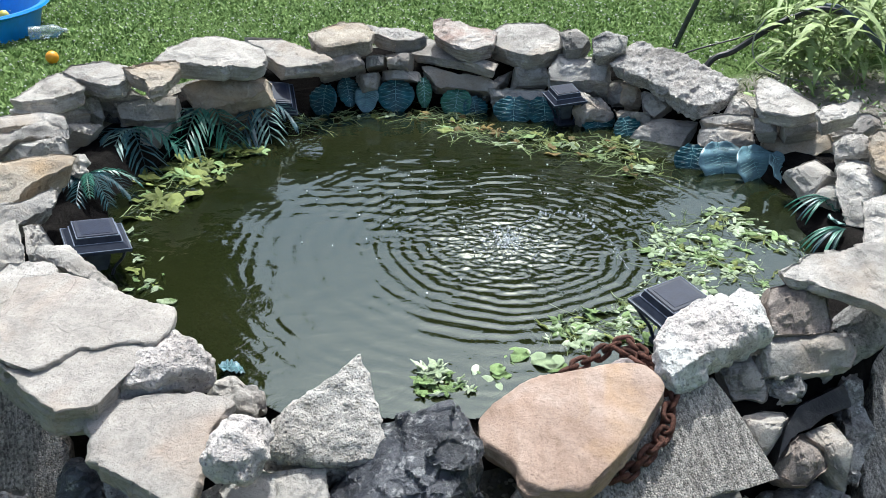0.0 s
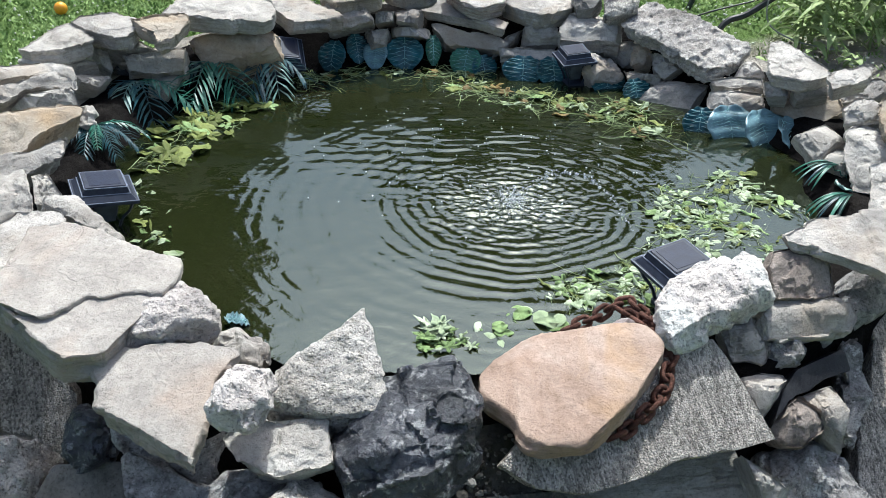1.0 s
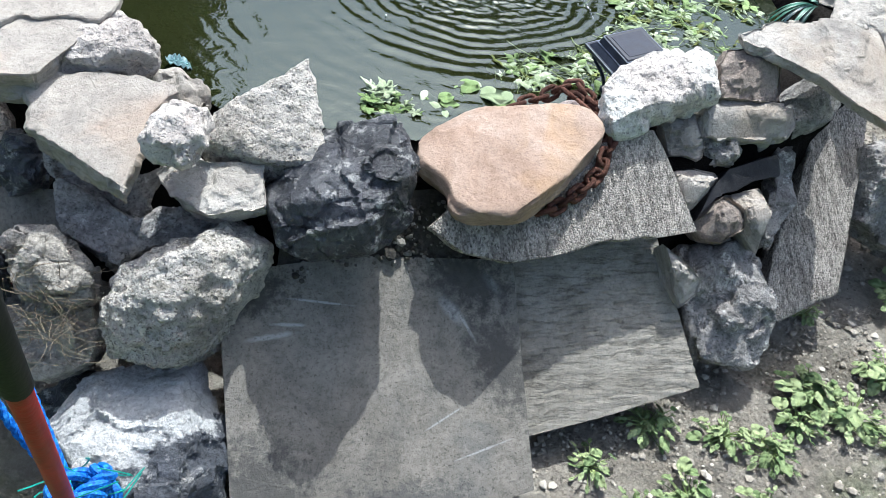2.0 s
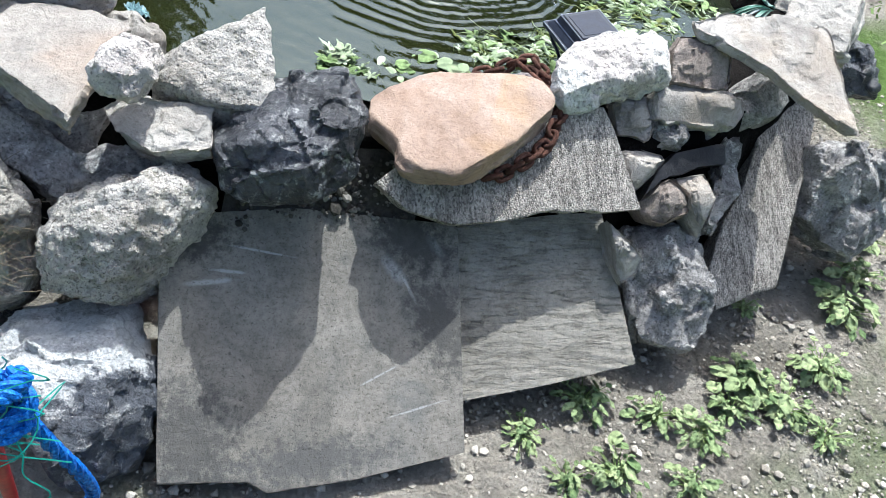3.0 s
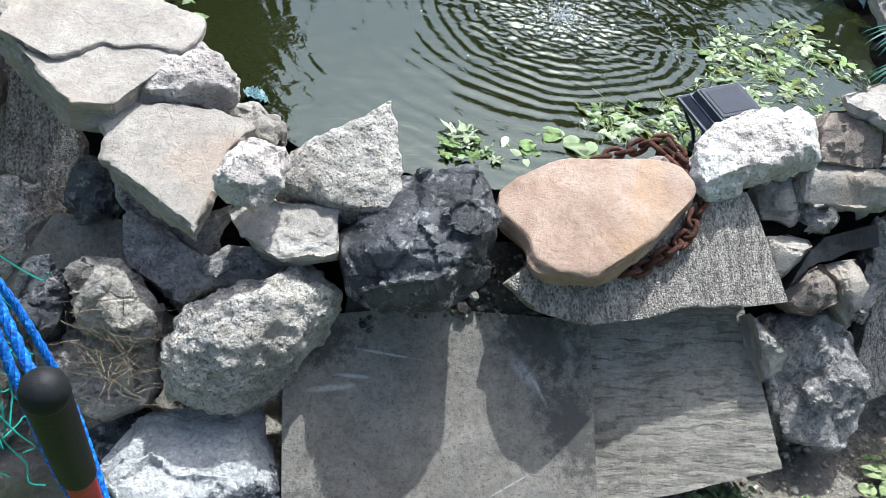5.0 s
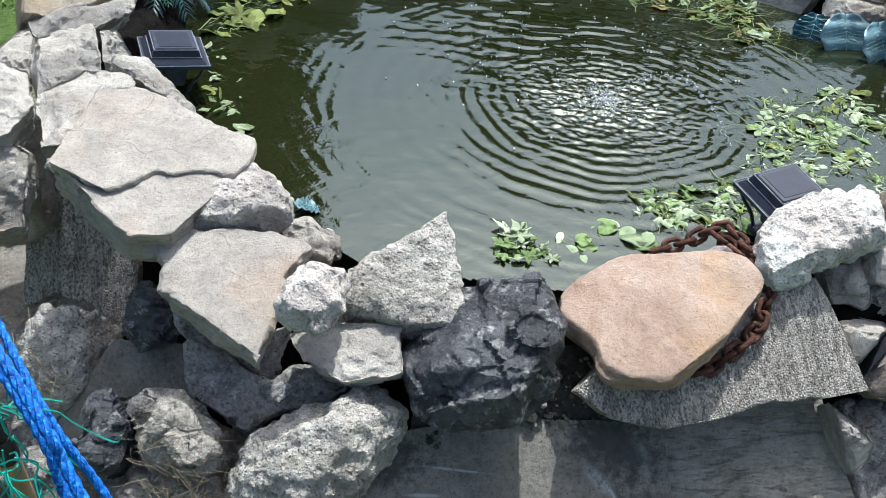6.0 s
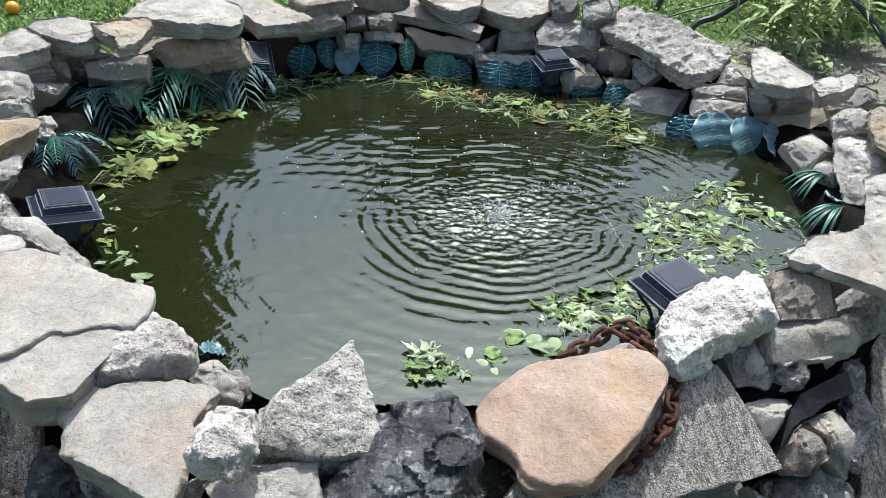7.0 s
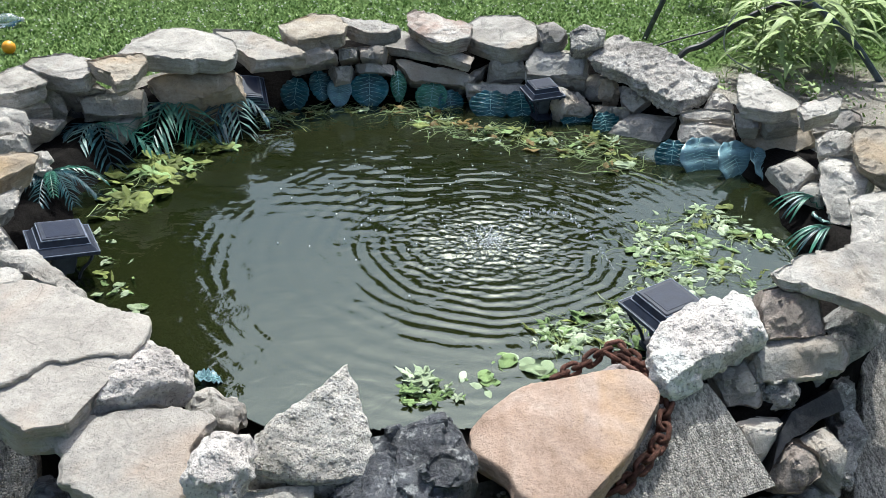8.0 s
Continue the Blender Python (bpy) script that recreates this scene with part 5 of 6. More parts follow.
# ---- artificial leaves along the shore ----
PALM = plastic("green_plastic_palm", (0.035, 0.15, 0.105), 0.35, 0.3, 25.0).m
# This darker tone carries the shade on the fronds below the rim.
PALM_DARK = plastic("dark_blue_palm", (0.02, 0.07, 0.085), 0.35, 0.3, 25.0).m
PALM_PALE = plastic("faded_plastic_leaf", (0.16, 0.27, 0.24), 0.4, 0.25, 25.0).m
TEAL = plastic("teal_plastic_leaf", (0.02, 0.10, 0.125), 0.3, 0.35, 18.0).m
BLUE = plastic("faded_blue_leaf", (0.15, 0.26, 0.30), 0.35, 0.3, 18.0).m
VEIN = plastic("pale_leaf_vein", (0.24, 0.42, 0.43), 0.4, 0.2).m


def frond(length, width, leaflets, droop, mat, stripes=True):
    """One palm frond along +x: a rib with narrow leaflets on both sides."""
    bm = bmesh.new()
    rng = random.Random(int(length * 1000) + leaflets)
    rib = [(length * t, 0, length * (0.45 * t - droop * t * t)) for t in (0, 0.15, 0.3, 0.45, 0.6, 0.75, 0.9, 1.0)]
    tube(bm, rib, 0.0022, 5, 0.4)
    for k in range(leaflets):
        t = 0.08 + 0.9 * k / leaflets
        base = Vector((length * t, 0, length * (0.45 * t - droop * t * t)))
        reach = width * math.sin(math.pi * (0.12 + 0.8 * t)) ** 0.7
        for side in (1, -1):
            far = reach * rng.uniform(0.8, 1.15)
            tip = base + Vector((far * rng.uniform(0.9, 1.3), side * far * rng.uniform(0.8, 1.0), -far * (0.3 + 0.6 * t + rng.uniform(-0.15, 0.3))))
            midp = base.lerp(tip, 0.5) + Vector((0, 0, far * 0.18))
            w = Vector((0.7, -side * 0.35, 0)).normalized() * (length / leaflets * rng.uniform(0.26, 0.36))
            v = [bm.verts.new(q) for q in (base - w * 0.4, base + w * 0.4, midp + w, midp - w, tip)]
            bm.faces.new((v[0], v[1], v[2], v[3]) if side > 0 else (v[3], v[2], v[1], v[0]))
            bm.faces.new((v[3], v[2], v[4]) if side > 0 else (v[4], v[2], v[3]))
    return bm


def palm(m, label, fronds):
    top = thing("artificial_palm", m, label, "artificial plant", "plastic leaves along the shore")
    for az, tilt, length, width, count, droop, mat in fronds:
        ob = part("frond", frond(length, width, count, droop, mat), mat, top)
        ob.matrix_local = pose(0, 0, 0, 0, -tilt, az)
        solid = ob.modifiers.new("solid", "SOLIDIFY")
        solid.thickness = 0.0008
    return top


palm(pose(-0.745, 0.66, 0.10), "green plastic palm fronds hanging over the water", [(-100, 0, 0.20, 0.10, 11, 0.95, PALM), (-55, 0, 0.17, 0.08, 10, 0.95, PALM), (-140, -5, 0.17, 0.08, 10, 1.0, PALM_DARK)])
palm(pose(-0.585, 0.72, 0.095), "dark blue-green plastic palm fronds hanging over the water", [(-105, -5, 0.18, 0.08, 10, 1.05, PALM_DARK), (-70, 0, 0.15, 0.07, 9, 1.05, PALM_PALE), (-25, 0, 0.14, 0.05, 10, 0.95, PALM_DARK)])
palm(pose(-0.93, 0.47, 0.09), "dark plastic palm with pale fronds under the stones", [(-60, 0, 0.17, 0.06, 9, 1.0, PALM_DARK), (-100, 0, 0.14, 0.05, 8, 1.0, PALM_PALE), (-25, 0, 0.2, 0.045, 12, 0.7, PALM), (-140, 0, 0.14, 0.06, 9, 0.9, PALM_DARK)])
palm(pose(-0.95, 0.16, 0.07), "dark green plastic grass under the stone rim", [(-50, 0, 0.14, 0.03, 16, 0.8, PALM_DARK), (-15, 0, 0.13, 0.03, 16, 0.9, PALM_DARK), (-85, 0, 0.16, 0.03, 16, 0.9, PALM_DARK), (20, 0, 0.13, 0.03, 14, 0.8, PALM), (-115, 0, 0.17, 0.025, 16, 0.8, PALM_DARK), (-68, 10, 0.15, 0.02, 16, 0.7, PALM)])


def strap_leaves(m, label, count, seed):
    """A tuft of long flat plastic straps, green and white."""
    rng = random.Random(seed)
    top = thing("artificial_grass", m, label, "artificial plant", "plastic leaves along the shore")
    for k in range(count):
        az, ln, w = radians(-26 + 52 * k / (count - 1) + rng.uniform(-5, 5)), rng.uniform(0.07, 0.13), rng.uniform(0.003, 0.008)
        d, s = Vector((math.cos(az), math.sin(az), 0)), Vector((-math.sin(az), math.cos(az), 0.25))
        bm = bmesh.new()
        rows = []
        for q in (0, 0.15, 0.3, 0.45, 0.6, 0.75, 0.9, 1.0):
            c = d * ln * q + Vector((0, 0, ln * (0.5 * q - 0.78 * q * q)))
            ww = s * w * (1 - 0.8 * q**3)
            rows.append([bm.verts.new(c - ww), bm.verts.new(c + Vector((0, 0, -0.003))), bm.verts.new(c + ww)])
        for e, f in zip(rows, rows[1:]):
            bm.faces.new((e[0], e[1], f[1], f[0]))
            bm.faces.new((e[1], e[2], f[2], f[1]))
        ob = smooth(part("strap", bm, (PALM, PALM, PALM_PALE, PALM_DARK)[k % 4], top))
        ob.modifiers.new("solid", "SOLIDIFY").thickness = 0.0008
    return top


strap_leaves(pose(0.965, -0.125, 0.045, 0, 0, 216), "green and white plastic grass straps at the water's edge", 13, 71)
strap_leaves(pose(0.985, 0.02, 0.06, 0, 0, 200), "blue-green plastic grass straps under the stones", 6, 72)


def broad_leaf(m, length, width, mat, cup=0.25, curl=0.3, label="", veins=6):
    """A large plastic leaf along +y with raised veins."""
    top = thing("artificial_leaf", m, label or "teal plastic leaf standing at the water's edge", "artificial plant", "plastic leaves along the shore")

    def at(u, v):
        w = width * (math.sin(math.pi * min(v * 0.93 + 0.05, 1)) ** 0.65)
        x = u * w
        return Vector((x, v * length, cup * abs(u) ** 1.6 * w - curl * length * v * v + 0.004 * math.sin(v * veins * 6.28 + abs(u) * 3)))

    bm = bmesh.new()
    grid = [[bm.verts.new(at(-0.5 + k / 10, j / 14)) for k in range(11)] for j in range(15)]
    for a, b in zip(grid, grid[1:]):
        for k in range(10):
            bm.faces.new((a[k], a[k + 1], b[k + 1], b[k]))
    ob = smooth(part("blade", bm, mat, top))
    ob.modifiers.new("solid", "SOLIDIFY").thickness = 0.0012
    bm = bmesh.new()
    up = Vector((0, 0, 0.0012))
    tube(bm, [at(0, j / 12) + up for j in range(13)], 0.0016, 4, 0.4)
    for k in range(veins):
        v = 0.1 + 0.75 * k / veins
        for s in (-1, 1):
            tube(bm, [at(s * 0.42 * q, v + 0.13 * q) + up for q in (0, 0.33, 0.66, 1)], 0.0011, 4, 0.4)
    part("vein", bm, VEIN, top, "pale raised veins")
    return top


for px, py, pz, yaw, tilt, ln, wd, mat in (
    (-0.26, 0.955, 0.09, 172, -48, 0.10, 0.085, BLUE), (-0.165, 0.965, 0.10, 182, -50, 0.115, 0.13, TEAL), (-0.07, 0.985, 0.10, 188, -50, 0.10, 0.055, PALM),
    (0.055, 0.955, 0.07, 165, -38, 0.11, 0.11, PALM), (-0.40, 0.93, 0.09, 165, -45, 0.11, 0.10, TEAL), (-0.34, 0.98, 0.10, 200, -40, 0.10, 0.08, TEAL),
    (0.24, 0.86, 0.07, 175, -45, 0.10, 0.14, TEAL), (0.335, 0.86, 0.07, 190, -45, 0.10, 0.13, TEAL), (0.10, 0.93, 0.05, 200, -45, 0.09, 0.09, TEAL), (0.5, 0.79, 0.06, 195, -45, 0.10, 0.12, TEAL), (0.58, 0.70, 0.05, 205, -45, 0.09, 0.11, TEAL),
    (0.80, 0.40, 0.075, 190, -40, 0.13, 0.15, BLUE), (0.875, 0.365, 0.075, 205, -38, 0.14, 0.15, BLUE), (0.935, 0.33, 0.065, 225, -35, 0.12, 0.13, BLUE),
    (0.735, 0.42, 0.06, 165, -45, 0.10, 0.10, TEAL), (0.95, 0.09, 0.055, 250, -30, 0.12, 0.10, TEAL), (0.97, 0.03, 0.055, 262, -28, 0.11, 0.10, PALM), (0.96, -0.06, 0.04, 285, -25, 0.10, 0.09, PALM_PALE),
):
    broad_leaf(pose(px, py, pz, tilt, 0, yaw), ln, wd, mat, veins=11 if mat is BLUE else 7, label=("faded blue plastic leaf drooping to the water" if mat is BLUE else "pale green plastic leaf at the water's edge" if mat is PALM else ""))
broad_leaf(pose(-0.41, -0.675, 0.015, -10, 0, 300), 0.06, 0.045, BLUE, label="small turquoise plastic leaf poking out of the stones")

# ---- floating plants ----
FLOAT = {
    "olive": leafy("floating_olive_leaf", (0.08, 0.10, 0.018), (0.22, 0.26, 0.068)),
    "green": leafy("floating_green_leaf", (0.11, 0.17, 0.055), (0.28, 0.40, 0.16)),
    "pale": leafy("pale_leaf", (0.22, 0.28, 0.15), (0.42, 0.48, 0.33)),
    "haze": leafy("sunken_pale_leaf", (0.24, 0.31, 0.17), (0.50, 0.57, 0.40)),
    "rust": leafy("browned_leaf", (0.10, 0.07, 0.02), (0.26, 0.18, 0.06)),
}


def leaf_mesh(kind, mat):
    """A thin leaf of about unit length lying flat: lobed like a maple's, oval, or a narrow blade."""
    n = 40
    bm = bmesh.new()
    rim = []
    for k in range(n):
        a = 2 * math.pi * k / n
        if kind == "lobed":
            r = 0.17 + 0.34 * abs(math.cos(2.5 * a)) ** 1.3 + 0.05 * math.cos(15 * a)
        else:
            r = 0.5 / math.sqrt(math.cos(a) ** 2 + (math.sin(a) / 0.16) ** 2)
        if kind == "broad":
            rim.append((0.5 * math.cos(a), 0.35 * math.sin(a) * abs(math.sin(a)) ** 0.22 * (1 + 0.04 * math.cos(17 * a)) * (1 - 0.2 * math.cos(a))))
        elif kind == "oval":
            rim.append((0.5 * math.cos(a), 0.25 * math.sin(a) * abs(math.sin(a)) ** 0.3 * (1 + 0.1 * math.cos(13 * a)) * (1 - 0.25 * math.cos(a))))
        else:
            rim.append((r * math.cos(a), r * math.sin(a)))
    lay = []
    for s, z in ((1.0, 0.0), (0.98, 0.012), (0.6, 0.03), (0.3, 0.022)):
        lay.append([bm.verts.new((x * s, y * s, z + 0.16 * x * x * s + 0.10 * abs(y) * s + 0.05 * math.sin(9 * x + 5 * y) * s)) for x, y in rim])
    for a, b in zip(lay, lay[1:]):
        for k in range(n):
            bm.faces.new((a[k], a[(k + 1) % n], b[(k + 1) % n], b[k]))
    bm.faces.new(lay[-1])
    bm.faces.new(list(reversed(lay[0])))
    me = bpy.data.meshes.new("leaf")
    bm.to_mesh(me)
    bm.free()
    me.materials.append(mat)
    me.shade_smooth()
    return me


LEAVES = {(k, c): leaf_mesh(k, FLOAT[c]) for k in ("lobed", "oval", "broad", "blade") for c in FLOAT}


def leaf_patch(label, spots, mix, count, size, lift=0.008, sunk=0.006, seed=1, kinds=("lobed", "oval", "oval", "blade"), lean=13):
    """Leaves floating round the given spots (x, y, radius)."""
    rng = random.Random(seed)
    top = thing("floating_plants", pose(spots[0][0], spots[0][1], 0.0), label, "water plants")
    for _ in range(count):
        x, y, r = rng.choice(spots)
        a, q = rng.uniform(0, 6.28), r * math.sqrt(rng.random())
        kind = rng.choice(kinds)
        leaf = new("leaf", LEAVES[(kind, rng.choice(mix))])
        leaf.parent = top
        s = size * rng.uniform(0.55, 1.25)
        m = pose(x - spots[0][0] + q * math.cos(a), y - spots[0][1] + q * math.sin(a), rng.uniform(-sunk, lift), rng.gauss(0, lean), rng.gauss(0, lean), rng.uniform(0, 360))
        leaf.matrix_local = m @ Matrix.Diagonal((s, s, s, 1))
    return top


def stems(label, spots, count, length, mat, seed, radius=0.0010):
    """Tangled stems and weed lying in the water, too many to count."""
    rng = random.Random(seed)
    bm = bmesh.new()
    for _ in range(count):
        x, y, r = rng.choice(spots)
        a, q = rng.uniform(0, 6.28), r * math.sqrt(rng.random())
        p, d = Vector((x + q * math.cos(a), y + q * math.sin(a), 0.002)), rng.uniform(0, 6.28)
        line = []
        ln = length * rng.uniform(0.4, 1.3)
        for k in range(6):
            line.append(p.copy())
            d += rng.gauss(0, 0.35)
            p = p + Vector((math.cos(d), math.sin(d), 0)) * ln / 6
            p.z = 0.002 + max(0.0, rng.gauss(0.002, 0.005))
        tube(bm, line, radius * rng.uniform(0.6, 1.6), 4, 0.5)
    me = bpy.data.meshes.new("water_weed")
    bm.to_mesh(me)
    bm.free()
    me.materials.append(mat)
    return tagged(new("water_weed", me), label, "water weed", kind="stuff")


WEED = leafy("water_weed", (0.12, 0.16, 0.06), (0.34, 0.42, 0.20), islands=True)
SPOT_LEFT = [(-0.80, 0.30, 0.09), (-0.73, 0.22, 0.09), (-0.76, 0.10, 0.08), (-0.68, 0.34, 0.08), (-0.62, 0.53, 0.07), (-0.72, 0.46, 0.07)]
SPOT_LOW = [(-0.76, -0.10, 0.05), (-0.70, -0.22, 0.05), (-0.66, -0.32, 0.05), (-0.61, -0.42, 0.04)]
SPOT_BACK = [(0.05, 0.72, 0.07), (0.18, 0.66, 0.09), (0.30, 0.60, 0.10), (0.42, 0.54, 0.10), (0.52, 0.46, 0.10), (0.58, 0.36, 0.07), (0.55, 0.58, 0.06)]
SPOT_EDGE = [(-0.45, 0.80, 0.05), (-0.33, 0.86, 0.05), (-0.2, 0.88, 0.05), (-0.08, 0.88, 0.05), (0.05, 0.86, 0.05)]
SPOT_RIGHT = [(0.74, 0.02, 0.08), (0.62, -0.05, 0.09), (0.56, -0.16, 0.1), (0.66, -0.20, 0.1), (0.52, -0.30, 0.09), (0.72, -0.3, 0.09), (0.8, -0.1, 0.06)]
SPOT_NEAR = [(0.42, -0.44, 0.07), (0.33, -0.50, 0.07), (0.26, -0.53, 0.06), (0.40, -0.52, 0.06)]
leaf_patch("yellow-green lobed leaves floating below the stone rim", SPOT_LEFT, ("olive", "olive", "olive", "green"), 95, 0.075, sunk=0.012, seed=3, kinds=("lobed", "lobed", "oval"))
leaf_patch("small green leaves and sprigs along the shore", SPOT_LOW, ("green", "pale", "olive"), 46, 0.036, seed=4, kinds=("oval", "blade"))
leaf_patch("browning yellow-green leaves floating in a tangled bed", SPOT_BACK, ("olive", "olive", "rust", "pale", "green"), 150, 0.055, sunk=0.01, seed=5)
leaf_patch("thin scraps of leaf floating along the stones", SPOT_EDGE, ("olive", "rust", "pale"), 40, 0.04, seed=6, kinds=("blade", "oval"))
leaf_patch("pale green leaves floating among trailing weed", SPOT_RIGHT, ("haze", "haze", "pale", "green", "olive"), 340, 0.05, lift=0.002, sunk=0.010, seed=7, kinds=("lobed", "oval", "blade", "blade"), lean=6)
leaf_patch("bright green leaves floating beside a solar lamp", SPOT_NEAR, ("green", "haze", "olive", "haze"), 130, 0.045, lift=0.003, sunk=0.010, seed=8, kinds=("lobed", "oval", "blade"))
leaf_patch("large green leaves floating beside the sandstone slab", [(0.145, -0.615, 0.012), (0.10, -0.68, 0.03), (0.21, -0.655, 0.035), (0.25, -0.68, 0.03)], ("green", "haze", "green", "green"), 15, 0.062, lift=0.004, sunk=0.008, seed=9, kinds=("broad",), lean=7)
leaf_patch("whitish crumpled leaves against the black boulder", [(-0.01, -0.665, 0.025)], ("haze", "haze", "pale"), 12, 0.042, lift=0.012, seed=19, kinds=("lobed",), lean=20)
leaf_patch("small green and white leaves at the stones", [(0.0, -0.72, 0.04), (0.05, -0.69, 0.04)], ("green", "green", "pale"), 26, 0.034, seed=10, kinds=("oval", "lobed"))
for _spots, _n, _len, _seed in ((SPOT_BACK, 190, 0.13, 1), (SPOT_EDGE, 90, 0.16, 2), (SPOT_RIGHT, 90, 0.12, 3), (SPOT_NEAR, 50, 0.09, 4), (SPOT_LEFT, 40, 0.10, 5)):
    stems("trailing stems of pond weed lying on the water", _spots, _n, _len, WEED, _seed)

# ---- jet and drops ----
DROP = Mat("clear_water", 0.03, spec=0.8)
DROP.color((0.9, 0.93, 0.95))
DROP.b.inputs["Transmission Weight"].default_value = 0.8
DROP.b.inputs["IOR"].default_value = 1.33
JET_FROM = Vector((0.43, -0.245, 0.0))


def jet():
    """A thin jet that rises from the weed, breaks into beads and falls in the middle of the rings."""
    rng = random.Random(11)
    bm = bmesh.new()
    line = [JET_FROM.lerp(JET, t) + Vector((0, 0, 0.46 * t * (1 - t))) for t in (k / 130 for k in range(112))]
    for k, p in enumerate(line):
        ball(bm, rng.choice((0.0013, 0.0018, 0.0024, 0.0034)) * rng.uniform(0.85, 1.15), p + Vector([rng.gauss(0, 0.0012 + 0.00004 * k) for _ in "xyz"]), 2)
    for _ in range(240):
        a, q = rng.uniform(0, 6.28), abs(rng.gauss(0, 0.055))
        ball(bm, rng.uniform(0.001, 0.0028), (JET.x + q * math.cos(a), JET.y + q * math.sin(a), rng.uniform(0.002, 0.045) * (1 - min(q / 0.15, 0.9))), 1)
    me = bpy.data.meshes.new("water_jet")
    bm.to_mesh(me)
    bm.free()
    me.materials.append(DROP.m)
    me.shade_smooth()
    return tagged(new("water_jet", me), "thin arching jet of water breaking into beads", "water jet", kind="stuff")


def bubbles():
    rng = random.Random(12)
    bm = bmesh.new()
    for _ in range(150):
        x, y = rng.gauss(0.10, 0.24), rng.gauss(0.18, 0.26)
        ball(bm, rng.uniform(0.001, 0.0028), (x, y, 0.002), 1, 0.8)
    # White specks in place of the bright sparkles where the jet lands.
    for _ in range(150):
        a, q = rng.uniform(0, 6.28), abs(rng.gauss(0, 0.032))
        ball(bm, rng.uniform(0.0008, 0.0022), (JET.x + q * math.cos(a), JET.y + q * math.sin(a), rng.uniform(0.001, 0.02)), 1, 0.8)
    m = Mat("froth", 0.25, spec=0.6)
    m.color((0.72, 0.75, 0.74))
    me = bpy.data.meshes.new("froth")
    bm.to_mesh(me)
    bm.free()
    me.materials.append(m.m)
    me.shade_smooth()
    return tagged(new("froth", me), "white froth specks on the water, those at the splash standing for glints", "froth", kind="stuff")


jet()
bubbles()


# ---- lawn, weeds, soil ----
def grass():
    rng = random.Random(21)
    verts, faces = [], []
    while len(faces) < 90000:
        x, y = rng.uniform(-5.2, 4.5), rng.uniform(0.9, 7.5)
        if math.hypot(x, y) < 1.5 + 0.5 * noise.noise(Vector((x * 3, y * 3, 0))) or abs(x) > 1.5 + 0.65 * (y + 2) or (x > 1.2 and y < 3.2 and rng.random() < 0.8):
            continue
        if rng.random() > 1.4 / (0.4 + 0.25 * y):
            continue
        h, a, lean = rng.uniform(0.010, 0.026), rng.uniform(0, 6.28), rng.uniform(0, 0.035)
        w = rng.uniform(0.003, 0.008) * (0.8 + 0.12 * y)
        c, s = math.cos(a), math.sin(a)
        b = rng.uniform(0, 6.28)
        k = len(verts)
        z = GROUND - 0.004
        verts += [(x - c * w, y - s * w, z), (x + c * w, y + s * w, z), (x + math.cos(b) * lean + c * w * 0.5, y + math.sin(b) * lean + s * w * 0.5, z + h), (x + math.cos(b) * lean - c * w * 0.5, y + math.sin(b) * lean - s * w * 0.5, z + h)]
        faces.append((k, k + 1, k + 2, k + 3))
    m = leafy("lawn_grass", (0.11, 0.185, 0.045), (0.30, 0.42, 0.14), 0.6, 0.25, islands=True)
    ob = mesh_ob("grass", verts, faces, m, False)
    tagged(ob, "mown green lawn of grass and clover", "grass", kind="stuff")
    bm = bmesh.new()
    for _ in range(4200):
        x, y = rng.uniform(-4.5, 2.2), rng.uniform(1.3, 6.5)
        if math.hypot(x, y) > 1.7:
            ball(bm, rng.uniform(0.004, 0.009), (x, y, GROUND + rng.uniform(0.02, 0.035)), 1, 0.8)
    m = Mat("clover_flower", 0.8)
    m.color(m.ramp(m.noise(40.0), (0.3, (0.35, 0.38, 0.26)), (0.7, (0.62, 0.64, 0.55))))
    me = bpy.data.meshes.new("clover")
    bm.to_mesh(me)
    bm.free()
    me.materials.append(m.m)
    tagged(new("clover_flowers", me), "white clover heads scattered over the lawn", "clover", kind="stuff")


def crumbs():
    """Grit and small clods on the bare soil."""
    rng = np.random.default_rng(22)
    bm = bmesh.new()
    bmesh.ops.create_icosphere(bm, subdivisions=1, radius=1.0)
    unit = np.array([tuple(v.co) for v in bm.verts])
    bm.verts.index_update()
    tris = np.array([[v.index for v in f.verts] for f in bm.faces])
    bm.free()
    n = 15000
    a, r = rng.uniform(-1.75, 0.5, n), rng.uniform(0.95, 1.8, n)
    size = rng.uniform(0.0015, 0.0048, n) * np.where(rng.random(n) < 0.10, 2.2, 1.0)
    at = np.column_stack([POND.x + r * np.cos(a), POND.y + r * np.sin(a), np.full(n, GROUND) + size * 0.6])
    shape = unit[None] * size[:, None, None] * rng.uniform(0.6, 1.25, (n, len(unit), 1)) * np.array([1, 1, 0.65])
    verts = (at[:, None] + shape).reshape(-1, 3)
    faces = (tris[None] + len(unit) * np.arange(n)[:, None, None]).reshape(-1, 3)
    me = bpy.data.meshes.new("grit")
    me.from_pydata(verts.tolist(), [], faces.tolist())
    m = Mat("dry_clods", 0.95, spec=0.1)
    pick = m.node("ShaderNodeNewGeometry").outputs["Random Per Island"]
    m.color(m.mix(0.5, m.ramp(pick, (0.0, (0.19, 0.17, 0.14)), (0.6, (0.40, 0.365, 0.31)), (1.0, (0.55, 0.51, 0.445))), m.ramp(m.noise(300.0, 3.0), (0.3, 0.3), (0.7, 0.7)), "OVERLAY"))
    me.materials.append(m.m)
    return tagged(new("grit", me), "loose grit and small clods on the bare soil", "grit", kind="stuff")


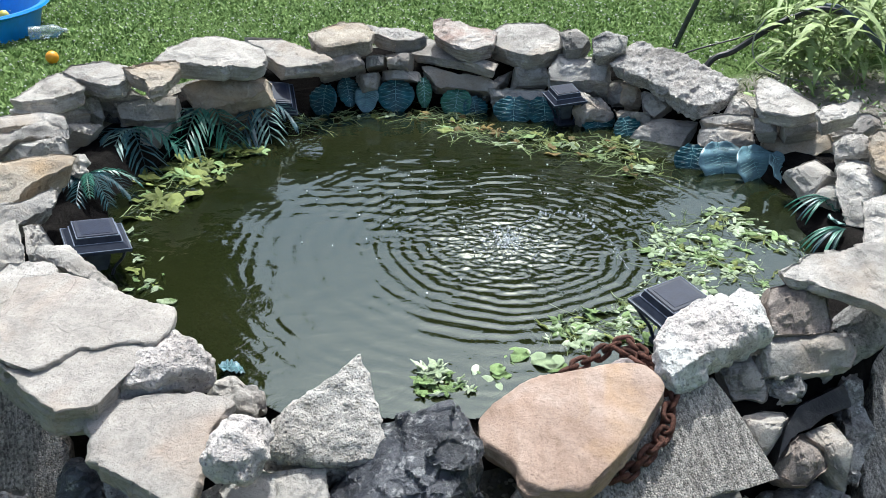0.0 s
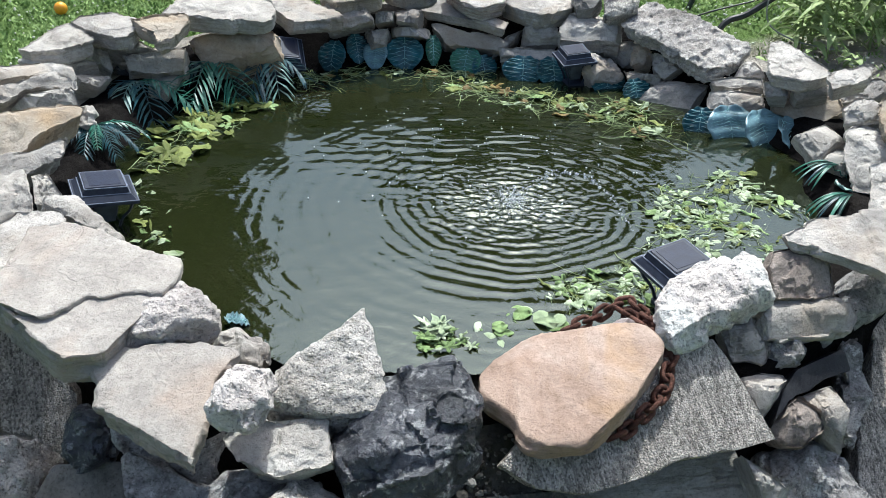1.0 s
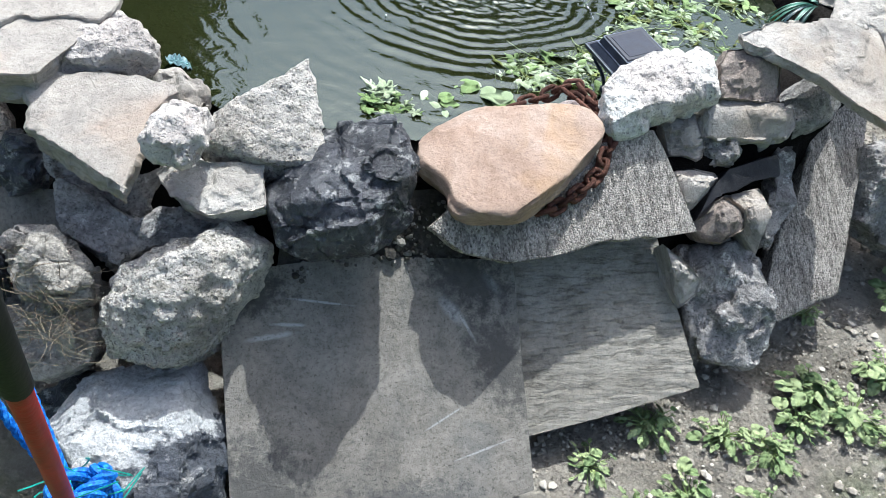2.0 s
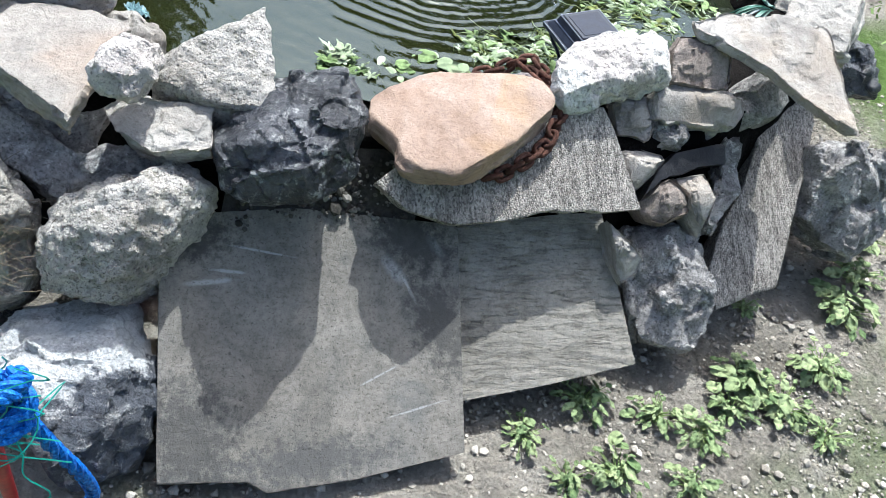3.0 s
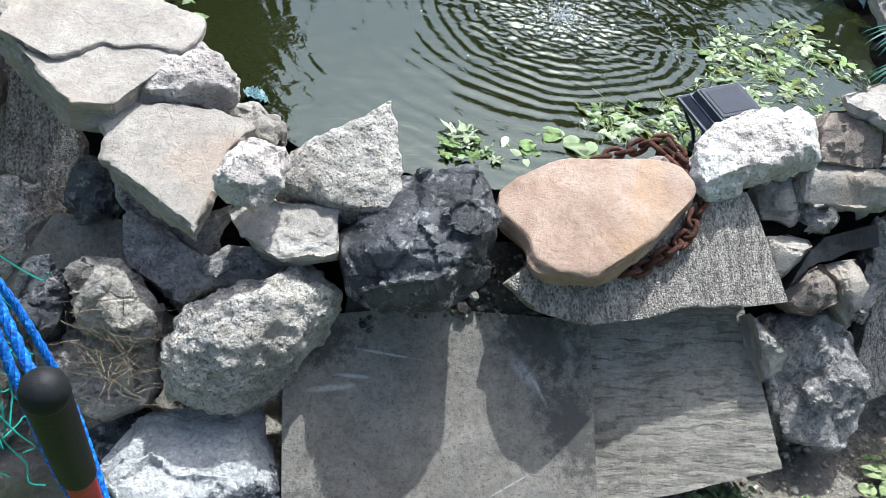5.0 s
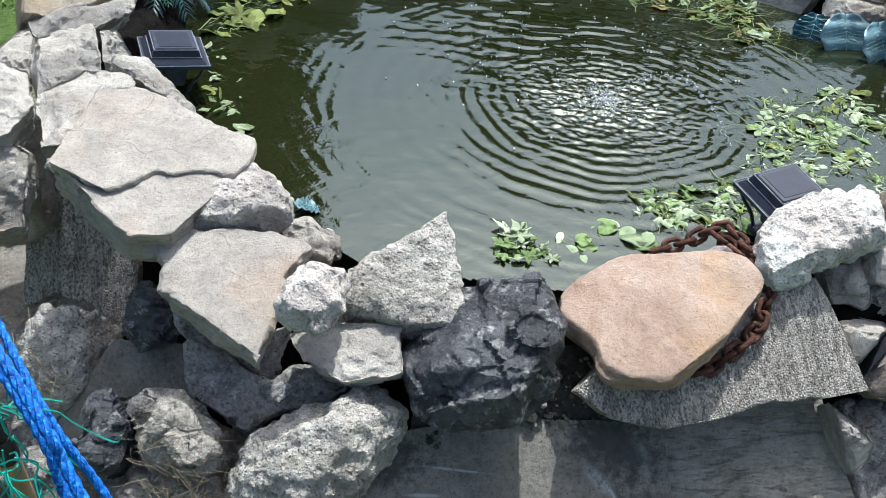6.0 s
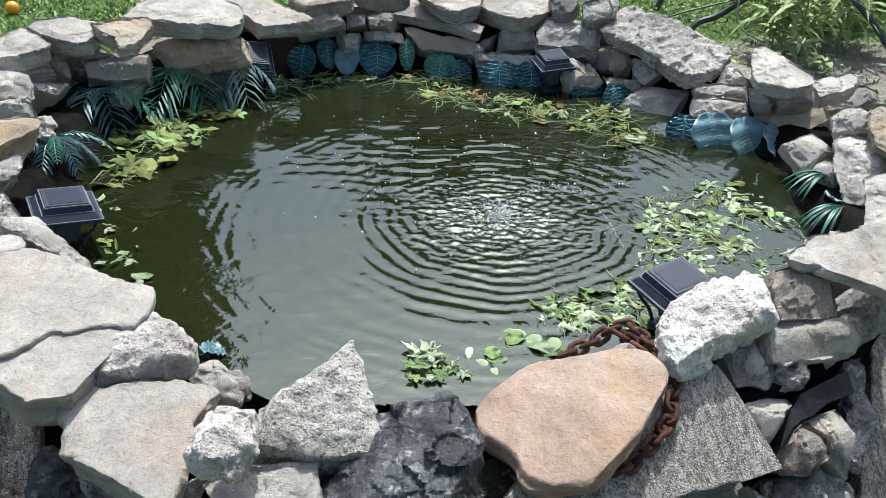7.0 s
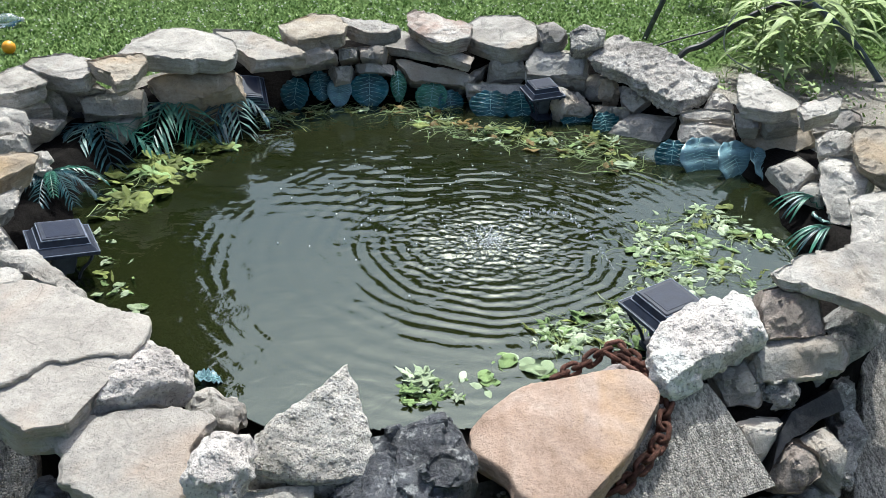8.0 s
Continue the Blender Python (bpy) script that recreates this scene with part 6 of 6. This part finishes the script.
WEEDS = leafy("weed_leaf", (0.14, 0.20, 0.06), (0.36, 0.45, 0.18), 0.55, 0.3, islands=True)
_weed = leafy("broad_weed_leaf", (0.15, 0.23, 0.09), (0.40, 0.47, 0.24))
WEED_LEAF = (leaf_mesh("broad", _weed), leaf_mesh("oval", _weed), leaf_mesh("oval", _weed))


def soil_weed(x, y, size, count, seed):
    """A low broad-leaved weed."""
    rng = random.Random(seed)
    top = thing("weed", pose(x, y, GROUND), "low broad-leaved green weed growing in bare soil", "weed", "weeds beside the pond")
    bm = bmesh.new()
    for k in range(count):
        a = k * 2.4 + rng.uniform(-0.4, 0.4)
        r, h = size * rng.uniform(0.1, 0.85), size * rng.uniform(0.12, 0.62)
        tip = Vector((r * math.cos(a), r * math.sin(a), h))
        tube(bm, [(0, 0, 0), (tip.x * 0.4, tip.y * 0.4, h * 0.7), tip], 0.0012, 4, 0.6)
        leaf = new("leaf", WEED_LEAF[k % 3])
        leaf.parent = top
        s = size * rng.uniform(0.2, 0.36) * (1.7 if k % 6 == 0 else 1.0)
        leaf.matrix_local = Matrix.Translation(tip) @ pose(0, 0, 0, rng.gauss(0, 18), 15 + rng.gauss(0, 15), math.degrees(a)) @ Matrix.Diagonal((s, s, s, 1))
    part("stem", bm, WEEDS, top)
    return top


def tall_weed(x, y, h, seed, blades=20):
    """A tall plant with long arching leaves."""
    rng = random.Random(seed)
    top = thing("tall_weed", pose(x, y, GROUND), "tall green weed with long arching leaves", "plant", "weeds in the vegetable bed")
    stem = [Vector((0, 0, 0)), Vector((rng.gauss(0, 0.03), rng.gauss(0, 0.03), h * 0.5)), Vector((rng.gauss(0, 0.05), rng.gauss(0, 0.05), h))]
    part("stem", tube(bmesh.new(), spline(stem, 4), 0.006, 6, 0.4), WEEDS, top)
    for k in range(blades):
        t = 0.12 + 0.86 * k / blades
        base = stem[0].lerp(stem[2], t)
        a, ln, w = k * 2.3 + rng.uniform(-0.5, 0.5), h * rng.uniform(0.3, 0.65), rng.uniform(0.008, 0.030)
        d, s = Vector((math.cos(a), math.sin(a), 0)), Vector((-math.sin(a), math.cos(a), 0))
        bm = bmesh.new()
        rows = []
        for q in (0, 0.2, 0.4, 0.6, 0.8, 1.0):
            c = base + d * ln * q + Vector((0, 0, ln * (0.75 * q - 0.95 * q * q)))
            ww = s * w * math.sin(math.pi * min(0.12 + 0.88 * q, 0.99))
            rows.append([bm.verts.new(c - ww), bm.verts.new(c + Vector((0, 0, -0.004))), bm.verts.new(c + ww)])
        for e, f in zip(rows, rows[1:]):
            bm.faces.new((e[0], e[1], f[1], f[0]))
            bm.faces.new((e[1], e[2], f[2], f[1]))
        smooth(part("leaf", bm, WEEDS, top))
    return top


grass()
crumbs()
for k, (wx, wy, ws, wc) in enumerate(((0.56, -1.06, 0.06, 11), (0.90, -0.95, 0.075, 16), (0.97, -1.00, 0.07, 15), (0.61, -1.22, 0.06, 12), (0.44, -1.17, 0.05, 9), (1.20, -0.67, 0.08, 14), (1.09, -0.87, 0.07, 14),
                                       (0.96, -0.70, 0.04, 8), (0.70, -1.07, 0.055, 11), (0.79, -1.10, 0.06, 12), (1.34, -0.36, 0.10, 15), (0.86, -1.03, 0.06, 12), (0.75, -1.22, 0.05, 9), (1.05, -1.05, 0.05, 9), (0.52, -1.25, 0.045, 8), (1.28, -0.52, 0.07, 12))):
    soil_weed(wx, wy, ws * 1.15, wc * 3 + 14, 100 + k)
_r = random.Random(31)
for k in range(34):
    tall_weed(_r.uniform(1.75, 3.3), _r.uniform(2.3, 4.6), _r.uniform(0.3, 0.65), 200 + k)
for k in range(7):
    tall_weed(_r.uniform(1.5, 2.4), _r.uniform(1.7, 2.5), _r.uniform(0.09, 0.16), 260 + k, 8)

# ---- dry grass caught on the boulders ----
def dry_grass(spots, count, seed):
    rng = random.Random(seed)
    bm = bmesh.new()
    for _ in range(count):
        p = Vector(rng.choice(spots)) + Vector([rng.gauss(0, 0.018) for _ in "xyz"])
        d = Vector((rng.gauss(0, 1), rng.gauss(0, 0.5), rng.gauss(-0.3, 0.7))).normalized()
        line = []
        for k in range(5):
            line.append(p.copy())
            d = (d + Vector([rng.gauss(0, 0.25) for _ in "xyz"])).normalized()
            p = p + d * rng.uniform(0.008, 0.02)
        tube(bm, line, 0.0006, 4, 0.5)
    me = bpy.data.meshes.new("dry_grass")
    bm.to_mesh(me)
    bm.free()
    me.materials.append(leafy("straw", (0.10, 0.075, 0.05), (0.34, 0.28, 0.20), islands=True))
    return tagged(new("dry_grass", me), "dry straw-coloured roots and grass caught on boulders", "dry grass", kind="stuff")


dry_grass([(-0.479, -1.163, -0.070), (-0.444, -1.180, -0.080), (-0.471, -1.222, -0.090), (-0.425, -1.214, -0.100), (-0.395, -1.241, -0.110), (-0.437, -1.251, -0.110), (-0.766, -1.006, -0.100), (-0.725, -1.054, -0.110)], 210, 93)

# ---- soil in the gap above the paving slab ----
def gap_soil():
    """Crumbs of earth and chips of stone between the black boulder and the paving slab."""
    rng = random.Random(91)
    bm = bmesh.new()
    for k in range(420):
        t = rng.random()
        r = rng.uniform(0.002, 0.006) if k % 12 else rng.uniform(0.007, 0.013)
        x = rng.uniform(-0.12, 0.16)
        at = Vector((x, -0.995 + 0.3 * (x - 0.09) + 0.075 * t + rng.gauss(0, 0.006), -0.125 + 0.075 * t + rng.gauss(0, 0.004)))
        m = Matrix.Translation(at) @ Matrix.Rotation(rng.uniform(0, 6), 4, Vector((rng.random(), rng.random(), 1))) @ Matrix.Diagonal((r, r * rng.uniform(0.6, 1.2), r * rng.uniform(0.5, 0.9), 1))
        bmesh.ops.create_icosphere(bm, subdivisions=1, radius=1.0, matrix=m)
    bed = [[bm.verts.new((-0.14 + 0.32 * i / 16, -1.067 + 0.096 * i / 16 + 0.1 * j / 6, -0.137 + 0.1 * j / 6 + 0.007 * noise.noise(Vector((i * 0.7, j * 0.9, 4))))) for i in range(17)] for j in range(7)]
    for a, b in zip(bed, bed[1:]):
        for i in range(16):
            bm.faces.new((a[i], a[i + 1], b[i + 1], b[i]))
    m = Mat("gap_earth", 0.95, spec=0.1)
    isl = m.node("ShaderNodeNewGeometry").outputs["Random Per Island"]
    col = m.ramp(isl, (0.0, (0.05, 0.047, 0.042)), (0.7, (0.13, 0.12, 0.105)), (1.0, (0.36, 0.34, 0.31)))
    m.color(m.mix(0.6, col, m.ramp(m.noise(140.0, 5.0, 0.7), (0.3, 0.25), (0.7, 0.75)), "OVERLAY")).bump((m.noise(160.0, 5.0, 0.7), 0.004))
    me = bpy.data.meshes.new("soil_crumbs")
    bm.to_mesh(me)
    bm.free()
    me.materials.append(m.m)
    return tagged(new("soil_crumbs", me), "dark earth with stone chips above the paving slab", "soil", kind="stuff")


gap_soil()

# ---- poles and netting by the vegetable bed ----
POLE = plastic("dark_green_pole", (0.035, 0.045, 0.035), 0.5, 0.3).m
HOSE = plastic("black_hose", (0.02, 0.022, 0.02), 0.5, 0.3).m
PIPE = plastic("blue_grey_pipe", (0.06, 0.085, 0.10), 0.4, 0.2).m


def bar(name, points, radius, mat, label, category):
    bm = tube(bmesh.new(), points, radius, 8)
    me = bpy.data.meshes.new(name)
    bm.to_mesh(me)
    bm.free()
    me.materials.append(mat)
    return tagged(smooth(new(name, me)), label, category)


bar("garden_post", [(1.41, 3.5, -0.45), (1.53, 3.5, -0.13), (1.72, 3.5, 0.4), (1.9, 3.5, 0.9)], 0.017, POLE, "thin dark green garden post leaning over the lawn", "post")
bar("branch_prop", spline([(1.30, 2.55, -0.40), (1.40, 2.6, -0.26), (1.51, 2.6, -0.21), (1.70, 2.6, -0.08), (1.89, 2.6, 0.0), (2.03, 2.6, -0.01)], 6), 0.017, HOSE, "dark crooked branch propped beside the vegetable bed", "branch")
bar("bent_pipe", spline([(1.95, 2.62, 0.015), (2.05, 2.62, -0.01), (2.3, 2.62, -0.2), (2.5, 2.62, -0.42)], 6), 0.017, PIPE, "bent blue-grey plastic pipe", "pipe")
bar("wire", spline([(1.22, 2.8, -0.35), (1.32, 2.8, -0.27), (1.63, 2.8, -0.18), (1.86, 2.8, -0.1), (2.2, 2.8, 0.05)], 6), 0.005, HOSE, "thin dark wire stretched above the lawn", "wire")
bar("wire_loop", spline([(1.62, 2.5, -0.02), (1.57, 2.5, -0.12), (1.6, 2.5, -0.24), (1.75, 2.5, -0.32), (1.95, 2.5, -0.36)], 6), 0.004, plastic("pale_wire", (0.25, 0.27, 0.25), 0.4).m, "pale looped wire beside the vegetable bed", "wire")


# ---- paddling pool, balls, bottle ----
def paddling_pool():
    top = thing("paddling_pool", pose(-3.40, 3.86, GROUND), "bright blue plastic paddling pool on the lawn", "paddling pool")
    n, bm = 64, bmesh.new()
    rings = []
    for r, z in ((0.0, 0.01), (0.63, 0.01), (0.69, 0.15), (0.71, 0.18), (0.75, 0.185), (0.76, 0.172), (0.735, 0.157), (0.71, 0.145), (0.67, 0.0), (0.0, 0.0)):
        rings.append([bm.verts.new((max(r, 0.001) * math.cos(2 * math.pi * k / n), max(r, 0.001) * math.sin(2 * math.pi * k / n), z + (0.004 * math.sin(k * 2.1) if 0.01 < z < 0.15 else 0))) for k in range(n)])
    for a, b in zip(rings, rings[1:]):
        for k in range(n):
            bm.faces.new((a[k], a[(k + 1) % n], b[(k + 1) % n], b[k]))
    bmesh.ops.recalc_face_normals(bm, faces=bm.faces)
    smooth(part("shell", bm, plastic("blue_pool_plastic", (0.02, 0.27, 0.78), 0.35, 0.1, 8.0).m, top))


def toy_ball(x, y, z, r, c, label):
    bm = ball(bmesh.new(), r, (0, 0, 0), 3)
    me = bpy.data.meshes.new("toy_ball")
    bm.to_mesh(me)
    bm.free()
    me.shade_smooth()
    me.materials.append(plastic("ball_plastic", c, 0.4, 0.05).m)
    ob = new("toy_ball", me)
    ob.location = (x, y, z)
    return tagged(ob, label, "ball", "plastic balls")


paddling_pool()
toy_ball(-2.3, 3.12, GROUND + 0.036, 0.038, (0.85, 0.36, 0.02), "orange plastic ball lying in the grass")
toy_ball(-3.06, 4.20, GROUND + 0.048, 0.038, (0.72, 0.60, 0.12), "yellow plastic ball in the paddling pool")
toy_ball(-3.06, 4.02, GROUND + 0.048, 0.038, (0.70, 0.15, 0.18), "pink plastic ball in the paddling pool")
toy_ball(-3.16, 4.08, GROUND + 0.048, 0.038, (0.75, 0.72, 0.66), "cream plastic ball in the paddling pool")


def bottle():
    top = thing("plastic_bottle", pose(-2.57, 3.72, GROUND + 0.045, 90, 0, 115), "clear crumpled plastic bottle lying in the grass", "bottle")
    m = Mat("clear_bottle", 0.12)
    m.color((0.75, 0.84, 0.86))
    m.b.inputs["Transmission Weight"].default_value = 0.75
    n, bm = 20, bmesh.new()
    rings = [[bm.verts.new((r * math.cos(2 * math.pi * k / n), r * math.sin(2 * math.pi * k / n), z)) for k in range(n)] for r, z in ((0.03, -0.11), (0.043, -0.105), (0.044, -0.04), (0.04, -0.035), (0.044, -0.03), (0.044, 0.05), (0.03, 0.08), (0.014, 0.1), (0.014, 0.115))]
    for a, b in zip(rings, rings[1:]):
        for k in range(n):
            bm.faces.new((a[k], a[(k + 1) % n], b[(k + 1) % n], b[k]))
    bm.faces.new(rings[0])
    smooth(part("body", bm, m.m, top))
    smooth(part("bottle_cap", tube(bmesh.new(), [(0, 0, 0.108), (0, 0, 0.122)], 0.016, 16), plastic("white_cap", (0.7, 0.72, 0.74)).m, top, "white screw cap"))


bottle()

# ---- pole with blue rope and netting ----
ROPE = Mat("blue_rope", 0.6, spec=0.3)
ROPE.color(ROPE.ramp(ROPE.noise(220.0, 2.0), (0.35, (0.004, 0.06, 0.30)), (0.55, (0.01, 0.16, 0.62)), (0.72, (0.06, 0.32, 0.80)))).bump((ROPE.noise(300.0, 2.0), 0.002))
NET = plastic("green_net_cord", (0.02, 0.33, 0.26), 0.5, 0.2).m

BLACK_RUBBER = plastic("black_rubber", (0.010, 0.011, 0.013), 0.6, 0.2, 30.0, 0.3).m
_wood = Mat("tan_wood", 0.5, spec=0.3)
WOODEN = _wood.color(_wood.ramp(_wood.noise(60.0, 5.0, vec=_wood.stretched(1.0, 1.0, 0.08)), (0.3, (0.24, 0.15, 0.075)), (0.7, (0.42, 0.29, 0.16)))).bump((_wood.noise(160.0, 3.0), 0.001)).m


def red_pole():
    top = thing("net_pole", pose(-0.171, -1.79, 0.55), "red pole with a black rubber grip, wound with blue rope", "pole")
    a, b = Vector((0, 0, 0)), Vector((-0.165, 0.33, -0.966))
    j = a.lerp(b, 0.125)
    smooth(part("shaft", tube(bmesh.new(), [j, b.lerp(j, 0.5), b], 0.0095, 14), plastic("red_paint", (0.40, 0.014, 0.016), 0.45, 0.2, 30.0, 0.25).m, top, "red painted shaft"))
    bm = tube(bmesh.new(), [a, a.lerp(j, 0.5), j.lerp(b, 0.02)], 0.0115, 16)
    ball(bm, 0.0125, a, 2)
    smooth(part("grip", bm, BLACK_RUBBER, top, "black rubber grip with a rounded end"))


def rope(points, radius, label):
    """Three strands laid round one another."""
    top = thing("rope", Matrix.Translation(points[0]), label, "rope", "blue ropes")
    dense = spline(points, 26)
    for s in range(3):
        line, run = [], 0.0
        for k, p in enumerate(dense):
            q = dense[min(k + 1, len(dense) - 1)]
            d = (q - dense[max(k - 1, 0)]).normalized()
            run += (p - dense[max(k - 1, 0)]).length
            u = d.cross(Vector((0.3, 0.8, 0.2))).normalized()
            w = d.cross(u)
            ang = run / (radius * 9) * 6.28 + s * 2.094
            line.append(p + (u * math.cos(ang) + w * math.sin(ang)) * radius * 0.55 - Vector(points[0]))
        smooth(part("strand", tube(bmesh.new(), line, radius * 0.62, 6), ROPE.m, top))
    return top


def tool_handle():
    top = thing("tool_handle", pose(-0.472, -1.488, 0.408), "tan wooden tool handle with black collar leaning into stones", "tool")
    a, b = Vector((0, 0, 0)), Vector((-0.197, 0.269, -0.72))
    smooth(part("shaft", tube(bmesh.new(), [a.lerp(b, 0.36), a.lerp(b, 0.7), b], 0.0115, 14), WOODEN, top, "tan varnished wooden shaft"))
    smooth(part("collar", tube(bmesh.new(), [a.lerp(b, 0.27), a.lerp(b, 0.30), a.lerp(b, 0.365)], 0.0135, 14), BLACK_RUBBER, top, "black plastic collar"))
    smooth(part("shaft", tube(bmesh.new(), [a, a.lerp(b, 0.15), a.lerp(b, 0.28)], 0.0115, 14), BLACK_RUBBER, top, "black upper shaft"))


red_pole()
tool_handle()
rope([(-0.62, -1.36, 0.60), (-0.393, -1.529, 0.406), (-0.363, -1.551, 0.367), (-0.322, -1.586, 0.32), (-0.289, -1.616, 0.286), (-0.262, -1.635, 0.18), (-0.255, -1.612, 0.075)], 0.0046, "braided bright blue rope hanging from a pole")
rope([(-0.62, -1.36, 0.52), (-0.42, -1.50, 0.36), (-0.385, -1.53, 0.30), (-0.35, -1.56, 0.23), (-0.31, -1.59, 0.15), (-0.265, -1.60, 0.06)], 0.0046, "braided bright blue rope hanging beside another")
rope([(-0.60, -1.30, 0.42), (-0.45, -1.44, 0.30), (-0.39, -1.47, 0.22), (-0.34, -1.50, 0.13), (-0.27, -1.58, 0.03)], 0.0042, "thin blue rope hanging in a curve")
rope([(-0.246 + 0.024 * math.sin(1.9 * u + 0.4) + 0.006 * math.sin(5 * u), -1.606 + 0.022 * math.cos(1.9 * u), 0.045 + 0.036 * math.sin(0.83 * u + 0.9)) for u in (0.55 * k for k in range(26))], 0.0085, "blue rope knotted in a thick lump round a red pole")
rope([(-0.25, -1.60, 0.04), (-0.235, -1.575, -0.02), (-0.215, -1.555, -0.10), (-0.20, -1.53, -0.18), (-0.21, -1.48, -0.30), (-0.24, -1.44, -0.40)], 0.0088, "loose end of blue rope hanging to the ground")


def netting():
    rng = random.Random(41)
    bm = bmesh.new()
    for _ in range(95):
        p = Vector((rng.uniform(-0.60, -0.45), rng.uniform(-1.54, -1.44), rng.uniform(0.02, 0.36)))
        line = []
        for k in range(6):
            line.append(p.copy())
            p += Vector((rng.gauss(0.006, 0.012), rng.gauss(0, 0.010), rng.gauss(-0.016, 0.012)))
        tube(bm, spline(line, 3), 0.0010, 4)
    for _ in range(14):
        p = Vector((rng.gauss(-0.25, 0.02), rng.gauss(-1.60, 0.02), rng.uniform(0.0, 0.1)))
        line = [p + Vector((rng.gauss(0, 0.025), rng.gauss(0, 0.02), -0.03 * k + rng.gauss(0, 0.012))) for k in range(5)]
        tube(bm, spline(line, 4), 0.001, 4)
    me = bpy.data.meshes.new("netting")
    bm.to_mesh(me)
    bm.free()
    me.materials.append(NET)
    return tagged(new("netting", me), "tangled thin green net cord round the blue rope", "netting", kind="stuff")


netting()


# ---- trees beyond the lawn, mirrored in the water ----
BARK = rock("bark", (0.05, 0.04, 0.03), (0.1, 0.08, 0.06), (0.16, 0.13, 0.1), relief=0.02)
FOLIAGE = leafy("tree_leaf", (0.025, 0.05, 0.012), (0.075, 0.12, 0.03), 0.6, 0.3, islands=True)


def tree(x, y, height, spread, seed, label, leaves=5200, size=0.16):
    rng = random.Random(seed)
    top = thing("tree", pose(x, y, GROUND), label, "tree", "trees beyond the lawn")
    bm = bmesh.new()
    tube(bm, spline([(0, 0, -0.1), (0.05, 0.02, height * 0.3), (-0.08, 0.05, height * 0.65), (0, 0, height * 0.9)], 5), 0.02 * height, 8, 0.25)
    clumps = []
    for k in range(26):
        a, t = k * 2.4, 0.22 + 0.72 * rng.random()
        r = spread * rng.uniform(0.25, 1.0) * math.sin(math.pi * (0.15 + 0.75 * t)) ** 0.6
        end = Vector((r * math.cos(a), r * math.sin(a), height * (t + 0.06)))
        tube(bm, spline([(0, 0, height * t * 0.8), end * 0.55 + Vector((0, 0, height * t * 0.35)), end], 4), 0.006 * height, 5, 0.3)
        clumps.append((end, spread * rng.uniform(0.22, 0.42)))
    part("trunk", bm, BARK, top)
    verts, faces = [], []
    for _ in range(leaves):
        c, r = rng.choice(clumps)
        d = Vector((rng.gauss(0, 1), rng.gauss(0, 1), rng.gauss(0, 0.8))).normalized() * r * rng.random() ** 0.4
        u = Vector((rng.gauss(0, 1), rng.gauss(0, 1), rng.gauss(0, 1))).normalized() * size * rng.uniform(0.5, 1.1)
        w = u.cross(Vector((rng.gauss(0, 1), rng.gauss(0, 1), rng.gauss(0, 1)))).normalized() * size * 0.4
        p, k = c + d, len(verts)
        verts += [p - u, p + w, p + u, p - w]
        faces.append((k, k + 1, k + 2, k + 3))
    me = bpy.data.meshes.new("crown")
    me.from_pydata([tuple(v) for v in verts], [], faces)
    me.materials.append(FOLIAGE)
    ob = new("crown", me)
    ob.parent = top
    return top


tree(-6.2, 8.2, 10.5, 2.9, 51, "tall leafy tree standing beyond the lawn", 30000, 0.27)
for k, (tx, ty, th, ts) in enumerate(((-3.2, 13.8, 4.7, 1.7), (-1.2, 13.5, 5.0, 1.7), (0.3, 13.9, 7.2, 1.7), (1.7, 13.5, 7.9, 1.8), (3.0, 13.6, 7.0, 1.6), (4.9, 13.7, 4.9, 1.8), (6.9, 13.2, 5.2, 1.9), (9.4, 12.4, 5.4, 2.0), (-9.0, 11.0, 8.0, 2.6))):
    tree(tx, ty, th, ts, 60 + k, "leafy tree in the row beyond the lawn", 9000, 0.22)
